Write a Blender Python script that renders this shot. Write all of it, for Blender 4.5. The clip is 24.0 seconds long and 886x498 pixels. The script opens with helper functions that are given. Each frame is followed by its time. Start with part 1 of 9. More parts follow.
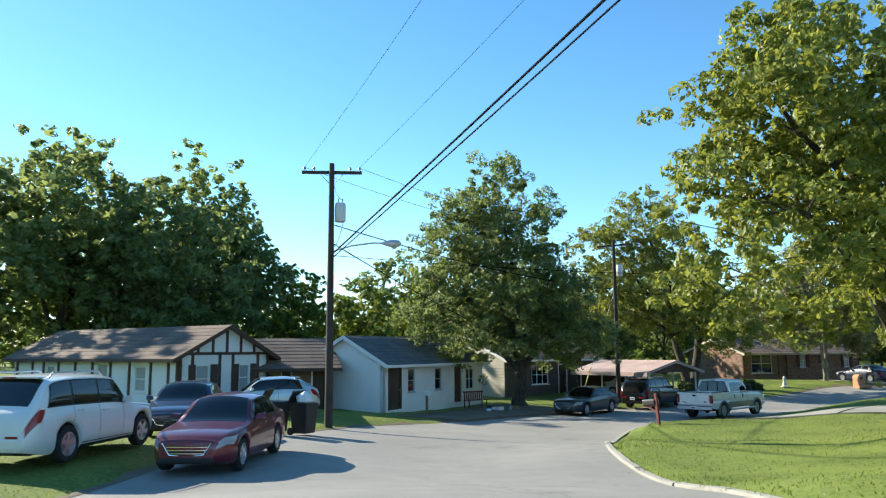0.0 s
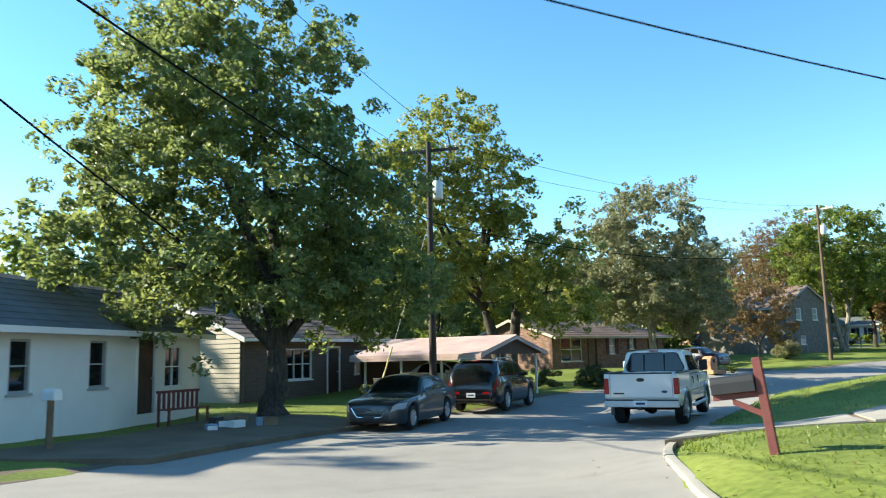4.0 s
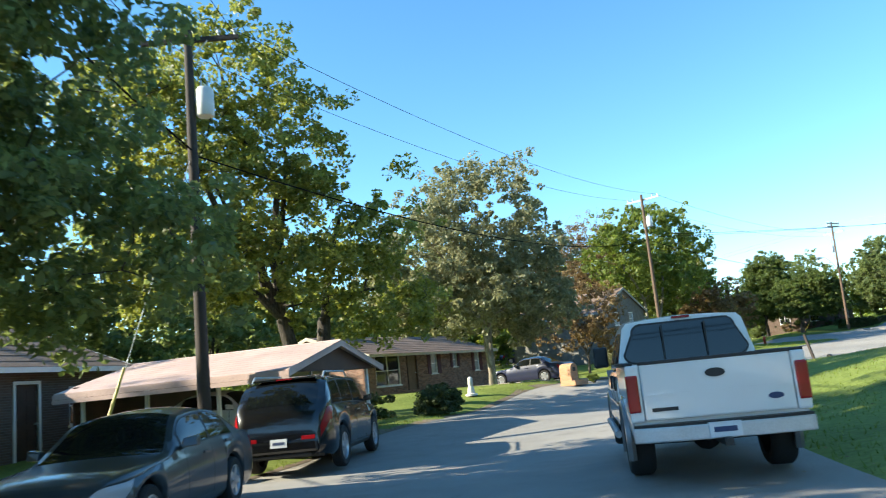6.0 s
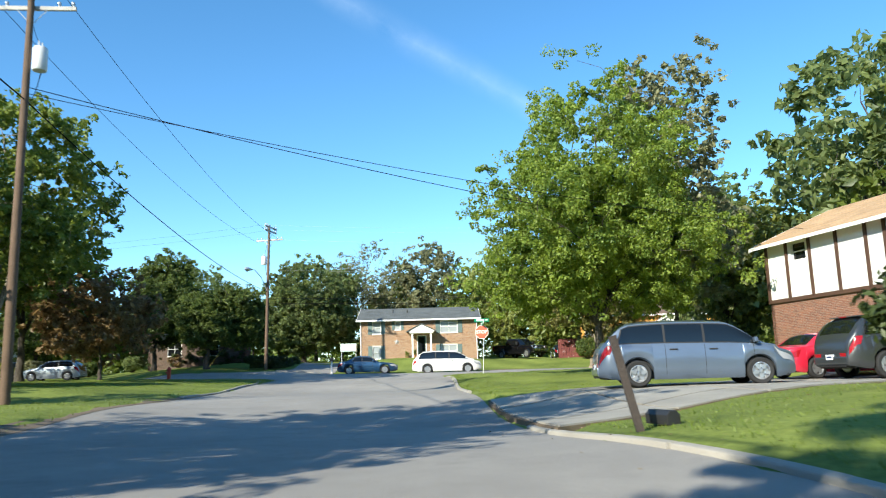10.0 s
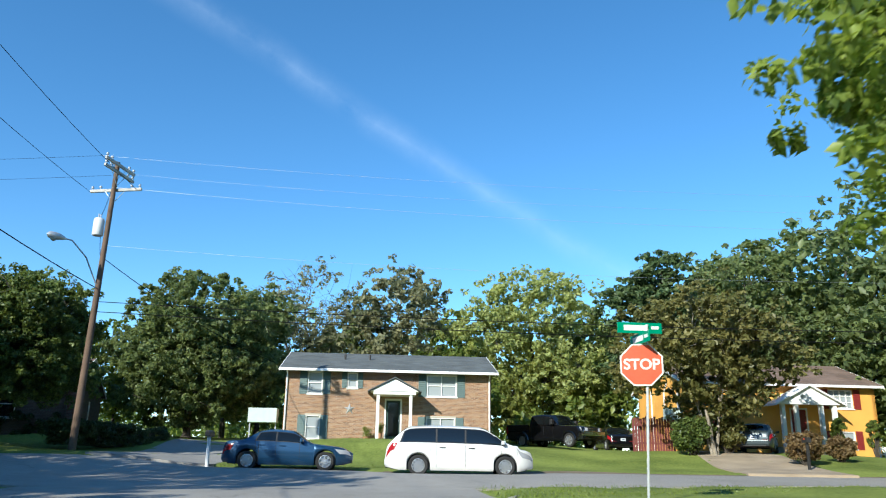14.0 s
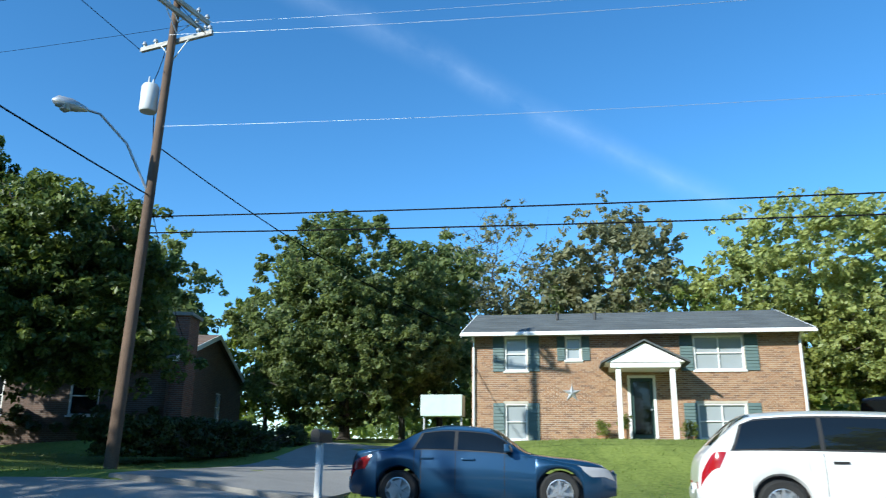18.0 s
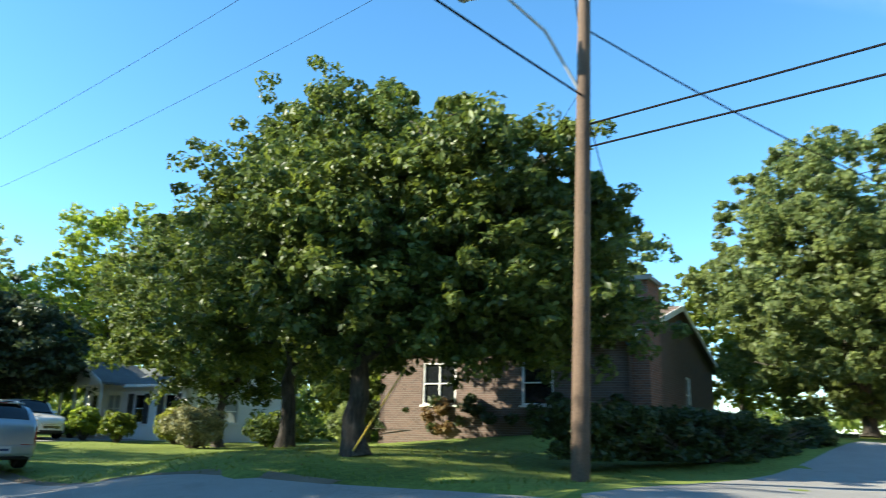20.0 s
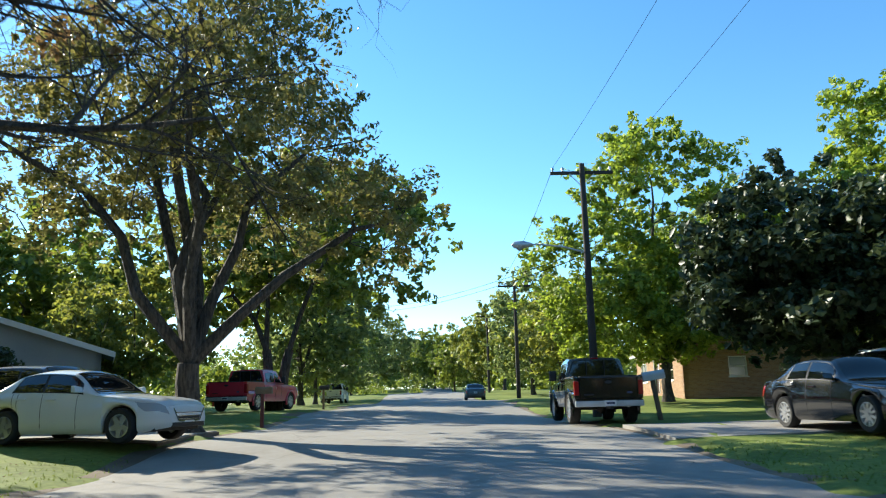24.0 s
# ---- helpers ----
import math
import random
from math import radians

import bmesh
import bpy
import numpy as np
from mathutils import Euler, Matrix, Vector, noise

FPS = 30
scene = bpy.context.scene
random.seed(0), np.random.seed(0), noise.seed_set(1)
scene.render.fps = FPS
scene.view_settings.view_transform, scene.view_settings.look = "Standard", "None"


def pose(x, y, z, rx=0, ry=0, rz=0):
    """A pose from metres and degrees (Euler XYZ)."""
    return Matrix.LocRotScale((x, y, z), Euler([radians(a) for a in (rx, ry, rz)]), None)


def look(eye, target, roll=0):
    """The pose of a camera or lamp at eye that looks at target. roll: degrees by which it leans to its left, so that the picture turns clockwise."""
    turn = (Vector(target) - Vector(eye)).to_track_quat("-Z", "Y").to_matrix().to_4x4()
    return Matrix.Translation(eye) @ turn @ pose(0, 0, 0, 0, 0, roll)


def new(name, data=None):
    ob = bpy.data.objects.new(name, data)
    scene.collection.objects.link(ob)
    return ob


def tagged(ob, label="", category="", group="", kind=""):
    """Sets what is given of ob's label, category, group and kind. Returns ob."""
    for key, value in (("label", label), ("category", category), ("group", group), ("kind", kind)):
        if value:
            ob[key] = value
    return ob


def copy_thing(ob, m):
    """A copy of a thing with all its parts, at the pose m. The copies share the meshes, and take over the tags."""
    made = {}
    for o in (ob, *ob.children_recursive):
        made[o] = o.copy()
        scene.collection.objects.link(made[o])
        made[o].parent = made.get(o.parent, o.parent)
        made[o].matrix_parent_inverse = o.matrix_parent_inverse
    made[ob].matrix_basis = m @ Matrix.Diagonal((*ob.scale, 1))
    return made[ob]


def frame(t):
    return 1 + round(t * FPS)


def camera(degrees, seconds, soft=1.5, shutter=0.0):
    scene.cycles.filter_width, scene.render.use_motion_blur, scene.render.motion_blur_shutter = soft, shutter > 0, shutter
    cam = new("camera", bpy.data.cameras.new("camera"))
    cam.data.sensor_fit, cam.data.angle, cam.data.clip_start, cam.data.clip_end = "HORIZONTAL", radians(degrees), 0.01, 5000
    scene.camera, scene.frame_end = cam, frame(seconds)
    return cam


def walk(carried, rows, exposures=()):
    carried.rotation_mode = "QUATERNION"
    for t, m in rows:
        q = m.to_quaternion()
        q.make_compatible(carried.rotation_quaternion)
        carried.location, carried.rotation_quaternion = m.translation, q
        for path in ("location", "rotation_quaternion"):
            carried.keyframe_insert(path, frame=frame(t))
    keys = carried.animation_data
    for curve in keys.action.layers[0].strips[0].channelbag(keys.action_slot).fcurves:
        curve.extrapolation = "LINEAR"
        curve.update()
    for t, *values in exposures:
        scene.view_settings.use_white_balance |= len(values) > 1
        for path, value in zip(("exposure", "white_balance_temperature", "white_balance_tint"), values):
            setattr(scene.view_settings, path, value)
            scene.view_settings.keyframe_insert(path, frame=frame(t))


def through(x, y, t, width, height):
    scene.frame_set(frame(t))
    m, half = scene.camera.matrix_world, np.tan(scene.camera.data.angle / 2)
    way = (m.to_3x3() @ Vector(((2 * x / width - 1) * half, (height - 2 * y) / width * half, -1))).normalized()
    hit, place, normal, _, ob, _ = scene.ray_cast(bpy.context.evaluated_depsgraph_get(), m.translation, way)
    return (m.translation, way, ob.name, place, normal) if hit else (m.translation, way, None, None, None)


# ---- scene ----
# camera: seconds, eye, yaw (left of +y), pitch, roll in degrees
cam = camera(60.62, 24.0, soft=1.1, shutter=0.25)
ROWS = [
    (0, 0.000, -0.000, 1.500, 0.10, 7.64, -0.37),
    (0.5, -0.372, 2.453, 1.309, -2.67, 6.54, -0.49),
    (1, -0.622, 4.999, 1.113, -5.57, 5.55, -0.32),
    (1.5, -0.677, 7.509, 0.905, -8.30, 5.07, -0.09),
    (3.5, 0.486, 18.468, 0.182, -17.60, 7.74, -0.44),
    (4, 0.989, 21.102, 0.003, -20.67, 7.98, -1.41),
    (4.5, 1.619, 23.778, -0.156, -24.47, 8.06, -2.53),
    (5, 2.490, 26.544, -0.308, -28.72, 8.32, -3.68),
    (5.5, 3.632, 29.362, -0.406, -33.24, 8.86, -4.74),
    (6, 5.007, 32.135, -0.479, -37.75, 9.57, -5.77),
    (6.5, 6.597, 34.795, -0.540, -42.65, 10.21, -6.83),
    (7, 8.580, 37.451, -0.556, -48.21, 10.37, -7.32),
    (7.5, 10.807, 40.432, -0.641, -55.11, 10.19, -7.87),
    (8, 13.484, 43.354, -0.664, -62.44, 9.80, -7.90),
    (8.5, 16.836, 45.877, -0.641, -69.59, 9.32, -7.37),
    (9, 20.778, 48.173, -0.646, -76.58, 8.97, -5.83),
    (9.5, 24.787, 49.915, -0.664, -81.89, 8.82, -3.85),
    (11.5, 41.374, 53.932, -0.418, -88.99, 12.05, 1.51),
    (12, 45.315, 54.438, -0.298, -88.72, 13.20, 1.53),
    (12.5, 49.033, 54.929, -0.179, -88.49, 14.05, 1.63),
    (13, 52.270, 55.369, -0.098, -88.43, 14.62, 1.38),
    (13.5, 55.614, 55.859, -0.042, -88.62, 15.15, 1.23),
    (14, 58.678, 56.339, 0.047, -88.90, 15.66, 0.94),
    (14.5, 61.511, 56.747, 0.128, -89.13, 16.20, 0.74),
    (15, 64.122, 57.079, 0.229, -88.96, 16.71, 0.57),
    (15.5, 66.397, 57.397, 0.249, -88.38, 17.24, 0.31),
    (16, 68.286, 57.707, 0.333, -87.14, 17.39, 0.16),
    (16.5, 69.886, 58.078, 0.366, -85.33, 17.37, -0.01),
    (17, 71.171, 58.460, 0.450, -82.76, 16.85, 0.10),
    (17.5, 72.145, 58.873, 0.502, -79.44, 16.03, 0.22),
    (19.5, 76.967, 61.966, 0.730, -52.44, 13.84, 1.80),
    (20, 78.167, 63.395, 0.789, -42.34, 13.89, 1.70),
    (20.5, 79.203, 65.221, 0.875, -31.50, 13.69, 1.40),
    (21, 79.863, 67.320, 0.878, -21.14, 13.26, 1.00),
    (21.5, 80.212, 69.355, 0.881, -12.11, 12.84, 0.30),
    (22, 80.273, 71.508, 0.857, -4.84, 12.60, -0.20),
    (22.5, 80.083, 73.917, 0.828, 0.56, 12.19, -0.40),
    (23, 79.810, 76.321, 0.761, 4.51, 11.98, -0.40),
    (23.5, 79.413, 78.549, 0.796, 6.83, 11.59, -0.70),
    (24, 78.915, 81.047, 0.817, 7.81, 11.27, -1.40),
]


def aim(x, y, z, yaw, pitch, roll):
    a, b = radians(yaw), radians(pitch)
    ahead = Vector((-math.sin(a) * math.cos(b), math.cos(a) * math.cos(b), math.sin(b)))
    return look((x, y, z), Vector((x, y, z)) + ahead, roll)


walk(cam, [(t, aim(*row)) for t, *row in ROWS], exposures=[(0, 0.97, 6700, 4), (1, 1.07, 7300, 3), (3, 1.17, 6800, 4), (5, 1.52, 6900, 4), (8, 1.07, 6600, 5), (11, 0.87, 6400, 5), (14, 0.62, 6000, 5), (15.5, 0.54, 5700, 4), (17.5, 0.50, 5600, 4), (19.5, 1.37, 6600, 3), (20, 1.47, 6700, 3), (21, 1.32, 6600, 4), (22, 1.24, 6600, 5), (24, 1.12, 6600, 5)])

# ---------------------------------------------------------------- light
SUN_EL, SUN_AZ = radians(27.5), radians(-58)
world = bpy.data.worlds.new("sky")
scene.world = world
world.use_nodes = True
wn, wl = world.node_tree.nodes, world.node_tree.links
wn.clear()
sky = wn.new("ShaderNodeTexSky")
sky.sky_type, sky.sun_disc = "NISHITA", False
sky.sun_elevation, sky.sun_rotation = SUN_EL, SUN_AZ
sky.altitude, sky.air_density, sky.dust_density, sky.ozone_density = 900, 0.9, 0.1, 2.5
back = wn.new("ShaderNodeBackground")
back.inputs["Strength"].default_value = 0.15
wout = wn.new("ShaderNodeOutputWorld")
# clear autumn air: a deeper, slightly greener blue
tone = wn.new("ShaderNodeHueSaturation")
tone.inputs["Hue"].default_value, tone.inputs["Saturation"].default_value = 0.495, 1.2
wl.new(sky.outputs[0], tone.inputs["Color"])
# a thin streak of high cirrus drawn out across the sky to the east
wco = wn.new("ShaderNodeTexCoord")


def wmath(op, a, b=None, c=None):
    k = wn.new("ShaderNodeMath")
    k.operation = op
    for i, v in enumerate((a, b, c)):
        if isinstance(v, (int, float)):
            k.inputs[i].default_value = v
        elif v is not None:
            wl.new(v, k.inputs[i])
    return k.outputs[0]


def wdot(v):
    k = wn.new("ShaderNodeVectorMath")
    k.operation = "DOT_PRODUCT"
    k.inputs[1].default_value = v
    wl.new(wco.outputs["Generated"], k.inputs[0])
    return k.outputs["Value"]


wavy = wn.new("ShaderNodeTexNoise")
wavy.inputs["Scale"].default_value, wavy.inputs["Detail"].default_value = 3.0, 6
wisp = wn.new("ShaderNodeTexNoise")
wisp.inputs["Scale"].default_value, wisp.inputs["Detail"].default_value, wisp.inputs["Roughness"].default_value = 9.0, 8, 0.62
wl.new(wco.outputs["Generated"], wavy.inputs["Vector"])
wl.new(wco.outputs["Generated"], wisp.inputs["Vector"])
STREAK = Vector((0.293, 0.535, -0.793)).normalized()
off = wmath("ABSOLUTE", wmath("ADD", wmath("ADD", wdot(STREAK), 0.018), wmath("MULTIPLY", wmath("SUBTRACT", wavy.outputs["Fac"], 0.5), 0.055)))
band = wmath("POWER", wmath("MAXIMUM", wmath("SUBTRACT", 1.0, wmath("MULTIPLY", off, 36.0)), 0.0), 1.6)
east = wmath("MULTIPLY", wmath("MAXIMUM", wmath("SUBTRACT", wdot((0.94, 0.1, 0.0)), 0.25), 0.0), 1.5)
thin = wmath("MULTIPLY", wmath("MAXIMUM", wmath("SUBTRACT", wisp.outputs["Fac"], 0.3), 0.0), 2.0)
veil = wmath("MINIMUM", wmath("MULTIPLY", wmath("MULTIPLY", band, thin), wmath("MULTIPLY", east, 0.28)), 0.5)
cirrus = wn.new("ShaderNodeMix")
cirrus.data_type = "RGBA"
cirrus.inputs[7].default_value = (4.3, 5.1, 6.2, 1)
wl.new(veil, cirrus.inputs[0])
wl.new(tone.outputs[0], cirrus.inputs[6])
wl.new(cirrus.outputs[2], back.inputs["Color"])
wl.new(back.outputs[0], wout.inputs["Surface"])
sun_data = bpy.data.lights.new("sun", "SUN")
sun_data.energy, sun_data.angle, sun_data.color = 5.0, radians(0.53), (1.0, 0.93, 0.80)
sun = new("sun", sun_data)
sun.matrix_world = look((0, 0, 60), (0.753 * 60, -0.469 * 60, 60 - 0.462 * 60))

# ---------------------------------------------------------------- materials


def mat(name, base, rough=0.7, vary=0.25, scale=3.0, fine=40.0, bump=0.15, metal=0.0, spec=0.5, tint=None, coat=0.0):
    """A surface with two scales of tone and a fine relief."""
    m = bpy.data.materials.new(name)
    m.use_nodes = True
    n, l = m.node_tree.nodes, m.node_tree.links
    b = n["Principled BSDF"]
    geo = n.new("ShaderNodeTexCoord")
    big, small = n.new("ShaderNodeTexNoise"), n.new("ShaderNodeTexNoise")
    big.inputs["Scale"].default_value, big.inputs["Detail"].default_value = scale, 4
    small.inputs["Scale"].default_value, small.inputs["Detail"].default_value = fine, 3
    l.new(geo.outputs["Object"], big.inputs["Vector"])
    l.new(geo.outputs["Object"], small.inputs["Vector"])
    mix = n.new("ShaderNodeMix")
    mix.data_type = "FLOAT"
    mix.inputs[0].default_value = 0.4
    l.new(big.outputs["Fac"], mix.inputs[2])
    l.new(small.outputs["Fac"], mix.inputs[3])
    ramp = n.new("ShaderNodeValToRGB")
    other = tint or base
    ramp.color_ramp.elements[0].position, ramp.color_ramp.elements[1].position = 0.33, 0.67
    ramp.color_ramp.elements[0].color = (*[c * (1 - vary) for c in base], 1)
    ramp.color_ramp.elements[1].color = (*[min(1, c * (1 + vary)) for c in other], 1)
    l.new(mix.outputs[0], ramp.inputs["Fac"])
    l.new(ramp.outputs["Color"], b.inputs["Base Color"])
    b.inputs["Roughness"].default_value, b.inputs["Metallic"].default_value = rough, metal
    b.inputs["Specular IOR Level"].default_value = spec
    b.inputs["Coat Weight"].default_value = coat
    b.inputs["Coat Roughness"].default_value = 0.05
    if bump:
        bp = n.new("ShaderNodeBump")
        bp.inputs["Strength"].default_value, bp.inputs["Distance"].default_value = bump, 0.02
        l.new(small.outputs["Fac"], bp.inputs["Height"])
        l.new(bp.outputs["Normal"], b.inputs["Normal"])
    return m


def paint(name, base, metal=0.0, rough=0.35):
    return mat(name, base, rough, 0.05, 1.5, 300, 0.0, metal, 0.5, coat=0.8)


def glass(name, base=(0.01, 0.012, 0.014), rough=0.04, ior=1.52):
    """Dark window glass: a smooth dark body that mirrors the sky."""
    m = bpy.data.materials.new(name)
    m.use_nodes = True
    b = m.node_tree.nodes["Principled BSDF"]
    b.inputs["Base Color"].default_value, b.inputs["Roughness"].default_value = (*base, 1), rough
    b.inputs["IOR"].default_value = ior
    return m


def brick_mat(name, a, b2, mortar, width=0.203, height=0.0677):
    """Running bond on a wall whose own x runs along it and z up."""
    m = mat(name, a, 0.85, 0.2, 0.8, 60, 0.2)
    n, l = m.node_tree.nodes, m.node_tree.links
    b = n["Principled BSDF"]
    geo = [k for k in n if k.type == "TEX_COORD"][0]
    sep, com = n.new("ShaderNodeSeparateXYZ"), n.new("ShaderNodeCombineXYZ")
    add = n.new("ShaderNodeMath")
    l.new(geo.outputs["Object"], sep.inputs[0])
    l.new(sep.outputs["X"], add.inputs[0])
    l.new(sep.outputs["Y"], add.inputs[1])
    l.new(add.outputs[0], com.inputs["X"])
    l.new(sep.outputs["Z"], com.inputs["Y"])
    br = n.new("ShaderNodeTexBrick")
    br.inputs["Scale"].default_value = 1.0
    br.inputs["Brick Width"].default_value, br.inputs["Row Height"].default_value = width, height
    br.inputs["Mortar Size"].default_value, br.inputs["Mortar Smooth"].default_value = 0.006, 0.2
    br.inputs["Bias"].default_value = -0.1
    br.inputs["Color1"].default_value, br.inputs["Color2"].default_value = (*a, 1), (*b2, 1)
    br.inputs["Mortar"].default_value = (*mortar, 1)
    l.new(com.outputs[0], br.inputs["Vector"])
    old = b.inputs["Base Color"].links[0].from_socket
    mix = n.new("ShaderNodeMix")
    mix.data_type, mix.blend_type = "RGBA", "MULTIPLY"
    mix.inputs[0].default_value = 0.35
    l.new(br.outputs["Color"], mix.inputs[6])
    gray = n.new("ShaderNodeMix")
    gray.data_type = "RGBA"
    gray.inputs[0].default_value = 0.6
    gray.inputs[7].default_value = (1, 1, 1, 1)
    l.new(old, gray.inputs[6])
    l.new(gray.outputs[2], mix.inputs[7])
    l.new(mix.outputs[2], b.inputs["Base Color"])
    bp = [k for k in n if k.type == "BUMP"][0]
    inv = n.new("ShaderNodeMath")
    inv.operation = "SUBTRACT"
    inv.inputs[0].default_value = 1
    l.new(br.outputs["Fac"], inv.inputs[1])
    l.new(inv.outputs[0], bp.inputs["Height"])
    bp.inputs["Strength"].default_value = 0.5
    return m


def leaf_mat(name, a, b2, through=0.35, gloss=0.45):
    """Leaves: tone varies from leaf to leaf and clump to clump; light shines through."""
    m = bpy.data.materials.new(name)
    m.use_nodes = True
    n, l = m.node_tree.nodes, m.node_tree.links
    b = n["Principled BSDF"]
    geo, co = n.new("ShaderNodeNewGeometry"), n.new("ShaderNodeTexCoord")
    noise_t = n.new("ShaderNodeTexNoise")
    noise_t.inputs["Scale"].default_value = 0.7
    l.new(co.outputs["Object"], noise_t.inputs["Vector"])
    mx = n.new("ShaderNodeMix")
    mx.data_type = "FLOAT"
    mx.inputs[0].default_value = 0.55
    l.new(geo.outputs["Random Per Island"], mx.inputs[2])
    l.new(noise_t.outputs["Fac"], mx.inputs[3])
    ramp = n.new("ShaderNodeValToRGB")
    ramp.color_ramp.elements[0].position, ramp.color_ramp.elements[1].position = 0.25, 0.75
    ramp.color_ramp.elements[0].color, ramp.color_ramp.elements[1].color = (*a, 1), (*b2, 1)
    l.new(mx.outputs[0], ramp.inputs["Fac"])
    l.new(ramp.outputs["Color"], b.inputs["Base Color"])
    b.inputs["Roughness"].default_value = gloss
    b.inputs["Specular IOR Level"].default_value = 0.35
    tr = n.new("ShaderNodeBsdfTranslucent")
    hsv = n.new("ShaderNodeHueSaturation")
    hsv.inputs["Hue"].default_value, hsv.inputs["Saturation"].default_value, hsv.inputs["Value"].default_value = 0.485, 1.1, 1.9
    l.new(ramp.outputs["Color"], hsv.inputs["Color"])
    l.new(hsv.outputs["Color"], tr.inputs["Color"])
    ms = n.new("ShaderNodeMixShader")
    ms.inputs[0].default_value = through
    l.new(b.outputs[0], ms.inputs[1])
    l.new(tr.outputs[0], ms.inputs[2])
    out = [k for k in n if k.type == "OUTPUT_MATERIAL"][0]
    l.new(ms.outputs[0], out.inputs["Surface"])
    return m


def bark_mat(name, base):
    """Furrowed bark: ridges drawn out along the trunk, with lichen blotches."""
    m = mat(name, base, 0.95, 0.35, 1.6, 14, 0.0)
    n, l = m.node_tree.nodes, m.node_tree.links
    b = n["Principled BSDF"]
    co = [k for k in n if k.type == "TEX_COORD"][0]
    mp = n.new("ShaderNodeMapping")
    mp.inputs["Scale"].default_value = (16, 16, 2.6)
    l.new(co.outputs["Object"], mp.inputs["Vector"])
    fur = n.new("ShaderNodeTexNoise")
    fur.inputs["Scale"].default_value, fur.inputs["Detail"].default_value, fur.inputs["Roughness"].default_value = 1.0, 5, 0.6
    l.new(mp.outputs[0], fur.inputs["Vector"])
    mr = n.new("ShaderNodeMapRange")
    for i, v in enumerate((0.38, 0.6, 0.45, 1.2)):
        mr.inputs[i + 1].default_value = v
    l.new(fur.outputs["Fac"], mr.inputs[0])
    old = b.inputs["Base Color"].links[0].from_socket
    mx = n.new("ShaderNodeMix")
    mx.data_type, mx.blend_type = "RGBA", "MULTIPLY"
    mx.inputs[0].default_value = 1.0
    l.new(old, mx.inputs[6])
    l.new(mr.outputs[0], mx.inputs[7])
    l.new(mx.outputs[2], b.inputs["Base Color"])
    bp = n.new("ShaderNodeBump")
    bp.inputs["Strength"].default_value, bp.inputs["Distance"].default_value = 0.9, 0.04
    l.new(fur.outputs["Fac"], bp.inputs["Height"])
    l.new(bp.outputs["Normal"], b.inputs["Normal"])
    return m


def asphalt_mat(name, base, crack=0.6, blotch=0.25):
    """Worn asphalt: pale stones in the binder, wide stains, dark tar and wandering cracks."""
    m = mat(name, base, 0.86, blotch, 0.22, 1.6, 0.0, spec=0.3)
    n, l = m.node_tree.nodes, m.node_tree.links
    b = n["Principled BSDF"]
    co = [k for k in n if k.type == "TEX_COORD"][0]
    old = b.inputs["Base Color"].links[0].from_socket

    def noise(scale, detail, rough=0.5):
        k = n.new("ShaderNodeTexNoise")
        k.inputs["Scale"].default_value, k.inputs["Detail"].default_value, k.inputs["Roughness"].default_value = scale, detail, rough
        l.new(co.outputs["Object"], k.inputs["Vector"])
        return k

    def span(src, a, c, lo, hi):
        k = n.new("ShaderNodeMapRange")
        for i, v in enumerate((a, c, lo, hi)):
            k.inputs[i + 1].default_value = v
        l.new(src, k.inputs[0])
        return k.outputs[0]

    def times(col, fac):
        k = n.new("ShaderNodeMix")
        k.data_type, k.blend_type = "RGBA", "MULTIPLY"
        k.inputs[0].default_value = 1.0
        l.new(col, k.inputs[6])
        l.new(fac, k.inputs[7])
        return k.outputs[2]

    stones = noise(140, 2, 0.7)
    col = times(old, span(stones.outputs["Fac"], 0.3, 0.72, 0.72, 1.3))
    # cracks: edges of large wandering cells, only here and there
    bend = noise(0.9, 5, 0.65)
    add = n.new("ShaderNodeVectorMath")
    add.operation = "MULTIPLY_ADD"
    add.inputs[1].default_value = (1.6, 1.6, 1.6)
    l.new(bend.outputs["Color"], add.inputs[0])
    l.new(co.outputs["Object"], add.inputs[2])
    cell = n.new("ShaderNodeTexVoronoi")
    cell.feature = "DISTANCE_TO_EDGE"
    cell.inputs["Scale"].default_value = 0.36
    l.new(add.outputs[0], cell.inputs["Vector"])
    line = span(cell.outputs["Distance"], 0.004, 0.012, 1.0, 0.0)
    where = span(noise(0.13, 2).outputs["Fac"], 0.46, 0.6, 0.0, crack)
    k = n.new("ShaderNodeMath")
    k.operation = "MULTIPLY"
    l.new(line, k.inputs[0])
    l.new(where, k.inputs[1])
    col = times(col, span(k.outputs[0], 0.0, 1.0, 1.0, 0.25))
    # oil and tyre stains
    col = times(col, span(noise(0.8, 6, 0.7).outputs["Fac"], 0.56, 0.72, 1.0, 0.72))
    l.new(col, b.inputs["Base Color"])
    bp = n.new("ShaderNodeBump")
    bp.inputs["Strength"].default_value, bp.inputs["Distance"].default_value = 0.35, 0.01
    l.new(stones.outputs["Fac"], bp.inputs["Height"])
    l.new(bp.outputs["Normal"], b.inputs["Normal"])
    return m


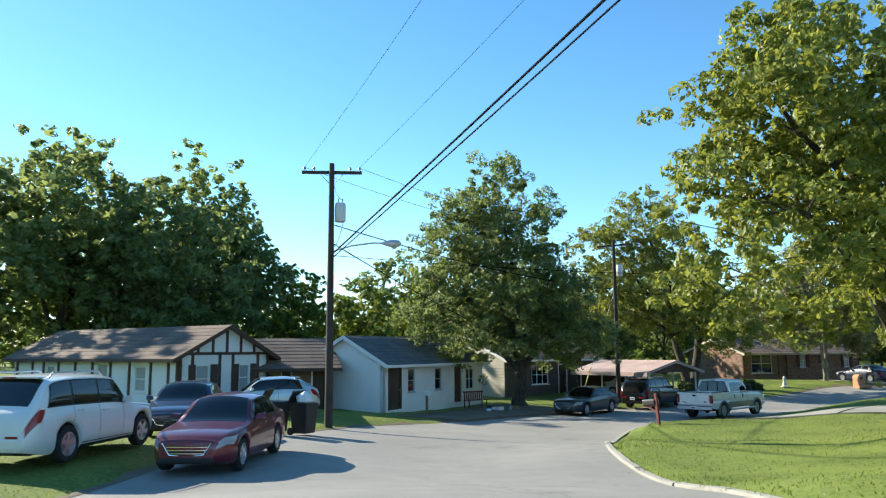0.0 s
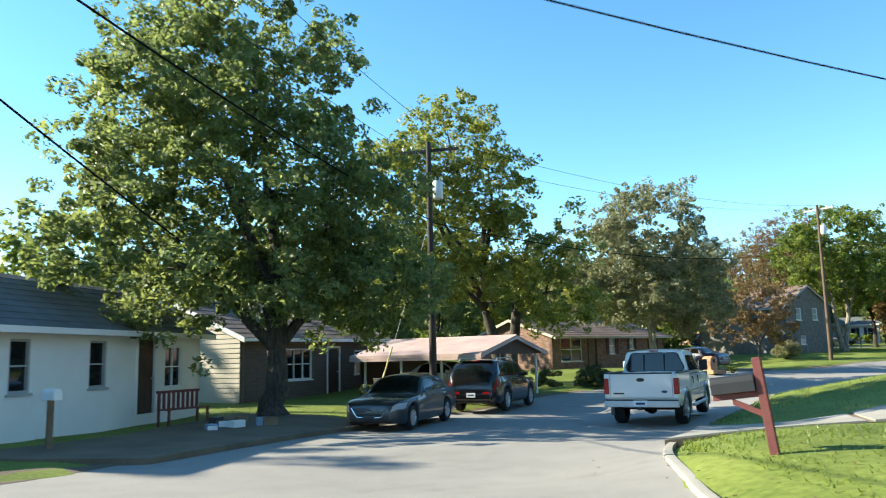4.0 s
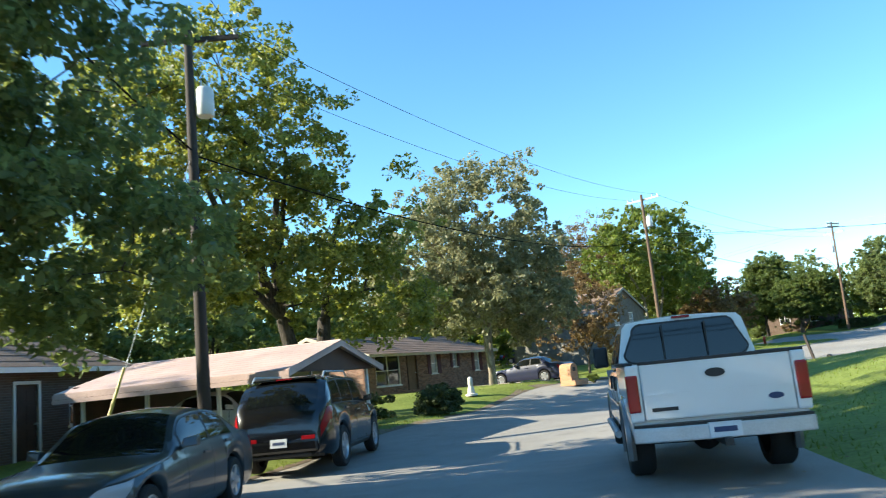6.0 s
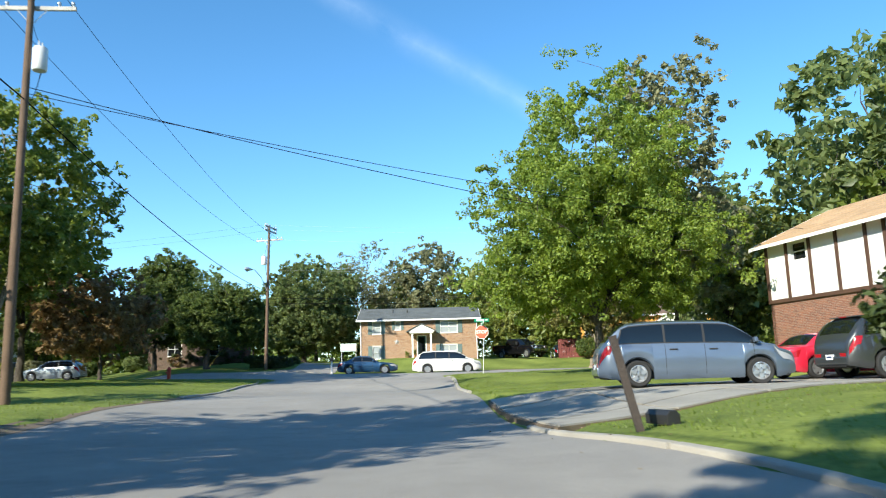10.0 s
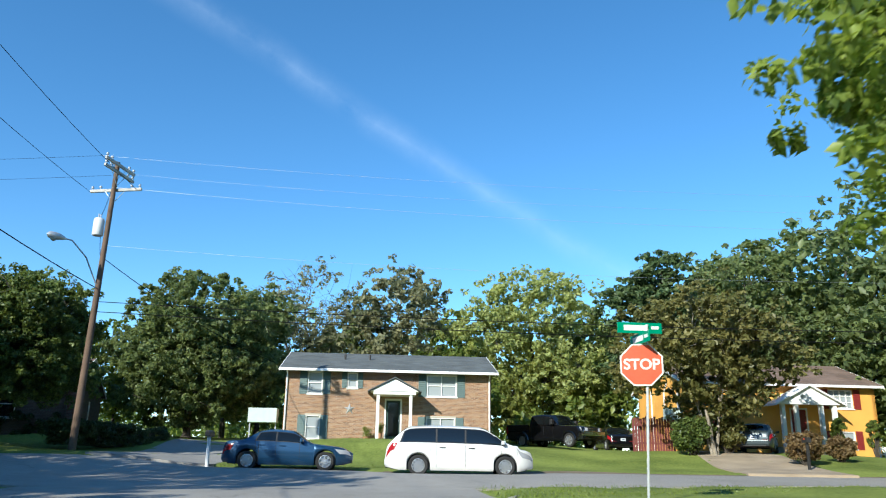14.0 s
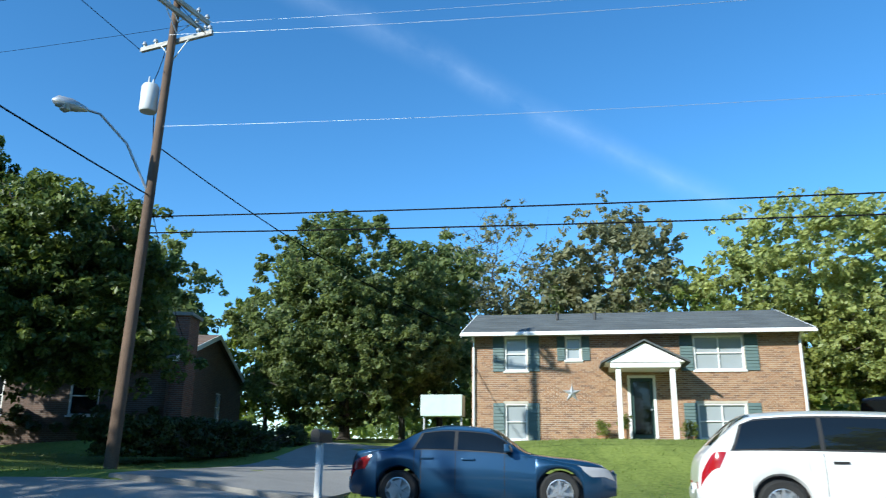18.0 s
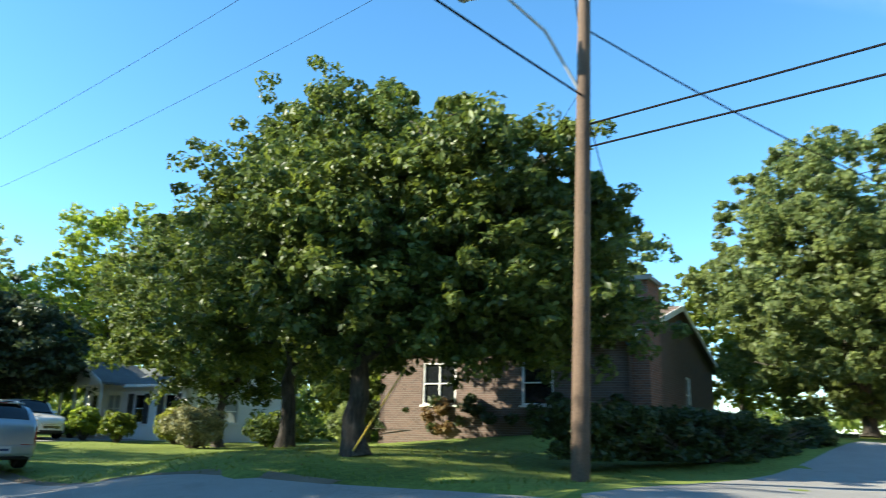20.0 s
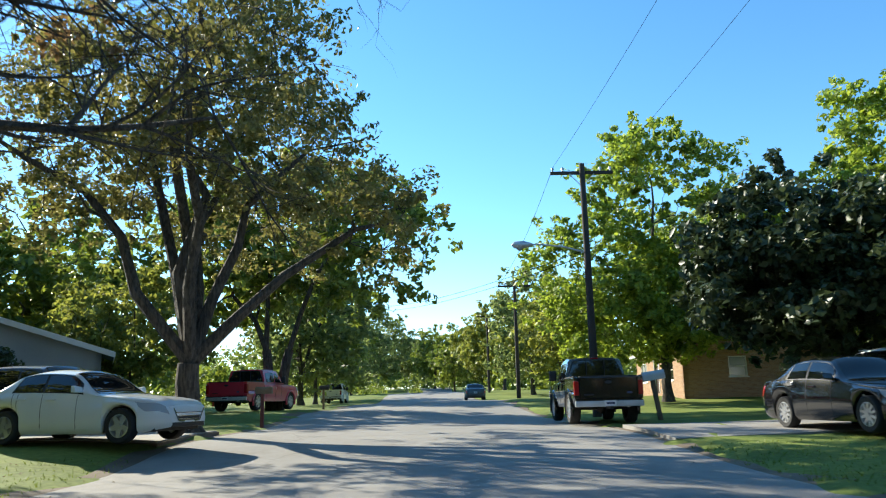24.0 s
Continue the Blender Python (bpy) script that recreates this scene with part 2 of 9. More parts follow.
M = {
    "grass": mat("lawn_grass", (0.118, 0.17, 0.03), 0.9, 0.35, 0.35, 9.0, 0.5, tint=(0.175, 0.208, 0.045), spec=0.2),
    "blade": leaf_mat("grass_blades", (0.09, 0.14, 0.022), (0.2, 0.25, 0.05), 0.3),
    "dirt": mat("bare_dirt", (0.16, 0.12, 0.08), 0.95, 0.3, 1.0, 25, 0.5),
    "asphalt": asphalt_mat("worn_asphalt", (0.29, 0.272, 0.246), 0.4, 0.14),
    "gravel": mat("brown_gravel", (0.33, 0.26, 0.18), 0.95, 0.3, 0.8, 45, 0.6),
    "tar": mat("tar_patch", (0.1, 0.1, 0.1), 0.85, 0.2, 1.0, 60.0, 0.3),
    "concrete": mat("concrete", (0.31, 0.29, 0.25), 0.88, 0.2, 0.8, 50.0, 0.3),
    "bark": bark_mat("tree_bark", (0.075, 0.063, 0.05)),
    "bark_pale": bark_mat("pale_bark", (0.3, 0.26, 0.2)),
    "pole": mat("weathered_pole_wood", (0.125, 0.082, 0.055), 0.9, 0.35, 1.2, 30.0, 0.5),
    "pole_dark": mat("creosoted_pole_wood", (0.045, 0.035, 0.03), 0.85, 0.35, 1.2, 30.0, 0.5),
    "grey_metal": mat("galvanised_steel", (0.5, 0.52, 0.53), 0.45, 0.15, 3.0, 60, 0.05, 0.6),
    "black_metal": mat("black_iron", (0.02, 0.02, 0.02), 0.5, 0.2, 3.0, 60, 0.05),
    "wire": mat("wire_sheath", (0.012, 0.012, 0.013), 0.95, 0.1, 3.0, 60, 0.0, spec=0.02),
    "alu_wire": mat("bare_aluminium_wire", (0.3, 0.32, 0.35), 0.5, 0.1, 3.0, 60, 0.0, 0.4),
    "white": mat("white_paint", (0.78, 0.77, 0.74), 0.55, 0.07, 1.0, 40.0, 0.06),
    "cream": mat("cream_siding", (0.62, 0.58, 0.47), 0.6, 0.1, 1.0, 30.0, 0.08),
    "brown_trim": mat("brown_timber", (0.07, 0.035, 0.022), 0.7, 0.25, 2.0, 40, 0.2),
    "red_door": mat("dark_red_paint", (0.2, 0.022, 0.018), 0.5, 0.15, 2.0, 40, 0.05),
    "green_shutter": mat("grey_green_shutter", (0.10, 0.15, 0.14), 0.55, 0.12, 2.0, 40, 0.05),
    "orange_wall": mat("orange_siding", (0.72, 0.36, 0.075), 0.65, 0.1, 0.8, 30, 0.08),
    "tan_wall": mat("tan_siding", (0.5, 0.435, 0.33), 0.65, 0.12, 0.8, 30, 0.08),
    "grey_wall": mat("grey_siding", (0.36, 0.37, 0.36), 0.65, 0.12, 0.8, 30, 0.08),
    "shingle": mat("grey_roof_shingle", (0.10, 0.11, 0.11), 0.9, 0.3, 1.2, 30, 0.5),
    "shingle_brown": mat("brown_roof_shingle", (0.16, 0.11, 0.085), 0.9, 0.35, 1.0, 30, 0.5),
    "shingle_tan": mat("tan_roof_shingle", (0.42, 0.28, 0.16), 0.9, 0.25, 1.0, 30, 0.5),
    "carport_roof": mat("faded_carport_metal", (0.50, 0.36, 0.32), 0.6, 0.22, 0.9, 20, 0.1),
    "brick_h": brick_mat("tan_brick", (0.43, 0.26, 0.14), (0.28, 0.15, 0.08), (0.44, 0.38, 0.30)),
    "maroon": mat("dark_red_paint", (0.075, 0.014, 0.016), 0.6, 0.2, 2.0, 40, 0.1),
    "brick_mottled": brick_mat("mottled_brick", (0.36, 0.2, 0.13), (0.11, 0.05, 0.035), (0.34, 0.3, 0.25)),
    "brick_red": brick_mat("red_brick", (0.27, 0.115, 0.07), (0.15, 0.07, 0.05), (0.3, 0.26, 0.22)),
    "brick_dark": brick_mat("dark_brick", (0.16, 0.10, 0.075), (0.1, 0.065, 0.05), (0.2, 0.18, 0.16)),
    "stone": mat("grey_fieldstone", (0.17, 0.16, 0.145), 0.9, 0.35, 3.0, 12.0, 0.8),
    "glass": glass("window_glass"),
    "curtain": mat("white_curtain", (0.7, 0.72, 0.72), 0.9, 0.1, 4, 40, 0.1),
    "car_glass": glass("tinted_car_glass", (0.006, 0.0075, 0.008), 0.03, 1.6),
    "tyre": mat("tyre_rubber", (0.018, 0.018, 0.018), 0.85, 0.2, 4, 60, 0.2),
    "rim": mat("alloy_rim", (0.55, 0.56, 0.58), 0.3, 0.1, 4, 60, 0.0, 0.8),
    "black_plastic": mat("black_plastic", (0.016, 0.016, 0.017), 0.55, 0.15, 4, 90, 0.08),
    "chrome": mat("chrome", (0.7, 0.71, 0.72), 0.12, 0.05, 4, 60, 0.0, 1.0),
    "head_lamp": glass("head_lamp_glass", (0.35, 0.36, 0.38), 0.08),
    "tail_lamp": glass("tail_lamp_plastic", (0.28, 0.008, 0.012), 0.15),
    "plate": mat("plate_white", (0.65, 0.67, 0.68), 0.5, 0.05, 5, 50, 0.0),
    "bar_ink": mat("dark_print", (0.03, 0.05, 0.12), 0.6, 0.1, 5, 50, 0.0),
    "stop_red": mat("faded_sign_red", (0.62, 0.09, 0.035), 0.4, 0.12, 2.0, 20, 0.03),
    "sign_white": mat("sign_white", (0.72, 0.70, 0.66), 0.4, 0.06, 2.0, 20, 0.03),
    "sign_green": mat("sign_green", (0.0, 0.22, 0.12), 0.4, 0.1, 2.0, 20, 0.03),
    "teal_door": mat("dark_teal_door", (0.03, 0.07, 0.06), 0.5, 0.1, 3, 40, 0.0),
    "pale_green": mat("pale_green_enamel", (0.5, 0.6, 0.55), 0.5, 0.1, 3, 40, 0.03),
    "hydrant_red": mat("hydrant_red", (0.45, 0.05, 0.03), 0.5, 0.15, 5, 50, 0.05),
    "mb_brick": brick_mat("mailbox_brick", (0.52, 0.27, 0.13), (0.42, 0.2, 0.1), (0.4, 0.34, 0.28)),
    "wood": mat("weathered_wood", (0.2, 0.13, 0.08), 0.85, 0.3, 2, 30, 0.3),
    "red_wood": mat("red_stained_wood", (0.17, 0.045, 0.04), 0.75, 0.3, 2, 30, 0.2),
    "yellow": mat("yellow_guard", (0.55, 0.43, 0.06), 0.5, 0.1, 2, 30, 0.0),
    "statue": mat("white_cast_stone", (0.62, 0.6, 0.55), 0.8, 0.15, 5, 50, 0.1),
    "blue_tarp": mat("blue_plastic", (0.2, 0.3, 0.42), 0.5, 0.15, 5, 50, 0.1),
}
LEAF = {
    "dark": leaf_mat("dark_green_leaves", (0.085, 0.117, 0.0475), (0.206, 0.25, 0.0875), 0.47),
    "maple": leaf_mat("dense_maple_leaves", (0.0391, 0.0644, 0.0184), (0.155, 0.201, 0.046), 0.3),
    "oak": leaf_mat("thinning_oak_leaves", (0.09, 0.1, 0.03), (0.23, 0.21, 0.07), 0.36),
    "lime": leaf_mat("fresh_green_leaves", (0.1, 0.155, 0.03), (0.27, 0.34, 0.065), 0.44),
    "mid": leaf_mat("mid_green_leaves", (0.075, 0.115, 0.024), (0.2, 0.24, 0.05), 0.4),
    "yellow": leaf_mat("yellowing_leaves", (0.10, 0.13, 0.033), (0.27, 0.285, 0.07), 0.42),
    "pale": leaf_mat("pale_green_leaves", (0.19, 0.23, 0.075), (0.40, 0.43, 0.15), 0.4),
    "grey": leaf_mat("grey_green_leaves", (0.13, 0.14, 0.07), (0.27, 0.265, 0.14), 0.36),
    "rust": leaf_mat("rusty_autumn_leaves", (0.12, 0.08, 0.035), (0.24, 0.17, 0.075), 0.32),
    "magnolia": leaf_mat("glossy_dark_leaves", (0.025, 0.042, 0.018), (0.07, 0.095, 0.04), 0.15, 0.42),
    "pine": leaf_mat("pine_needles", (0.05, 0.085, 0.032), (0.12, 0.165, 0.06), 0.25),
    "hedge": leaf_mat("hedge_leaves", (0.024, 0.04, 0.014), (0.07, 0.095, 0.028), 0.25),
}

# ---------------------------------------------------------------- mesh helpers


class Shape:
    """Collects faces for one mesh."""

    def __init__(self):
        self.v, self.f = [], []

    def add(self, verts, faces):
        k = len(self.v)
        self.v += [tuple(p) for p in verts]
        self.f += [tuple(k + i for i in f) for f in faces]
        return self

    def box(self, x0, x1, y0, y1, z0, z1):
        p = [(x, y, z) for z in (z0, z1) for x, y in ((x0, y0), (x1, y0), (x1, y1), (x0, y1))]
        return self.add(p, [(3, 2, 1, 0), (4, 5, 6, 7), (0, 1, 5, 4), (1, 2, 6, 5), (2, 3, 7, 6), (3, 0, 4, 7)])

    def tube(self, pts, radii, n=8, cap=True):
        pts = [Vector(p) for p in pts]
        if isinstance(radii, (int, float)):
            radii = [radii] * len(pts)
        verts, faces = [], []
        side = None
        for i, p in enumerate(pts):
            d = (pts[min(i + 1, len(pts) - 1)] - pts[max(i - 1, 0)])
            d = d.normalized() if d.length > 1e-9 else Vector((0, 0, 1))
            if side is None:
                side = d.orthogonal().normalized()
            side = (side - d * side.dot(d)).normalized()
            up = d.cross(side)
            for k in range(n):
                a = 2 * math.pi * k / n
                verts.append(p + (side * math.cos(a) + up * math.sin(a)) * radii[i])
        for i in range(len(pts) - 1):
            for k in range(n):
                faces.append((i * n + k, i * n + (k + 1) % n, (i + 1) * n + (k + 1) % n, (i + 1) * n + k))
        if cap:
            faces.append(tuple(range(n - 1, -1, -1)))
            faces.append(tuple((len(pts) - 1) * n + k for k in range(n)))
        return self.add(verts, faces)

    def prism(self, poly, axis, a, b):
        """A flat outline (two coordinates) pushed from a to b along axis 0, 1 or 2."""
        def put(p, h):
            q = list(p)
            q.insert(axis, h)
            return q
        n = len(poly)
        self.add([put(p, a) for p in poly] + [put(p, b) for p in poly],
                 [tuple(range(n))[::-1], tuple(range(n, 2 * n))] + [(i, (i + 1) % n, n + (i + 1) % n, n + i) for i in range(n)])
        return self

    def quad(self, *p):
        return self.add(p, [tuple(range(len(p)))])

    def mesh(self, name, material, smooth=False, bevel=0.0, angle=40):
        me = bpy.data.meshes.new(name)
        me.from_pydata(self.v, [], self.f)
        bm = bmesh.new()
        bm.from_mesh(me)
        bmesh.ops.recalc_face_normals(bm, faces=bm.faces)
        if bevel:
            sharp = [e for e in bm.edges if len(e.link_faces) == 2 and e.calc_face_angle(0) > 0.6]
            bmesh.ops.bevel(bm, geom=sharp, offset=bevel, segments=2, affect="EDGES", profile=0.6)
        if smooth:
            for f in bm.faces:
                f.smooth = True
            for e in bm.edges:
                if len(e.link_faces) == 2 and e.calc_face_angle(0) > radians(angle):
                    e.smooth = False
        bm.to_mesh(me)
        bm.free()
        me.materials.append(M[material] if isinstance(material, str) else material)
        return me


def part(name, shape, material, parent, label="", smooth=False, bevel=0.0, at=None):
    ob = new(name, shape.mesh(name, material, smooth, bevel))
    ob.parent = parent
    if at is not None:
        ob.matrix_basis = at
    return tagged(ob, label)


def thing(name, m, label, category, group="", kind=""):
    """An empty at the foot of a thing, to which its parts belong."""
    ob = new(name)
    ob.matrix_basis = m
    return tagged(ob, label, category, group, kind)


def leaf_cloud(rng, centres, radii, per, size, flat=0.75, droop=0.0):
    """Leaves scattered about clump centres: each a bent diamond of two triangles."""
    centres, radii = np.repeat(centres, per, 0), np.repeat(radii, per)
    n = len(centres)
    d = rng.normal(size=(n, 3))
    d /= np.linalg.norm(d, axis=1)[:, None]
    r = radii * rng.uniform(0.25, 1.0, n) ** 0.5
    p = centres + d * r[:, None] * np.array([1, 1, flat])
    nrm = d * 0.6 + rng.normal(size=(n, 3)) * 0.55 + np.array([0, 0, 0.45])
    nrm /= np.linalg.norm(nrm, axis=1)[:, None]
    a = np.cross(nrm, rng.normal(size=(n, 3)))
    a /= np.linalg.norm(a, axis=1)[:, None]
    a[:, 2] -= droop
    b = np.cross(nrm, a)
    s = size * rng.uniform(0.6, 1.35, n)[:, None]
    q = np.stack([p - a * s, p + b * s * 0.55 + nrm * s * 0.18, p + a * s, p - b * s * 0.55 + nrm * s * 0.18], 1)
    return q.reshape(-1, 3)


def cloud_mesh(name, q, material):
    n = len(q) // 4
    me = bpy.data.meshes.new(name)
    me.vertices.add(len(q))
    me.vertices.foreach_set("co", q.astype(np.float32).ravel())
    me.loops.add(6 * n)
    k = np.arange(n)[:, None] * 4
    me.loops.foreach_set("vertex_index", (k + np.array([0, 1, 2, 0, 2, 3])).astype(np.int32).ravel())
    me.polygons.add(2 * n)
    me.polygons.foreach_set("loop_start", np.arange(2 * n, dtype=np.int32) * 3)
    me.update(calc_edges=True)
    me.materials.append(material)
    return me


# ---------------------------------------------------------------- ground
# spot heights of the plan: x, y, z
SPOT_STREET = [
    (0, -0, 0.08),
    (-0.68, 7.51, -0.52),
    (0.99, 21.1, -1.42),
    (5.01, 32.14, -1.9),
    (13.48, 43.35, -2.08),
    (24.79, 49.92, -2.08),
    (45.31, 54.44, -1.72),
    (61.51, 56.75, -1.29),
    (71.17, 58.46, -0.97),
    (76.97, 61.97, -0.69),
    (80.21, 69.36, -0.54),
    (78.91, 81.05, -0.6),
    (3.9, 19.6, -1.05),
    (4.3, 44, -1.75),
    (11.5, 37, -1.85),
    (48.7, 65, -1.2),
    (87.4, 70.5, 0.1),
    (58.2, 53.1, -1.28),
    (85.5, 57, -0.42),
    (83, 87, -0.26),
    (4.6, 28, -1.68),
]
SPOT_WEST = [
    (-5, 17.6, -1.0),
    (7.8, 42.2, -2.05),
    (-9, 18, -0.8),
    (-11, 32, -1.1),
    (-9, 45, -1.5),
    (-5, 60, -1.6),
    (10, 62, -1.5),
    (20, 53, -1.85),
    (27, 62, -1.2),
    (40, 70, -1.62),
    (57, 75, -0.7),
    (73, 79, -0.4),
    (70, 90, -0.35),
    (89, 76, 0.4),
    (99, 76, 1),
    (110, 75, 1.2),
    (99, 60, 1),
    (112, 55, 1.2),
    (88, 63, -0.32),
    (90, 52, -0.32),
]
SPOT_EAST = [
    (105, 44, 0.7),
    (72.7, 53, -0.65),
    (77, 43, -0.5),
    (66, 38, -0.5),
    (52, 45, -1.2),
    (40, 40, -1),
    (25, 35, -0.9),
    (18, 28, -0.9),
    (15, 15, -0.4),
    (9.0, 27.7, -1.24),
    (10, 5, 0.2),
    (-8, 0, 0),
    (80, 105, 0),
    (92, 105, 0.1),
    (67, 97, 0.08),
    (64, 115, 0.42),
    (76.5, 135, 0.7),
    (70, 180, 1.7),
    (52, 280, 3.6),
    (60, 140, 0.6),
    (95, 140, 0.8),
]
_S = np.array(SPOT_STREET + SPOT_WEST + SPOT_EAST)


def gz(x, y):
    """Height of the ground."""
    x, y = np.asarray(x, float)[..., None], np.asarray(y, float)[..., None]
    w = 1 / ((_S[:, 0] - x) ** 2 + (_S[:, 1] - y) ** 2 + 4.0) ** 2
    return (w * _S[:, 2]).sum(-1) / w.sum(-1)


def g(x, y):
    """Height of what one stands on: street or lawn."""
    gap = float(road_gap(np.array(x, float), np.array(y, float)))
    return float(gz(x, y)) + (0.04 if gap < 0 else 0.10 * min(1, max(0, (gap - 0.1) / 0.7)))


# road edges, left and right as the camera goes
A_LEFT = [(-6.4, -40), (-6.4, 0), (-6.3, 12), (-5.6, 23), (-3.2, 30.5), (0, 35.3), (3, 38.8), (7, 43), (12.5, 47.6), (18, 51.6), (24.5, 55.4), (32, 58.3), (38, 59.8), (50, 62), (61.4, 64), (71, 65.3), (80, 66.4)]
A_RIGHT = [(4.3, -40), (4.3, 0), (4.15, 12), (4.15, 19.6), (5.6, 26), (8.2, 31), (12.3, 35.3), (16.5, 39), (22, 43), (28, 46.2), (33.8, 48.6), (38.2, 50), (43.2, 51), (51, 52.1), (58.2, 53.1), (70, 54.6), (80, 56)]
B_LEFT = [(81.5, -10), (80.5, 30), (79.6, 46), (78.8, 55), (77, 62), (75.2, 70), (73.4, 80), (70.6, 100), (66, 130), (58.2, 180), (43, 280)]
B_RIGHT = [(90, -10), (89, 30), (88, 46), (87.6, 56), (87.2, 63), (86, 69), (84.2, 75), (83.2, 80), (80.6, 100), (75.6, 130), (67.6, 180), (52, 280)]


def glide(pts, n):
    """n points evenly along a smooth line through pts."""
    p = np.array(pts, float)
    p = np.vstack([2 * p[0] - p[1], p, 2 * p[-1] - p[-2]])
    out = []
    for i in range(1, len(p) - 2):
        for t in np.linspace(0, 1, 30, endpoint=False):
            a, b, c, d = p[i - 1:i + 3]
            out.append(0.5 * (2 * b + (c - a) * t + (2 * a - 5 * b + 4 * c - d) * t * t + (3 * b - a - 3 * c + d) * t ** 3))
    out.append(p[-2])
    out = np.array(out)
    s = np.r_[0, np.cumsum(np.linalg.norm(np.diff(out, axis=0), axis=1))]
    want = np.linspace(0, s[-1], n)
    return np.stack([np.interp(want, s, out[:, 0]), np.interp(want, s, out[:, 1])], -1)


EDGE = {"al": glide(A_LEFT, 260), "ar": glide(A_RIGHT, 260), "bl": glide(B_LEFT, 300), "br": glide(B_RIGHT, 300)}


def inside(poly, x, y):
    """Which of the points lie in a polygon."""
    hit = np.zeros(np.shape(x), bool)
    px, py = poly[:, 0], poly[:, 1]
    for i in range(len(poly)):
        j = i - 1
        cross = (py[i] > y) != (py[j] > y)
        hit ^= cross & (x < (px[j] - px[i]) * (y - py[i]) / (py[j] - py[i] + 1e-12) + px[i])
    return hit


ROAD_POLY = [np.vstack([EDGE["al"], EDGE["ar"][::-1]]), np.vstack([EDGE["bl"], EDGE["br"][::-1]])]


def road_gap(x, y):
    """Distance to the nearest road edge, negative on the road."""
    edges = np.vstack([e[::2] for e in EDGE.values()])
    d = np.full(np.shape(x), 1e9)
    for ex, ey in edges:
        d = np.minimum(d, (x - ex) ** 2 + (y - ey) ** 2)
    d = np.sqrt(d)
    on = inside(ROAD_POLY[0], x, y) | inside(ROAD_POLY[1], x, y)
    return np.where(on, -d, d)


def grid_mesh(name, xs, ys, zf, material):
    X, Y = np.meshgrid(xs, ys)
    Z = zf(X, Y)
    nx, ny = len(xs), len(ys)
    idx = np.arange(nx * ny).reshape(ny, nx)
    quads = np.stack([idx[:-1, :-1], idx[:-1, 1:], idx[1:, 1:], idx[1:, :-1]], -1).reshape(-1, 4)
    me = bpy.data.meshes.new(name)
    me.from_pydata(np.stack([X, Y, Z], -1).reshape(-1, 3).tolist(), [], quads.tolist())
    me.polygons.foreach_set("use_smooth", [True] * len(me.polygons))
    me.materials.append(M[material])
    return new(name, me)


def lawn_height(X, Y):
    gap = road_gap(X, Y)
    z = gz(X, Y)
    rough = np.sin(X * 1.3 + Y * 0.7) * np.sin(Y * 1.1 - X * 0.4) * 0.025
    return np.where(gap < 0, z - 0.12 * np.clip(-gap / 0.6, 0, 1), z + 0.10 * np.clip((gap - 0.1) / 0.7, 0, 1) + rough * np.clip(gap, 0, 1))


def spread(a, b, inner0, inner1, step):
    """Grid lines: fine between inner0 and inner1, ever wider towards a and b."""
    mid = list(np.arange(inner0, inner1 + 0.01, step))
    lo, hi, w = [], [], step
    x = inner0
    while x > a:
        w *= 1.35
        x -= w
        lo.append(max(x, a))
    x, w = inner1, step
    while x < b:
        w *= 1.35
        x += w
        hi.append(min(x, b))
    return np.array(lo[::-1] + mid + hi)


ground = grid_mesh("ground", spread(-1500, 1500, -22, 112, 0.8), spread(-1500, 1500, -6, 150, 0.8), lawn_height, "grass")
tagged(ground, "mown green lawn with worn yellowish patches", "ground", kind="structure")


def strip(name, left, right, lift, across, label, material="asphalt"):
    """A road surface between two edges, laid on the ground, with skirts."""
    n = len(left)
    s = Shape()
    rows = []
    for i in range(n):
        row = [left[i] * (1 - k / across) + right[i] * (k / across) for k in range(across + 1)]
        rows.append(row)
    P = np.array(rows)
    Z = gz(P[..., 0], P[..., 1]) + lift + 0.05 * (1 - (2 * np.arange(across + 1) / across - 1) ** 2)
    verts = [(P[i, k, 0], P[i, k, 1], Z[i, k]) for i in range(n) for k in range(across + 1)]
    w = across + 1
    faces = [(i * w + k, i * w + k + 1, (i + 1) * w + k + 1, (i + 1) * w + k) for i in range(n - 1) for k in range(across)]
    base = len(verts)
    for i in range(n):
        for k in (0, across):
            verts.append((P[i, k, 0], P[i, k, 1], Z[i, k] - 0.2))
    for i in range(n - 1):
        faces.append((i * w, (i + 1) * w, base + 2 * i + 2, base + 2 * i))
        faces.append((i * w + across, base + 2 * i + 1, base + 2 * i + 3, (i + 1) * w + across))
    s.add(verts, faces)
    ob = new(name, s.mesh(name, material, smooth=True, angle=50))
    return tagged(ob, label, "road", kind="structure")


strip("road_A", EDGE["al"], EDGE["ar"], 0.012, 10, "worn light grey asphalt street with faint cracks")
strip("road_B", EDGE["bl"], EDGE["br"], 0.022, 10, "grey asphalt cross street under tree shade")


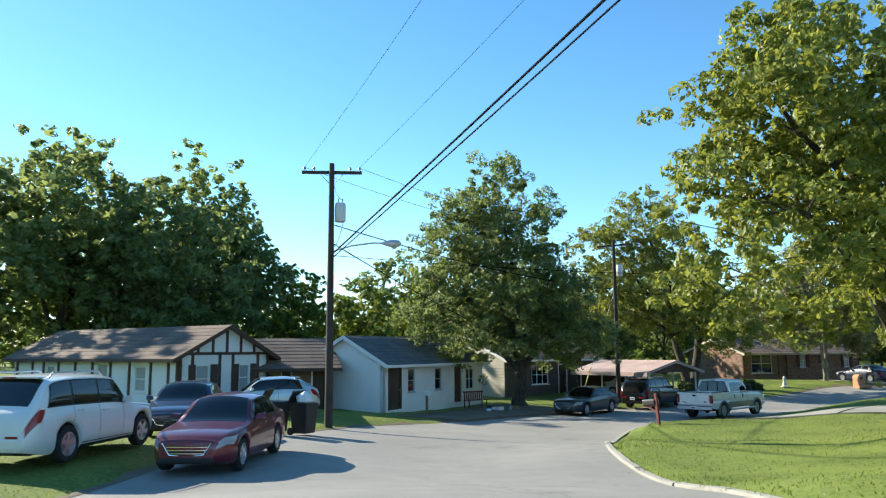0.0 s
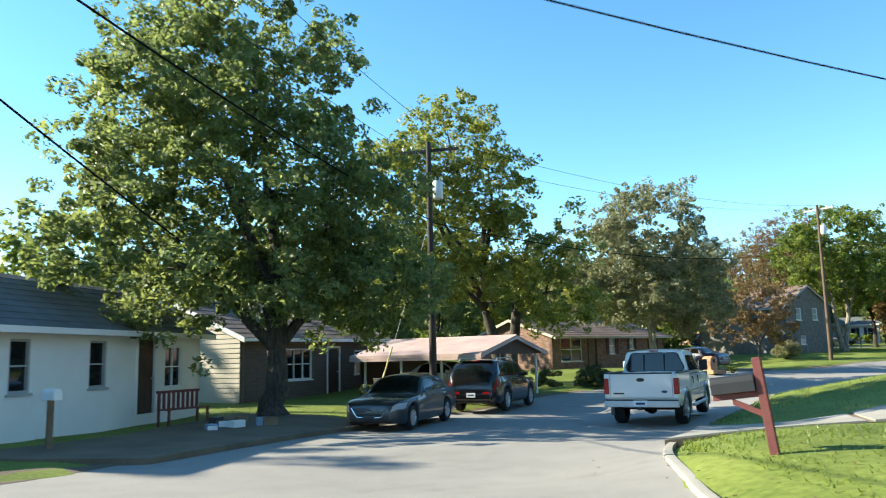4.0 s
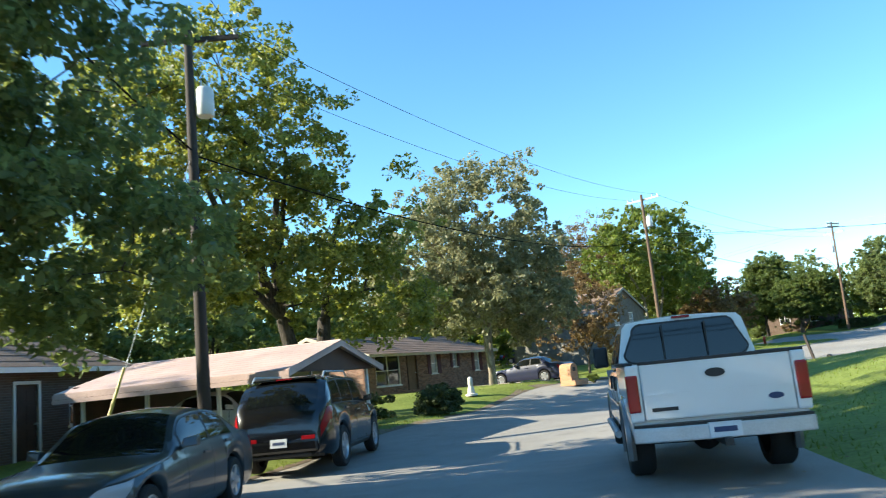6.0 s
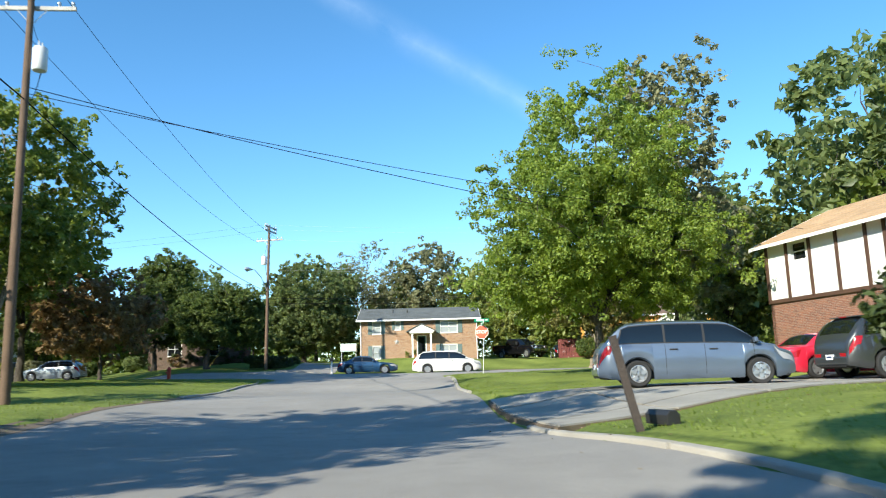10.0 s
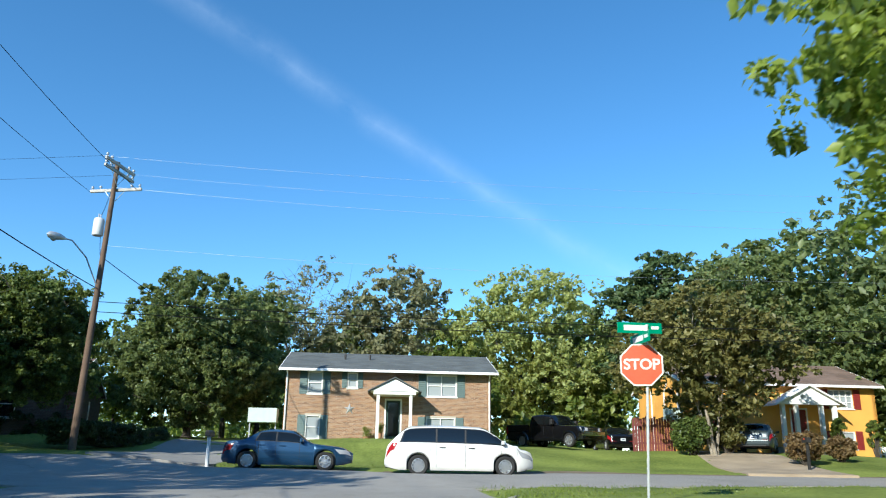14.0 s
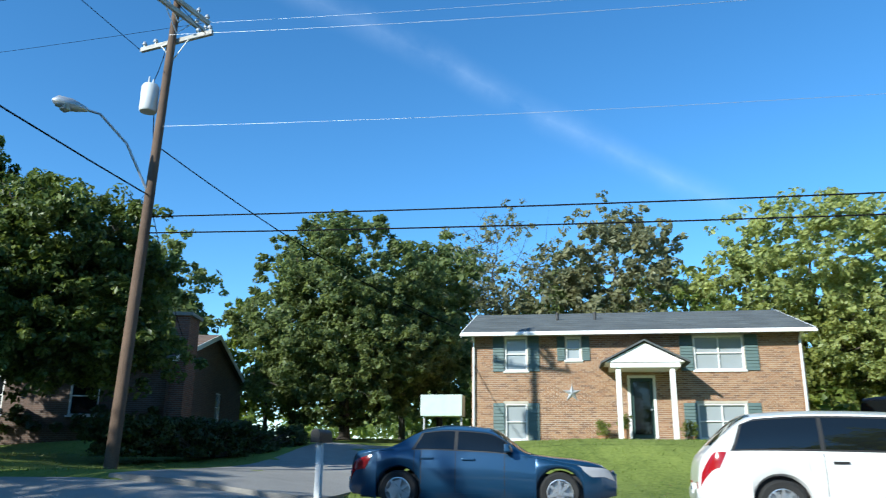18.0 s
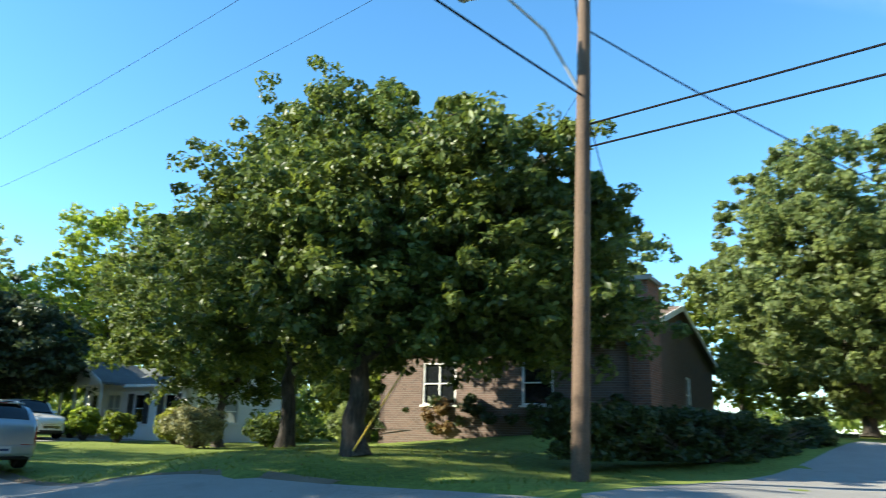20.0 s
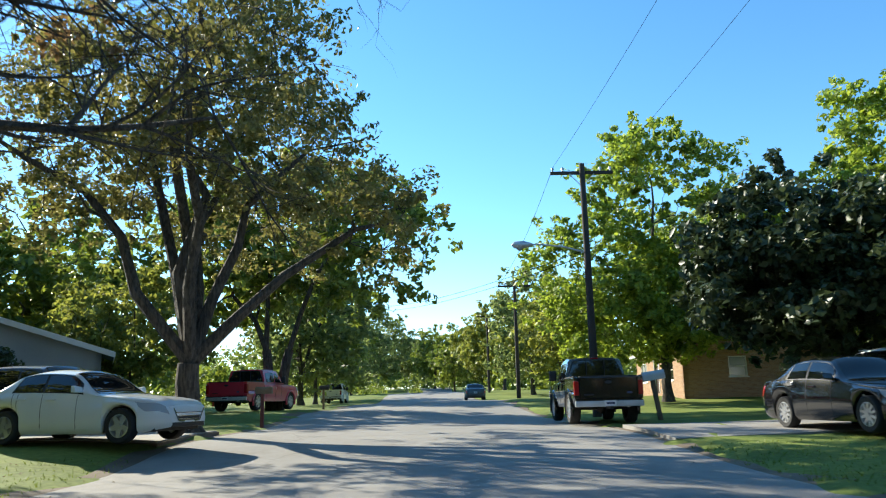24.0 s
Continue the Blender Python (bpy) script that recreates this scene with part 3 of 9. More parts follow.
def kerb(name, line, inward, label, high=0.08, wide=0.14, length=2.6):
    """A concrete kerb of cast lengths with open joints along a line; inward: side of the road (1: left of the way)."""
    line = np.asarray(line)
    run = np.r_[0, np.cumsum(np.linalg.norm(np.diff(line, axis=0), axis=1))]
    r = np.random.default_rng(len(line) + int(run[-1]))
    root = thing(name, Matrix(), label, "kerb", kind="structure")
    prof = [(0.0, -0.15), (0.0, high * 0.7), (0.012, high * 0.9), (0.04, high), (wide, high + 0.005), (wide, -0.15)]
    m, a = len(prof), 0.0
    while a < run[-1] - 0.3:
        b = min(a + length * r.uniform(0.8, 1.15), run[-1])
        dz, dn = r.normal() * 0.008, r.normal() * 0.012
        verts, faces = [], []
        at = np.linspace(a + 0.012, b - 0.012, 6)
        for q in at:
            p = np.array([np.interp(q, run, line[:, 0]), np.interp(q, run, line[:, 1])])
            e = np.array([np.interp(q + 0.1, run, line[:, 0]) - np.interp(q - 0.1, run, line[:, 0]), np.interp(q + 0.1, run, line[:, 1]) - np.interp(q - 0.1, run, line[:, 1])])
            e /= np.linalg.norm(e) + 1e-9
            side = np.array([-e[1], e[0]]) * -inward
            z = float(gz(p[0], p[1]))
            for o, h in prof:
                k = p + side * (o + dn)
                verts.append((k[0], k[1], z + h + dz + r.normal() * 0.002))
        for i in range(len(at) - 1):
            for k in range(m - 1):
                faces.append((i * m + k, i * m + k + 1, (i + 1) * m + k + 1, (i + 1) * m + k))
        faces += [tuple(range(m)), tuple(range((len(at) - 1) * m, len(at) * m))[::-1]]
        part("kerb_stone", Shape().add(verts, faces), "concrete", root, smooth=True)
        a = b
    return root


def between(line, lo, hi, axis):
    return np.array([p for p in line if lo <= p[axis] <= hi])


kerb("kerb_1", between(EDGE["ar"], 9, 33.5, 1), 1, "pale concrete kerb beside the curving lawn")
kerb("kerb_2", between(EDGE["ar"], 21, 44, 0), 1, "worn concrete kerb beside the lawn")
kerb("kerb_3", np.vstack([between(EDGE["ar"], 57, 75, 0), glide([(75.5, 55.1), (77.6, 54), (78.7, 51.5), (79.3, 46)], 20)]), 1, "pale concrete kerb round the street corner")
kerb("kerb_4", np.vstack([between(EDGE["al"], 55, 70, 0), glide([(71, 65.5), (74, 66.5), (75.2, 68.5), (75.4, 71)], 16)]), -1, "broken concrete kerb at the corner lawn")


DRIVES = []


def drive(name, corners, label, material="concrete", lift=0.12, n=10):
    """A drive between four corners, laid on the lawn."""
    a, b, c, d = [np.array(q, float) for q in corners]
    DRIVES.append(np.array([a, b, c, d]))
    verts, faces = [], []
    for i in range(n + 1):
        for k in range(n + 1):
            u, v = i / n, k / n
            q = (a * (1 - u) + b * u) * (1 - v) + (d * (1 - u) + c * u) * v
            verts.append((q[0], q[1], float(gz(q[0], q[1])) + lift))
    w = n + 1
    faces = [(i * w + k, (i + 1) * w + k, (i + 1) * w + k + 1, i * w + k + 1) for i in range(n) for k in range(n)]
    rim = [k for k in range(w)] + [i * w + n for i in range(1, w)] + [n * w + k for k in range(n - 1, -1, -1)] + [i * w for i in range(n - 1, 0, -1)]
    base = len(verts)
    verts += [(verts[k][0], verts[k][1], verts[k][2] - 0.25) for k in rim]
    faces += [(rim[i], rim[(i + 1) % len(rim)], base + (i + 1) % len(rim), base + i) for i in range(len(rim))]
    ob = new(name, Shape().add(verts, faces).mesh(name, "dirt" if material == "concrete" else material, smooth=True, angle=40))
    tagged(ob, label, "driveway", kind="structure")
    if material == "concrete":
        # cast slabs with open joints
        across = max(2, round(np.linalg.norm(b - a) / 2.4))
        down = max(2, round(np.linalg.norm(d - a) / 3.0))
        r = np.random.default_rng(across * 7 + down)
        for i in range(across):
            for k in range(down):
                top, jz = [], r.normal() * 0.006
                for u in np.linspace(i / across, (i + 1) / across, 4):
                    for v in np.linspace(k / down, (k + 1) / down, 4):
                        uu = min(max(u, i / across + 0.006), (i + 1) / across - 0.006)
                        vv = min(max(v, k / down + 0.004), (k + 1) / down - 0.004)
                        q = (a * (1 - uu) + b * uu) * (1 - vv) + (d * (1 - uu) + c * uu) * vv
                        top.append((q[0], q[1], float(gz(q[0], q[1])) + lift + 0.03 + jz))
                f = [(x * 4 + y, (x + 1) * 4 + y, (x + 1) * 4 + y + 1, x * 4 + y + 1) for x in range(3) for y in range(3)]
                ring = [0, 1, 2, 3, 7, 11, 15, 14, 13, 12, 8, 4]
                f += [(ring[j], ring[(j + 1) % 12], 16 + (j + 1) % 12, 16 + j) for j in range(12)]
                part("slab", Shape().add(top + [(top[j][0], top[j][1], top[j][2] - 0.06) for j in ring], f), "concrete", ob)
    return ob


drive("drive_1", [(41.5, 50.6), (50.5, 52.0), (57.5, 40), (51.5, 39)], "pale concrete driveway rising to the minivan")
drive("drive_2", [(86.0, 64.9), (85.8, 69.2), (99, 70.6), (99, 67.2)], "grey driveway beside the hedge", "asphalt")
drive("drive_3", [(71.0, 95.8), (70.5, 99.8), (57, 99.8), (57, 96.2)], "worn concrete driveway under the oak")
drive("drive_4", [(81.2, 96.4), (80.6, 100.8), (93, 103.4), (93, 99.2)], "shaded grey driveway", "asphalt")
drive("drive_5", [(87.9, 41.5), (88, 45.5), (101, 44), (101, 40)], "brown gravel driveway of the orange house", "gravel")
drive("drive_6", [(33.5, 58.7), (38, 59.9), (40.5, 69.0), (31.0, 66.6)], "pale concrete driveway of the ranch house")
drive("drive_7", [(9.2, 32.3), (12.3, 35.4), (26, 27), (22.5, 23)], "pale concrete driveway mouth with a broken edge")


def verge(name, line, inward, seed, label):
    """A worn strip of dirt between the asphalt and the grass, of uneven width."""
    r = np.random.default_rng(seed)
    line = np.asarray(line)
    d = np.gradient(line, axis=0)
    d /= np.linalg.norm(d, axis=1)[:, None]
    side = np.stack([-d[:, 1], d[:, 0]], -1) * -inward
    s = np.arange(len(line))
    wide = 0.28 + 0.16 * np.sin(s * 0.31 + seed) + 0.12 * np.sin(s * 0.83) + r.uniform(-0.08, 0.1, len(line))
    wide = np.maximum(wide, 0.06)
    verts, faces = [], []
    for i, p in enumerate(line):
        for o, h in ((-0.06, 0.02), (wide[i] * 0.5, 0.045), (wide[i], 0.02 + 0.1 * max(0, (wide[i] - 0.1) / 0.7)), (wide[i] + 0.04, -0.1)):
            q = p + side[i] * o
            verts.append((q[0], q[1], float(gz(q[0], q[1])) + h))
    faces = [(i * 4 + k, i * 4 + k + 1, (i + 1) * 4 + k + 1, (i + 1) * 4 + k) for i in range(len(line) - 1) for k in range(3)]
    ob = new(name, Shape().add(verts, faces).mesh(name, "dirt", smooth=True, angle=60))
    return tagged(ob, label, "verge", kind="structure")


drive("dirt_verge", [(-2.6, 36.2), (0.9, 35.7), (7.0, 42.6), (3.4, 45.6)], "trodden bare dirt verge littered with leaves", "dirt", lift=0.135)


verge("verge_1", between(EDGE["al"], -5, 64, 1), -1, 1, "strip of bare dirt and gravel along the asphalt")
verge("verge_2", between(EDGE["bl"], 72, 160, 1), -1, 2, "strip of bare dirt along the cross street")
verge("verge_3", between(EDGE["br"], 72, 160, 1), 1, 3, "strip of bare dirt along the cross street")
verge("verge_4", between(EDGE["br"], 20, 62, 1), 1, 4, "strip of bare dirt along the far side")

# ---------------------------------------------------------------- houses


def wall(name, parent, u0, u1, z0, z1, holes, material, at, thick=0.2, gable=0.0):
    """A wall from u0 to u1 with holes (u, u, z, z) right through it; gable: height of a triangular head."""
    us = sorted({u0, u1, *[h[0] for h in holes], *[h[1] for h in holes]})
    zs = sorted({z0, z1, *[h[2] for h in holes], *[h[3] for h in holes]})
    nu, nz = len(us), len(zs)

    def solid(i, k):
        if not (0 <= i < nu - 1 and 0 <= k < nz - 1):
            return False
        cu, cz = (us[i] + us[i + 1]) / 2, (zs[k] + zs[k + 1]) / 2
        return not any(h[0] < cu < h[1] and h[2] < cz < h[3] for h in holes)
    verts = [(u, y, z) for y in (0, thick) for z in zs for u in us]

    def v(i, k, y):
        return y * nu * nz + k * nu + i
    faces = []
    for i in range(nu - 1):
        for k in range(nz - 1):
            if solid(i, k):
                faces += [(v(i, k, 0), v(i + 1, k, 0), v(i + 1, k + 1, 0), v(i, k + 1, 0)), (v(i, k + 1, 1), v(i + 1, k + 1, 1), v(i + 1, k, 1), v(i, k, 1))]
                for a, b, c, d, oi, ok in ((i, k, i + 1, k, i, k - 1), (i + 1, k, i + 1, k + 1, i + 1, k), (i + 1, k + 1, i, k + 1, i, k + 1), (i, k + 1, i, k, i - 1, k)):
                    if not solid(oi, ok) and not (gable and ok == nz - 1):
                        faces.append((v(a, b, 0), v(a, b, 1), v(c, d, 1), v(c, d, 0)))
    if gable:
        m = len(verts)
        verts += [((u0 + u1) / 2, 0, z1 + gable), ((u0 + u1) / 2, thick, z1 + gable)]
        faces += [tuple(v(i, nz - 1, 0) for i in range(nu)) + (m,), tuple(v(i, nz - 1, 1) for i in range(nu - 1, -1, -1)) + (m + 1,), (v(0, nz - 1, 0), m, m + 1, v(0, nz - 1, 1)), (v(nu - 1, nz - 1, 0), v(nu - 1, nz - 1, 1), m + 1, m)]
    s = Shape().add(verts, faces)
    return part(name, s, material, parent, at=at)


def window(parent, at, u0, u1, z0, z1, cols=1, rows=2, shutters="", frame="white", curtain=True, sill=True, deep=0.09):
    """A window in a hole: frame, bars, panes, sill and, where they hang, shutters."""
    w = new("window")
    w.parent, w.matrix_basis = parent, at
    f, e = Shape(), 0.055
    f.box(u0, u1, 0.02, deep + 0.05, z0, z0 + e).box(u0, u1, 0.02, deep + 0.05, z1 - e, z1).box(u0, u0 + e, 0.02, deep + 0.05, z0 + e, z1 - e).box(u1 - e, u1, 0.02, deep + 0.05, z0 + e, z1 - e)
    for i in range(1, cols):
        c = u0 + (u1 - u0) * i / cols
        f.box(c - 0.02, c + 0.02, 0.03, deep + 0.03, z0 + e, z1 - e)
    for i in range(1, rows):
        c = z0 + (z1 - z0) * i / rows
        f.box(u0 + e, u1 - e, 0.035, deep + 0.025, c - 0.02, c + 0.02)
    part("window_frame", f, frame, w, bevel=0.006)
    part("pane", Shape().box(u0 + e, u1 - e, deep, deep + 0.012, z0 + e, z1 - e), "glass" if not curtain else "curtain_glass", w)
    if sill:
        part("window_sill", Shape().box(u0 - 0.06, u1 + 0.06, -0.05, 0.06, z0 - 0.06, z0), frame, w, bevel=0.008)
    if shutters:
        sw = min(0.42, (u1 - u0) * 0.5)
        for a in (u0 - sw - 0.03, u1 + 0.03):
            prof, n = [(0.0, z0 - 0.02)], 11
            for k in range(n):
                zz, dz = z0 - 0.02 + (z1 - z0 + 0.04) * k / n, (z1 - z0 + 0.04) / n
                prof += [(-0.05, zz + 0.002), (-0.028, zz + dz)]
            prof.append((0.0, z1 + 0.02))
            s = Shape().prism(prof, 0, a, a + sw)
            part("shutter", s, shutters, w)
    return w


def door(parent, at, u0, u1, z0, z1, material="red_door", storm=False, frame="white"):
    d = new("door")
    d.parent, d.matrix_basis = parent, at
    part("door_frame", Shape().box(u0 - 0.09, u0, -0.03, 0.12, z0, z1 + 0.09).box(u1, u1 + 0.09, -0.03, 0.12, z0, z1 + 0.09).box(u0, u1, -0.03, 0.12, z1, z1 + 0.09), frame, d, bevel=0.008)
    s = Shape().box(u0, u1, 0.05, 0.1, z0, z1)
    hw, hh = (u1 - u0), (z1 - z0)
    for a in (0.12, 0.54):
        for b0, b1 in ((0.08, 0.42), (0.48, 0.72), (0.78, 0.93)):
            s.box(u0 + hw * a, u0 + hw * (a + 0.34), 0.04, 0.06, z0 + hh * b0, z0 + hh * b1)
    part("door_leaf", s, material, d, bevel=0.006)
    if storm:
        part("storm_glass", Shape().box(u0 + 0.1, u1 - 0.1, 0.0, 0.02, z0 + 0.15, z1 - 0.12), "glass", d)
    part("door_knob", Shape().tube([(u1 - 0.08, 0.05, z0 + 0.95), (u1 - 0.08, -0.05, z0 + 0.95)], 0.03, 8), "grey_metal", d)
    return d


def gable_roof(parent, x0, x1, y0, y1, z, rise, over, material, along="x", trim="white", thick=0.12):
    """Two sloping slabs with a ridge along x or y, fascia boards and gutters."""
    def p(a, b, zz):
        return (a, b, zz) if along == "x" else (b, a, zz)
    a0, a1, b0, b1 = (x0, x1, y0, y1) if along == "x" else (y0, y1, x0, x1)
    a0, a1 = a0 - over * 0.6, a1 + over * 0.6
    mid, half = (b0 + b1) / 2, (b1 - b0) / 2
    drop = rise / half * over
    n = 9
    for sg in (-1, 1):
        eave = mid + sg * (half + over)
        # courses of shingles, each a little proud of the one above
        prof = []
        for k in range(n):
            for t0, lift in ((k / n, 0.035), ((k + 1) / n, 0.018)):
                prof.append((eave + (mid - eave) * t0, z - drop + (rise + drop) * t0 + lift))
        prof += [(mid, z + rise - thick), (eave, z - drop - thick + 0.03)]
        m = len(prof)
        s = Shape().add([p(a0, *q) for q in prof] + [p(a1, *q) for q in prof], [tuple(range(m)), tuple(range(2 * m - 1, m - 1, -1))] + [(i, m + i, m + (i + 1) % m, (i + 1) % m) for i in range(m)])
        part("roof", s, material, parent)
        e0, e1 = sorted((eave, eave + sg * 0.025))
        f = Shape().box(*((a0, a1, e0, e1) if along == "x" else (e0, e1, a0, a1)), z - drop - 0.12, z - drop + 0.02)
        part("fascia", f, trim, parent)
        for a in (a0, a1):
            o = -0.03 if a == a0 else 0.03
            q = Shape().add([p(a, eave, z - drop - 0.16), p(a, mid, z + rise - 0.16), p(a, mid, z + rise + 0.03), p(a, eave, z - drop + 0.03), p(a + o, eave, z - drop - 0.16), p(a + o, mid, z + rise - 0.16), p(a + o, mid, z + rise + 0.03), p(a + o, eave, z - drop + 0.03)],
                            [(0, 1, 2, 3), (7, 6, 5, 4), (0, 4, 5, 1), (1, 5, 6, 2), (2, 6, 7, 3), (3, 7, 4, 0)])
            part("rake_board", q, trim, parent)


def house(x, y, rot, W, D, H, rise, label, walls="brick_h", roof="shingle", along="x", over=0.45, trim="white", front=(), side_l=(), side_r=(), base=0.0, z=None, side_mat=None, upper=None, name="house"):
    """A house: its front runs along its own x from 0 to W, its depth goes to +y. front, side_l, side_r: openings."""
    zb = g(x, y) if z is None else z
    t = thing(name, pose(x, y, zb, 0, 0, rot), label, "house")
    I = Matrix()
    ml = pose(0, D, 0, 0, 0, -90)
    mr = pose(W, 0, 0, 0, 0, 90)
    mb = pose(W, D, 0, 0, 0, 180)
    def holes(o):
        return [(k["u"][0], k["u"][1], k["z"][0], k["z"][1]) for k in o]
    gx, gy = (0.0, rise) if along == "x" else (rise, 0.0)
    sm = side_mat or walls
    for nm, o, at, length, gb, mt in (("front_wall", front, I, W, gx, walls), ("left_wall", side_l, ml, D, gy, sm), ("right_wall", side_r, mr, D, gy, sm), ("back_wall", (), mb, W, gx, walls)):
        if upper:
            zs, mu = upper
            wall(nm, t, 0, length, -0.6, zs, [h for h in holes(o) if h[2] < zs], mt, at)
            wall(nm, t, 0, length, zs, H, [h for h in holes(o) if h[2] >= zs], mu, at @ Matrix.Translation((0, -0.03, 0)), gable=gb)
        else:
            wall(nm, t, 0, length, -0.6, H, holes(o), mt, at, gable=gb)
        for k in o:
            if k["k"] == "door":
                door(t, at, *k["u"], *k["z"], k.get("m", "red_door"), k.get("storm", False), k.get("frame", "white"))
            else:
                window(t, at, *k["u"], *k["z"], k.get("cols", 1), k.get("rows", 2), k.get("sh", ""), k.get("frame", "white"), k.get("cur", True))
    gable_roof(t, 0, W, 0, D, H, rise, over, roof, along, trim)
    part("floor_slab", Shape().box(0.05, W - 0.05, 0.05, D - 0.05, -0.1, 0.0), "concrete", t)
    return t


M["curtain_glass"] = glass("curtained_window_glass", (0.32, 0.35, 0.36), 0.08)


def win(u0, u1, z0, z1, cols=1, rows=2, sh="", cur=True, frame="white"):
    return dict(k="window", u=(u0, u1), z=(z0, z1), cols=cols, rows=rows, sh=sh, cur=cur, frame=frame)


def ent(u0, u1, z0, z1, m="red_door", storm=False, frame="white"):
    return dict(k="door", u=(u0, u1), z=(z0, z1), m=m, storm=storm, frame=frame)


# two-storey brick house that faces the street's end
h = house(99.4, 65.4, -84.3, 11.05, 8.4, 3.95, 1.3, "two-storey tan brick house with grey shingle roof and white trim", "brick_h", "shingle", over=0.5, z=0.9,
          front=[win(1.17, 1.95, 2.52, 3.7, sh="green_shutter"), win(3.28, 3.81, 2.88, 3.68, sh="green_shutter"), win(7.55, 9.17, 2.5, 3.66, 2, 2, sh="green_shutter"),
                 win(1.16, 1.92, 0.18, 1.4, sh="green_shutter"), win(7.55, 9.1, 0.25, 1.4, 2, 2, sh="green_shutter"), ent(5.4, 6.15, 0.25, 2.25, "teal_door", True)])
HOUSE_H = h
# half-timbered white house
house(-11.2, 32.2, 57, 5.1, 13, 2.45, 1.25, "low white house with dark brown half-timbering and brown roof", "white", "shingle_brown", along="y", over=0.5, trim="brown_trim",
      front=[win(0.9, 1.65, 0.75, 1.95, sh="brown_trim"), win(3.3, 3.95, 0.75, 1.95, sh="brown_trim")], side_l=[win(3.0, 3.7, 0.8, 1.9), win(7.2, 8, 0.7, 2.0), win(10, 10.8, 0.8, 1.9)])
# low dark house with a posted porch between its neighbours
house(-8.9, 36.6, 20, 3.3, 5.2, 2.15, 1.1, "low dark brown house with a deep posted porch", "brown_trim", "shingle_brown", over=0.9, trim="brown_trim",
      front=[win(0.4, 1.1, 0.7, 1.8, cur=False), ent(1.6, 2.5, 0.1, 1.95, "wood")])
# white house with a dark roof
house(-3.0, 37.3, 60, 10.5, 4.6, 2.5, 1.25, "white clapboard house with a dark shingle roof", "white", "shingle", over=0.4,
      front=[ent(0.5, 1.5, 0.1, 2.15, "brown_trim", frame="brown_trim"), win(2.2, 2.85, 0.9, 2.05, frame="grey_wall", cur=False), win(4.9, 5.6, 0.9, 2.05, frame="grey_wall", cur=False), win(8.4, 9.4, 0.75, 1.95, cols=2, cur=False), ent(7.0, 7.85, 0.1, 2.1, "brown_trim")])
# dark-fronted house beside the big tree
house(4.0, 51.5, 40, 9.5, 8, 2.7, 1.6, "low house with dark brick front and tan clapboard gable", "brick_dark", "shingle_brown", over=0.5, side_mat="tan_wall",
      front=[win(2.6, 4.3, 0.8, 2.1, 3, 2, cur=False), ent(5.4, 6.2, 0.1, 2.1, "brown_trim"), win(7.4, 8.4, 0.9, 2.0, cur=False)], side_l=[win(3, 4, 0.9, 2.1)])
# brick ranch house
house(26.07, 67.06, 21.9, 13.95, 7.2, 2.32, 1.15, "mottled brick ranch house with dark red shutters and brown roof", "brick_mottled", "shingle_brown", over=0.6, trim="tan_wall", z=-1.08,
      front=[win(0.9, 3.25, 0.44, 2.1, 2, 2, cur=False), ent(4.0, 4.9, 0.1, 2.0, "wood", frame="brown_trim"), win(6.54, 7.27, 0.89, 2.12, sh="maroon"), win(9.15, 9.7, 1.2, 2.12, sh="maroon"), win(11.97, 12.65, 0.86, 2.12, sh="maroon")])
# grey stone two-storey gable
house(53.6, 74.2, 8, 6.5, 10, 4.3, 1.9, "two-storey grey stone house with a steep gable", "stone", "shingle_brown", along="y", trim="grey_wall", over=0.3,
      front=[win(1.6, 2.3, 3.0, 4.1), win(3.9, 4.6, 3.0, 4.1), win(2.0, 2.7, 0.8, 1.6)])
# half-timbered house up the drive
house(63.8, 39.7, 199.5, 13, 8, 5.3, 1.7, "two-storey house, white half-timbered above red brick", "brick_red", "shingle_tan", over=0.6, upper=(2.6, "white"), trim="white",
      front=[win(1.6, 2.5, 4.2, 5.0, cur=False), win(7, 8.2, 3.6, 4.8)])
# orange house
house(103.5, 43.0, -84, 11.6, 8, 4.1, 1.5, "orange two-storey house with brown roof, red shutters and white portico", "orange_wall", "shingle_brown", over=0.5, side_l=[win(6.6, 7.2, 2.5, 3.6, cur=False)],
      front=[win(8.7, 10.2, 2.6, 3.7, 4, 3, sh="red_door"), ent(6.3, 7.2, 0.4, 2.5, "red_door"), win(1.6, 2.6, 0.8, 2.0, sh="red_door", cur=False), win(8.8, 10.1, 0.3, 1.3, 2, 2, sh="red_door")])
# brick house behind the corner maples
house(96.0, 75.3, 17, 11.2, 8.2, 2.7, 1.6, "dark brick house with a chimney behind the hedge", "brick_dark", "shingle_brown", along="y", over=0.4,
      front=[win(6.6, 7.4, 0.8, 2.0), win(1.6, 2.2, 0.8, 2.0)], side_l=[win(1.6, 2.8, 0.7, 2.0, 2, 2, cur=False), win(5, 6, 0.7, 2.0, cur=False)])
# small white house with a porch up the cross street
house(91.85, 106.0, -75, 8, 7, 2.75, 1.1, "small white clapboard house with a gabled porch", "white", "shingle", over=0.4,
      front=[win(0.5, 1.1, 0.8, 2.2, cur=False), win(1.9, 3.0, 0.8, 2.2, 2, 2), win(4.1, 4.9, 0.8, 2.2, cur=False, sh="black_metal"), win(6.4, 7.2, 0.8, 2.2, cur=False, sh="black_metal")], side_r=[win(2.4, 3.3, 0.9, 2.1)])
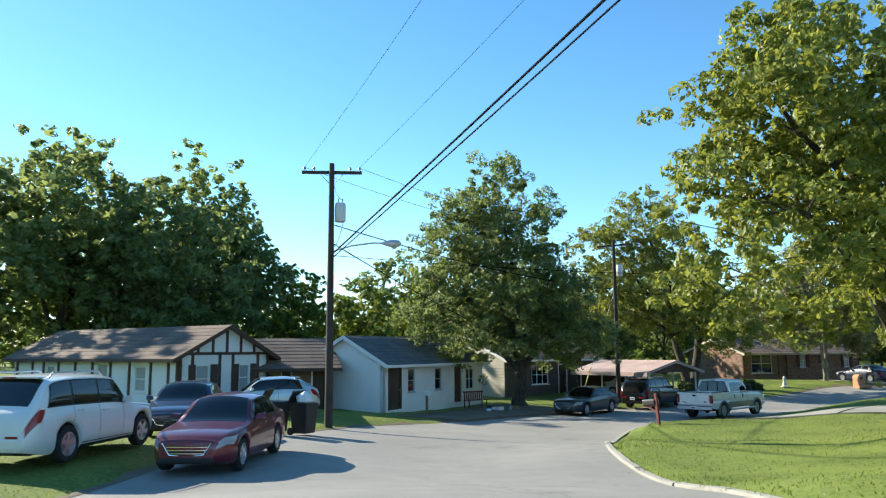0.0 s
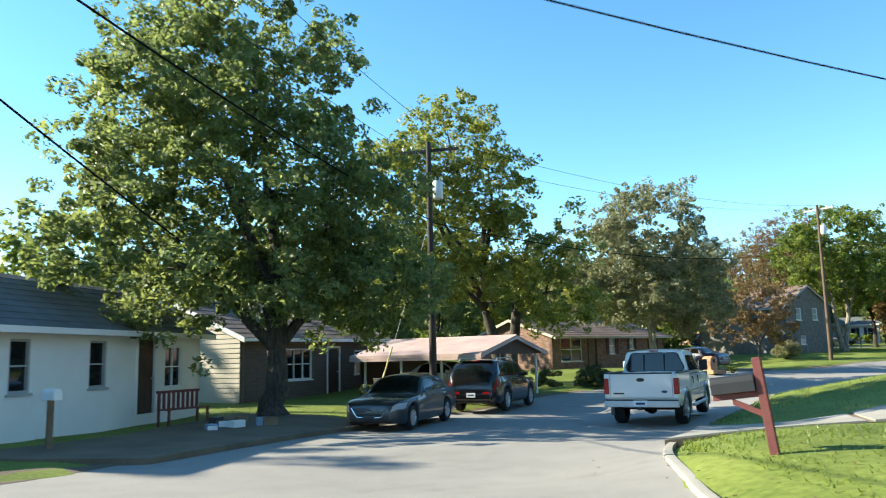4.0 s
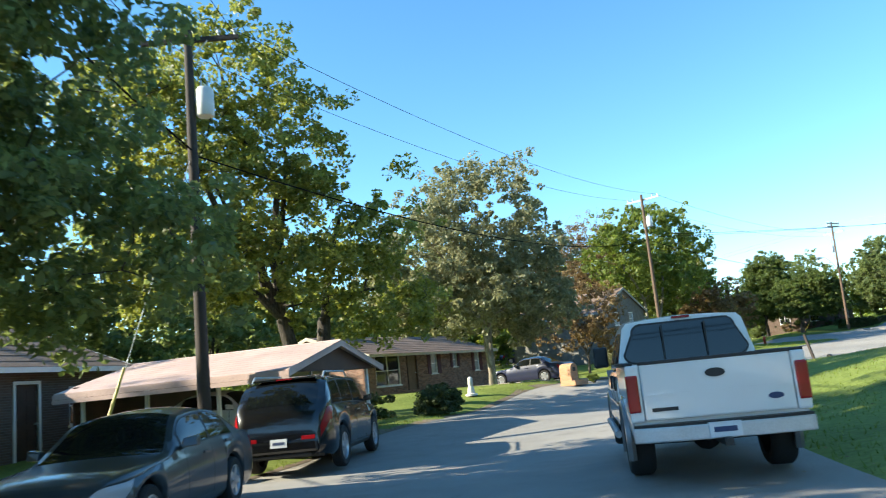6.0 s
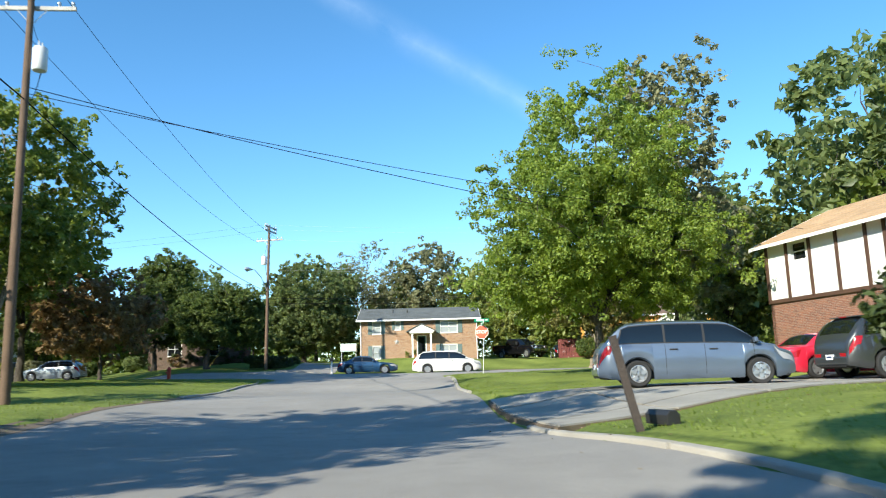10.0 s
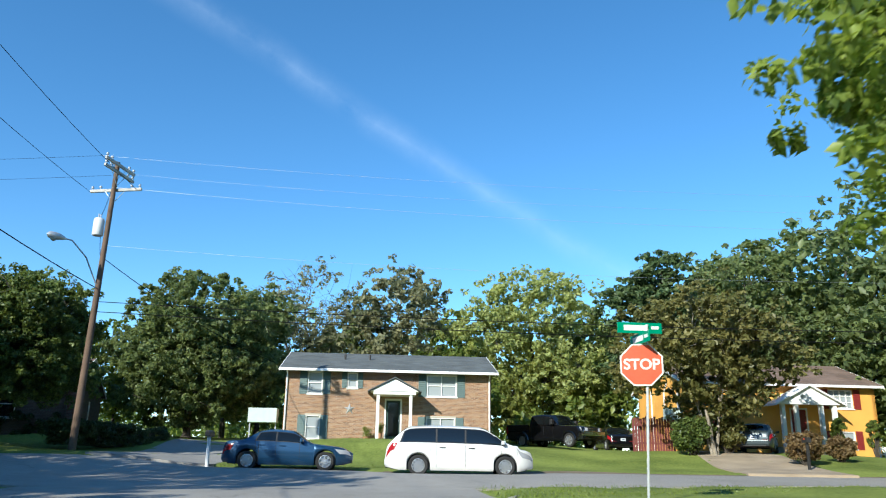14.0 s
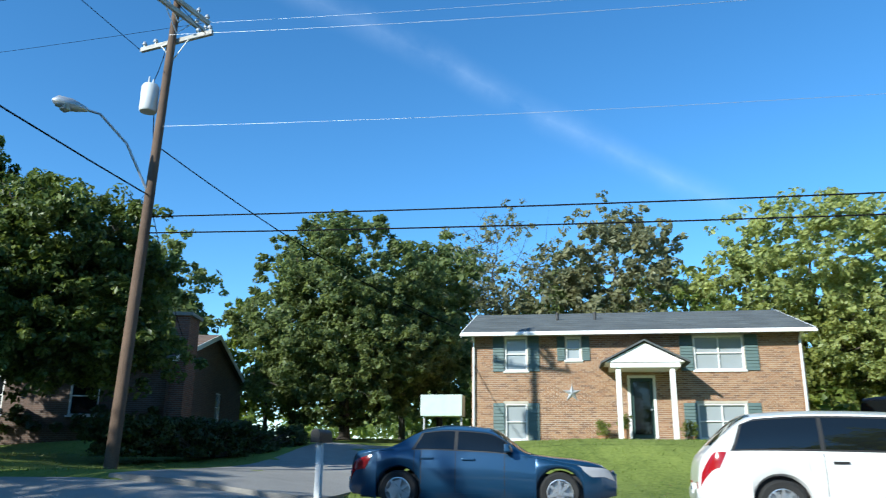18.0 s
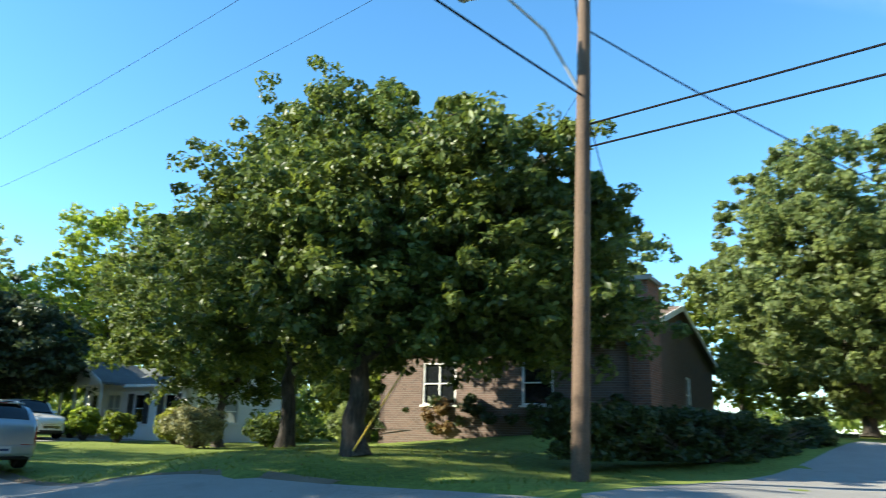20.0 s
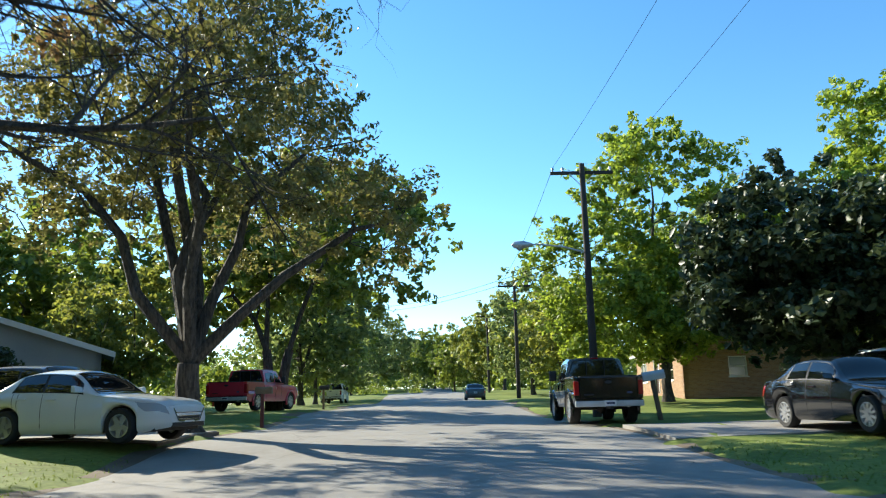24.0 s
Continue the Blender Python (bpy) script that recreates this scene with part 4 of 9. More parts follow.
# brick ranch house up the cross street
house(84.6, 134, -82, 10, 8, 2.7, 1.4, "tan brick ranch house behind the street trees", "brick_h", "shingle_brown", over=0.5,
      front=[win(1.2, 2.6, 0.8, 2.0, 2, 2), ent(4.4, 5.3, 0.1, 2.1, "brown_trim"), win(7, 8.2, 0.8, 2.0, cur=False)], side_l=[win(2.5, 3.5, 0.9, 2.0)], side_r=[win(2.5, 3.5, 0.9, 2.0)])
# pale house with a garage wing
house(55.6, 99.4, 32, 10, 8, 2.7, 1.6, "pale grey clapboard house with a white-edged gable", "grey_wall", "shingle", along="y", over=0.4,
      front=[win(1.2, 2.6, 0.8, 2.0, cur=False), ent(4.4, 5.3, 0.1, 2.1, "white")])

# ---------------------------------------------------------------- vehicles


def ramp(x, table):
    xs, zs = zip(*table)
    return float(np.interp(x, xs, zs))


def lathe(profile, n=24):
    """A ring shape round the y axis from (radius, y) points."""
    verts, faces, m = [], [], len(profile)
    for k in range(n):
        a = 2 * math.pi * k / n
        verts += [(r * math.cos(a), y, r * math.sin(a)) for r, y in profile]
    for k in range(n):
        for i in range(m - 1):
            faces.append((k * m + i, k * m + i + 1, ((k + 1) % n) * m + i + 1, ((k + 1) % n) * m + i))
    return Shape().add(verts, faces)


WHEELS = {}


def wheel(parent, x, y, r, width, spokes, style, k):
    """A wheel whose outer face looks to the side of y."""
    key = (r, width, spokes, style)
    if key not in WHEELS:
        h = width / 2
        ri = r * 0.66
        ty = lathe([(ri, -h * 0.9), (r * 0.9, -h), (r * 0.985, -h * 0.75), (r, -h * 0.4), (r, h * 0.4), (r * 0.985, h * 0.75), (r * 0.9, h), (ri, h * 0.9), (ri * 0.97, h * 0.6), (ri * 0.97, -h * 0.9)], 28)
        rm = lathe([(ri * 0.99, h * 0.88), (ri * 0.93, h * 0.9), (ri * 0.88, h * 0.55), (ri * 0.8, h * 0.1), (0.0001, h * 0.1)], 28)
        for s in range(spokes):
            a = 2 * math.pi * s / spokes
            c, sn = math.cos(a), math.sin(a)
            w0, w1 = (0.055 if spokes < 7 else 0.03), (0.04 if spokes < 7 else 0.022)
            pts = []
            for yy in (h * 0.45, h * 0.82):
                for rr, ww in ((r * 0.08, w0), (ri * 0.93, w1)):
                    for sg in (-1, 1):
                        pts.append((rr * c - sg * ww * sn, yy, rr * sn + sg * ww * c))
            rm.add(pts, [(0, 1, 3, 2), (4, 6, 7, 5), (0, 2, 6, 4), (1, 5, 7, 3), (2, 3, 7, 6), (0, 4, 5, 1)])
        rm.add(*(lambda L: (L.v, L.f))(lathe([(r * 0.16, h * 0.45), (r * 0.15, h * 0.9), (0.0001, h * 0.93)], 12)))
        WHEELS[key] = (ty.mesh("tyre", "tyre", smooth=True), rm.mesh("rim", style, smooth=True))
    ob = new("wheel")
    ob.parent = parent
    ob.matrix_basis = pose(x, y, r, 0, 17 * k, 0 if y > 0 else 180)
    for nm, me in zip(("tyre", "rim"), WHEELS[key]):
        o = new(nm, me)
        o.parent = ob
    return ob


def pickup(x, y, yaw, label, colour, L=5.4, W=1.9, H=1.85, wb=3.4, front=0.92, r=0.4, hood=1.2, belt=1.22, glass_x=None, two_tone=None, spokes=6, rim="rim", lift=0.2, lamp_low=0.85):
    """A parked pickup truck: x forward, y to its left, its middle over (x, y)."""
    t = thing("pickup_truck", pose(x, y, g(x, y) + 0.03, 0, 0, yaw), label, "truck", "parked cars")
    h = L / 2
    xf, xr = h - front, h - front - wb
    w2 = W / 2
    z0 = 0.2 + lift
    # wind-screen foot, head, roof end, rear-window foot
    xa, xb, xc, xd = glass_x
    top = [(-h + 0.05, belt - 0.3), (xd - 0.06, belt - 0.3), (xd - 0.05, belt), (xa, hood), (xa + 0.25, hood - 0.01), (h - 0.35, hood - 0.06), (h - 0.05, hood - 0.14), (h, hood - 0.2)]
    wide = [(-h + 0.05, w2 * 0.975), (-h + 0.15, w2), (xf, w2), (h - 0.3, w2 * 0.98), (h - 0.05, w2 * 0.94), (h, w2 * 0.9)]
    arch = r * 1.17

    def sill(q):
        z = z0 + (0.06 if q > h - 0.25 or q < -h + 0.25 else 0)
        for c in (xf, xr):
            if abs(q - c) < arch:
                z = max(z, r + math.sqrt(arch ** 2 - (q - c) ** 2))
        return z
    st = sorted({round(v, 3) for v in list(np.linspace(-h + 0.05, h, 60)) + [c + arch * math.cos(a) for c in (xf, xr) for a in np.linspace(0, math.pi, 15)] + [c + s * (arch + 0.004) for c in (xf, xr) for s in (-1, 1)] + [xa, xd, xd + 0.05, xd - 0.05, xd - 0.06, h - 0.06, h - 0.02, -h + 0.08]})
    body, low = Shape(), Shape()
    n = 8

    def section(q):
        zt, w, zs = ramp(q, top), ramp(q, wide), sill(q)
        zs = min(zs, zt - 0.12)
        mid = max(zs + 0.06, min(zt - 0.1, 0.42 * zt + 0.58 * z0 + 0.12))
        sh = max(mid + 0.03, zt - 0.16)
        half = [(w * 0.95, zs), (w, mid), (w * 0.99, sh), (w * 0.95, zt - 0.045), (w * 0.88, zt - 0.005), (w * 0.55, zt + 0.02), (0.0, zt + 0.03)]
        return [(q, yy, z) for yy, z in half] + [(q, -yy, z) for yy, z in half[-2::-1]]
    rows = [section(q) for q in st]
    m = len(rows[0])
    verts = [p for row in rows for p in row]
    faces = [(i * m + k, (i + 1) * m + k, (i + 1) * m + k + 1, i * m + k + 1) for i in range(len(rows) - 1) for k in range(m - 1)]
    faces += [tuple(range(m)), tuple(range((len(rows) - 1) * m, len(rows) * m))[::-1]]
    body.add(verts, faces)
    part("body", body, colour, t, smooth=True)
    # dark underside and wheel housings
    low.box(-h + 0.15, h - 0.15, -w2 * 0.8, w2 * 0.8, z0 + 0.02, min(hood, belt) - 0.32)
    part("underbody", low, "black_plastic", t)
    part("rear_axle", Shape().tube([(xr, -w2 + 0.15, r), (xr, -0.12, r), (xr, 0.12, r), (xr, w2 - 0.15, r)], [0.05, 0.06, 0.06, 0.05], 8).tube([(xr - 0.16, 0, r), (xr, 0, r), (xr + 0.16, 0, r)], [0.05, 0.16, 0.08], 10), "black_plastic", t, smooth=True)
    part("tow_hitch", Shape().box(-h - 0.26, -h + 0.3, -0.04, 0.04, belt - 0.82, belt - 0.75), "black_metal", t)
    part("exhaust", Shape().tube([(-h - 0.02, -w2 * 0.55, z0 + 0.02), (xr, -w2 * 0.5, z0 + 0.04)], 0.04, 8), "grey_metal", t, smooth=True)
    # cabin
    roofline = [(xd, belt), (xc, H - 0.035), (xc + (xb - xc) * 0.35, H), (xc + (xb - xc) * 0.7, H - 0.005), (xb, H - 0.05), (xa, hood + 0.01)]
    wr = w2 * 0.80
    wbelt = w2 * 0.945

    def cab(q):
        zr = ramp(q, roofline)
        zb = min(belt - 0.03, zr - 0.01)
        f = min(1, max(0.0, (zr - zb) / (H - belt)))
        wt = wbelt + (wr - wbelt) * f
        half = [(wbelt, zb), (wbelt + (wt - wbelt) * 0.85, zb + (zr - zb) * 0.86), (wt * 0.95, zb + (zr - zb) * 0.965), (wt * 0.6, zr + 0.005), (0, zr + 0.02 * f)]
        return half, zb, zr, wt
    cs = sorted(set([xd, xc, xb, xa] + list(np.linspace(xd, xa, 26))))
    rows = []
    for q in cs:
        half = cab(q)[0]
        rows.append([(q, yy, z) for yy, z in half] + [(q, -yy, z) for yy, z in half[-2::-1]])
    m = len(rows[0])
    cabin = Shape().add([p for row in rows for p in row], [(i * m + k, (i + 1) * m + k, (i + 1) * m + k + 1, i * m + k + 1) for i in range(len(rows) - 1) for k in range(m - 1)] + [tuple(range(m)), tuple(range((len(rows) - 1) * m, len(rows) * m))[::-1]])
    part("roof", cabin, colour, t, smooth=True)

    def side(q, u, sg, out=0.008):
        half, zb, zr, wt = cab(q)
        a, b = half[0], half[1]
        yy, z = a[0] + (b[0] - a[0]) * u, a[1] + 0.04 + (b[1] - a[1] - 0.06) * u
        return (q, sg * (yy + out), z + 0.0)

    def pane(nm, corners, sg, mat_="car_glass"):
        s = Shape()
        top_row = [side(q, u, sg) for q, u in corners]
        inner = [side(q, u, sg, -0.02) for q, u in corners]
        k = len(corners)
        s.add(top_row + inner, [tuple(range(k))] + [(i, (i + 1) % k, k + (i + 1) % k, k + i) for i in range(k)])
        part(nm, s, mat_, t)
    # side windows
    pil = 0.05
    cuts = [xa - 0.28, (xa + xd) / 2 + 0.05, xd + 0.16]
    for sg in (1, -1):
        for i in range(len(cuts) - 1):
            f, b = cuts[i] - (pil if i else 0), cuts[i + 1] + pil
            tf = min(f, xb - 0.1) if i == 0 else f
            nn = 4
            lowr = [(f + (b - f) * j / nn, 0.05) for j in range(nn + 1)]
            upr = [(b + (tf - b) * j / nn, 0.9) for j in range(nn + 1)]
            pane("side_window", lowr + upr, sg)
    # wind-screen and rear window

    def screen(nm, x0, x1, s0, s1, lo, hi):
        s = Shape()
        g0, g1 = [], []
        for u in np.linspace(s0, s1, 5):
            q = x0 + (x1 - x0) * u
            half, zb, zr, wt = cab(q)
            ww = min(wt * hi, wbelt * lo + (wt * hi - wbelt * lo) * u)
            zz = zr + 0.02
            nx = 0.012 if x0 > x1 else -0.012
            g0.append([(q + nx, yy * ww, zz - 0.045 * abs(yy) ** 3) for yy in np.linspace(-1, 1, 7)])
        for a in range(4):
            for b in range(6):
                s.quad(g0[a][b], g0[a][b + 1], g0[a + 1][b + 1], g0[a + 1][b])
        bm = part(nm, s, "car_glass", t, smooth=True)
        return bm
    screen("windscreen", xa, xb, 0.06, 0.93, 0.84, 0.86)
    # rear window: a rounded pane in a black seal, split by two bars
    lean = (xc - xd) / (H - 0.1 - belt)

    def rear_pane(grow, x_out, x_in):
        ring = []
        for cy, cz, a0 in ((1, 1, 0), (-1, 1, 90), (-1, 0, 180), (1, 0, 270)):
            for a in (0, 22.5, 45, 67.5, 90):
                zc = H - 0.2 if cz else belt + 0.14
                yc = cy * (wr * 0.86 if cz else wbelt * 0.87) - cy * 0.1
                ring.append((yc + (0.1 + grow) * math.cos(radians(a0 + a)), zc + (0.1 + grow) * math.sin(radians(a0 + a))))
        k = len(ring)
        at_ = [(xd + lean * (z - belt) + o, yy, z) for o in (x_out, x_in) for yy, z in ring]
        return Shape().add(at_, [tuple(range(k))[::-1], tuple(range(k, 2 * k))] + [(a, (a + 1) % k, k + (a + 1) % k, k + a) for a in range(k)])
    rwin = part("rear_window", rear_pane(0.0, -0.05, 0.02), "car_glass", t)
    part("window_seal", rear_pane(0.025, -0.035, 0.02), "black_plastic", rwin)
    for a in (-0.26, 0.26):
        part("window_bar", Shape().box(xd - 0.066, xd - 0.045, a - 0.01, a + 0.01, belt + 0.05, H - 0.12), "black_plastic", rwin)
    part("brake_lamp", Shape().box(xc - 0.05, xc + 0.05, -0.11, 0.11, H - 0.05, H - 0.02), "tail_lamp", t, bevel=0.01)
    # bed of a pickup
    rail = belt + 0.02
    for sg in (1, -1):
        s = Shape().box(-h + 0.06, xd - 0.08, sg * (w2 * 0.985) - (0.09 if sg > 0 else 0), sg * (w2 * 0.985) + (0 if sg > 0 else 0.09), belt - 0.33, rail)
        part("bed_side", s, colour, t, bevel=0.02)
        for q in (xf, xr):
            flare = Shape().tube([(q + arch * 1.02 * math.cos(a), sg * (w2 - 0.02), r + arch * 1.02 * math.sin(a)) for a in np.linspace(-0.35, math.pi + 0.35, 17)], 0.05, 6)
            part("wheel_flare", flare, two_tone or colour, t, smooth=True)
        part("bed_rail_cap", Shape().box(-h + 0.06, xd - 0.1, sg * w2 * 0.94 - 0.05, sg * w2 * 0.94 + 0.05, rail - 0.004, rail + 0.03), "black_plastic", t, bevel=0.01)
        part("rear_corner", Shape().box(-h - 0.005, -h + 0.1, sg * w2 * 0.83 if sg > 0 else -w2 * 0.985, w2 * 0.985 if sg > 0 else -w2 * 0.83, belt - 0.56, rail), colour, t, bevel=0.025)
    tg = part("tailgate", Shape().box(-h - 0.01, -h + 0.07, -w2 * 0.822, w2 * 0.822, belt - 0.55, rail), colour, t, bevel=0.022)
    part("tailgate_crease", Shape().box(-h - 0.016, -h, -w2 * 0.8, w2 * 0.8, belt - 0.3, belt - 0.288), colour, tg)
    handle = Shape().prism([(0.1 * math.cos(a), belt - 0.12 + 0.045 * math.sin(a)) for a in np.linspace(0, 2 * math.pi, 17)[:-1]], 0, -h - 0.024, -h)
    part("tailgate_handle", handle, "black_plastic", tg)
    part("badge_bar", Shape().box(-h - 0.018, -h, 0.4, 0.66, belt - 0.46, belt - 0.425), "black_plastic", tg)
    part("badge", Shape().prism([(-0.55 + 0.075 * math.cos(a), belt - 0.4 + 0.032 * math.sin(a)) for a in np.linspace(0, 2 * math.pi, 15)[:-1]], 0, -h - 0.018, -h), "bar_ink", tg)
    part("tailgate_cap", Shape().box(-h - 0.014, -h + 0.09, -w2 * 0.83, w2 * 0.83, rail - 0.005, rail + 0.03), "black_plastic", tg, bevel=0.008)
    # wheels
    for i, (q, sg) in enumerate(((xf, 1), (xf, -1), (xr, 1), (xr, -1))):
        wheel(t, q, sg * (w2 - 0.14), r, 0.28, spokes, rim, i)
    # lamps, grille, bumpers, plates, mirrors, handles

    for sg in (1, -1):
        hl = Shape()
        za, zb = lamp_low, lamp_low + 0.22
        y0, y1 = w2 * 0.52, w2 * 0.95
        fx = h - 0.035
        hl.add([(fx + 0.11, sg * y0, za), (fx + 0.11, sg * y0, zb - 0.05), (fx - 0.0, sg * y1, za + 0.03), (fx - 0.12, sg * (y1 + 0.02), zb),
                (fx - 0.1, sg * y0, za), (fx - 0.1, sg * y0, zb - 0.02), (fx - 0.25, sg * (y1 - 0.1), za + 0.03), (fx - 0.3, sg * (y1 - 0.08), zb)],
               [(0, 2, 3, 1), (4, 5, 7, 6), (0, 1, 5, 4), (2, 6, 7, 3), (0, 4, 6, 2), (1, 3, 7, 5)])
        part("headlight", hl, "head_lamp", t, bevel=0.012)
        y0, y1 = sorted((sg * w2 * 0.855, sg * w2 * 0.992))
        tl = Shape().box(-h - 0.022, -h + 0.13, y0, y1, belt - 0.46, belt - 0.08)
        part("taillight", tl, "tail_lamp", t, bevel=0.02)
        mr = Shape().box(xa - 0.42, xa - 0.24, sg * (wbelt + 0.04) if sg > 0 else -(wbelt + 0.25), (wbelt + 0.25) if sg > 0 else -(wbelt + 0.04), belt + 0.0, belt + 0.3)
        part("mirror", mr, "black_plastic", t, bevel=0.035)
        for q in ([cuts[1] + 0.2, cuts[2] + 0.25] if len(cuts) > 2 else [cuts[1] + 0.2]):
            hd = Shape().box(q - 0.045, q + 0.045, sg * (w2 * 0.985) - 0.02, sg * (w2 * 0.985) + 0.03, belt - 0.3, belt - 0.12)
            part("door_handle", hd, "black_plastic" if two_tone else colour, t, bevel=0.008)
        for q in [cuts[0] - 0.05] + cuts[1:3]:
            sm = Shape()
            prev = None
            for z in np.linspace(z0 + 0.12, belt - 0.05, 18):
                sec = section(q)
                ys = [p[1] for p in sec[:5]]
                zs_ = [p[2] for p in sec[:5]]
                yy = float(np.interp(z, zs_, ys)) + 0.003
                if prev:
                    sm.add([(q - 0.006, sg * prev[0], prev[1]), (q + 0.006, sg * prev[0], prev[1]), (q + 0.006, sg * yy, z), (q - 0.006, sg * yy, z),
                            (q - 0.006, sg * (prev[0] - 0.02), prev[1]), (q + 0.006, sg * (prev[0] - 0.02), prev[1]), (q + 0.006, sg * (yy - 0.02), z), (q - 0.006, sg * (yy - 0.02), z)],
                           [(0, 1, 2, 3), (4, 7, 6, 5), (0, 3, 7, 4), (1, 5, 6, 2)])
                prev = (yy, z)
            part("door_seam", sm, "black_plastic", t)
        if two_tone:
            ly = Shape().box(xr + arch + 0.02, xf - arch - 0.02, sg * (w2 * 0.97) - 0.03, sg * (w2 * 0.97) + 0.045, z0 + 0.02, z0 + 0.3)
            part("lower_cladding", ly, two_tone, t, bevel=0.02)
            part("side_step", Shape().tube([(xr + arch + 0.1, sg * (w2 + 0.06), 0.42), (xf - arch - 0.05, sg * (w2 + 0.06), 0.42)], 0.045, 8), "grey_metal", t, smooth=True)
    gr = Shape().box(h - 0.05, h + 0.02, -w2 * 0.6, w2 * 0.6, hood - 0.45, hood - 0.16)
    gp = part("grille", gr, "black_plastic", t, bevel=0.01)
    for k in range(3):
        zz = hood - 0.4 + 0.09 * k
        xx = h + 0.03
        part("grille_bar", Shape().box(xx - 0.03, xx, -w2 * 0.4, w2 * 0.4, zz, zz + 0.014), "chrome", gp)
    part("front_bumper", Shape().box(h - 0.06, h + 0.12, -w2 * 0.96, w2 * 0.96, 0.45 + lift, 0.7 + lift), "chrome", t, bevel=0.04)
    # step bumper: a bowed chrome bar with a black tread and a dropped middle for the plate
    bow = [(-h - 0.13 + 0.07 * abs(u) ** 3, u * w2 * 0.98) for u in np.linspace(-1, 1, 13)]
    bar = Shape().prism(bow + [(-h + 0.04, w2 * 0.98), (-h + 0.04, -w2 * 0.98)], 2, belt - 0.76, belt - 0.61)
    bp = part("rear_bumper", bar, "grey_metal", t, "dull chrome step bumper", bevel=0.015)
    part("bumper_tread", Shape().prism([(a + 0.01, b * 0.985) for a, b in bow] + [(-h + 0.03, w2 * 0.96), (-h + 0.03, -w2 * 0.96)], 2, belt - 0.612, belt - 0.585), "black_plastic", bp)
    plate = part("number_plate", Shape().box(-h - 0.15, -h - 0.12, -0.155, 0.155, belt - 0.745, belt - 0.6), "plate", bp)
    part("plate_bars", Shape().box(-h - 0.154, -h - 0.14, -0.11, 0.11, belt - 0.695, belt - 0.645), "bar_ink", plate)
    return t


def flow(table):
    """A smooth curve through (x, z) points that never overshoots them."""
    xs, zs = (np.array(c, float) for c in zip(*table))
    hx, dz = np.diff(xs), np.diff(zs)
    sl = dz / hx
    m = np.r_[sl[0], [0.0 if a * b <= 0 else 3 * (p + q) / ((2 * q + p) / a + (q + 2 * p) / b) for a, b, p, q in zip(sl, sl[1:], hx, hx[1:])], sl[-1]]

    def at(x):
        i = int(np.clip(np.searchsorted(xs, x) - 1, 0, len(hx) - 1))
        u = min(1.0, max(0.0, (x - xs[i]) / hx[i]))
        return float(zs[i] * (1 + 2 * u) * (1 - u) ** 2 + m[i] * hx[i] * u * (1 - u) ** 2 + zs[i + 1] * u * u * (3 - 2 * u) + m[i + 1] * hx[i] * u * u * (u - 1))
    return at


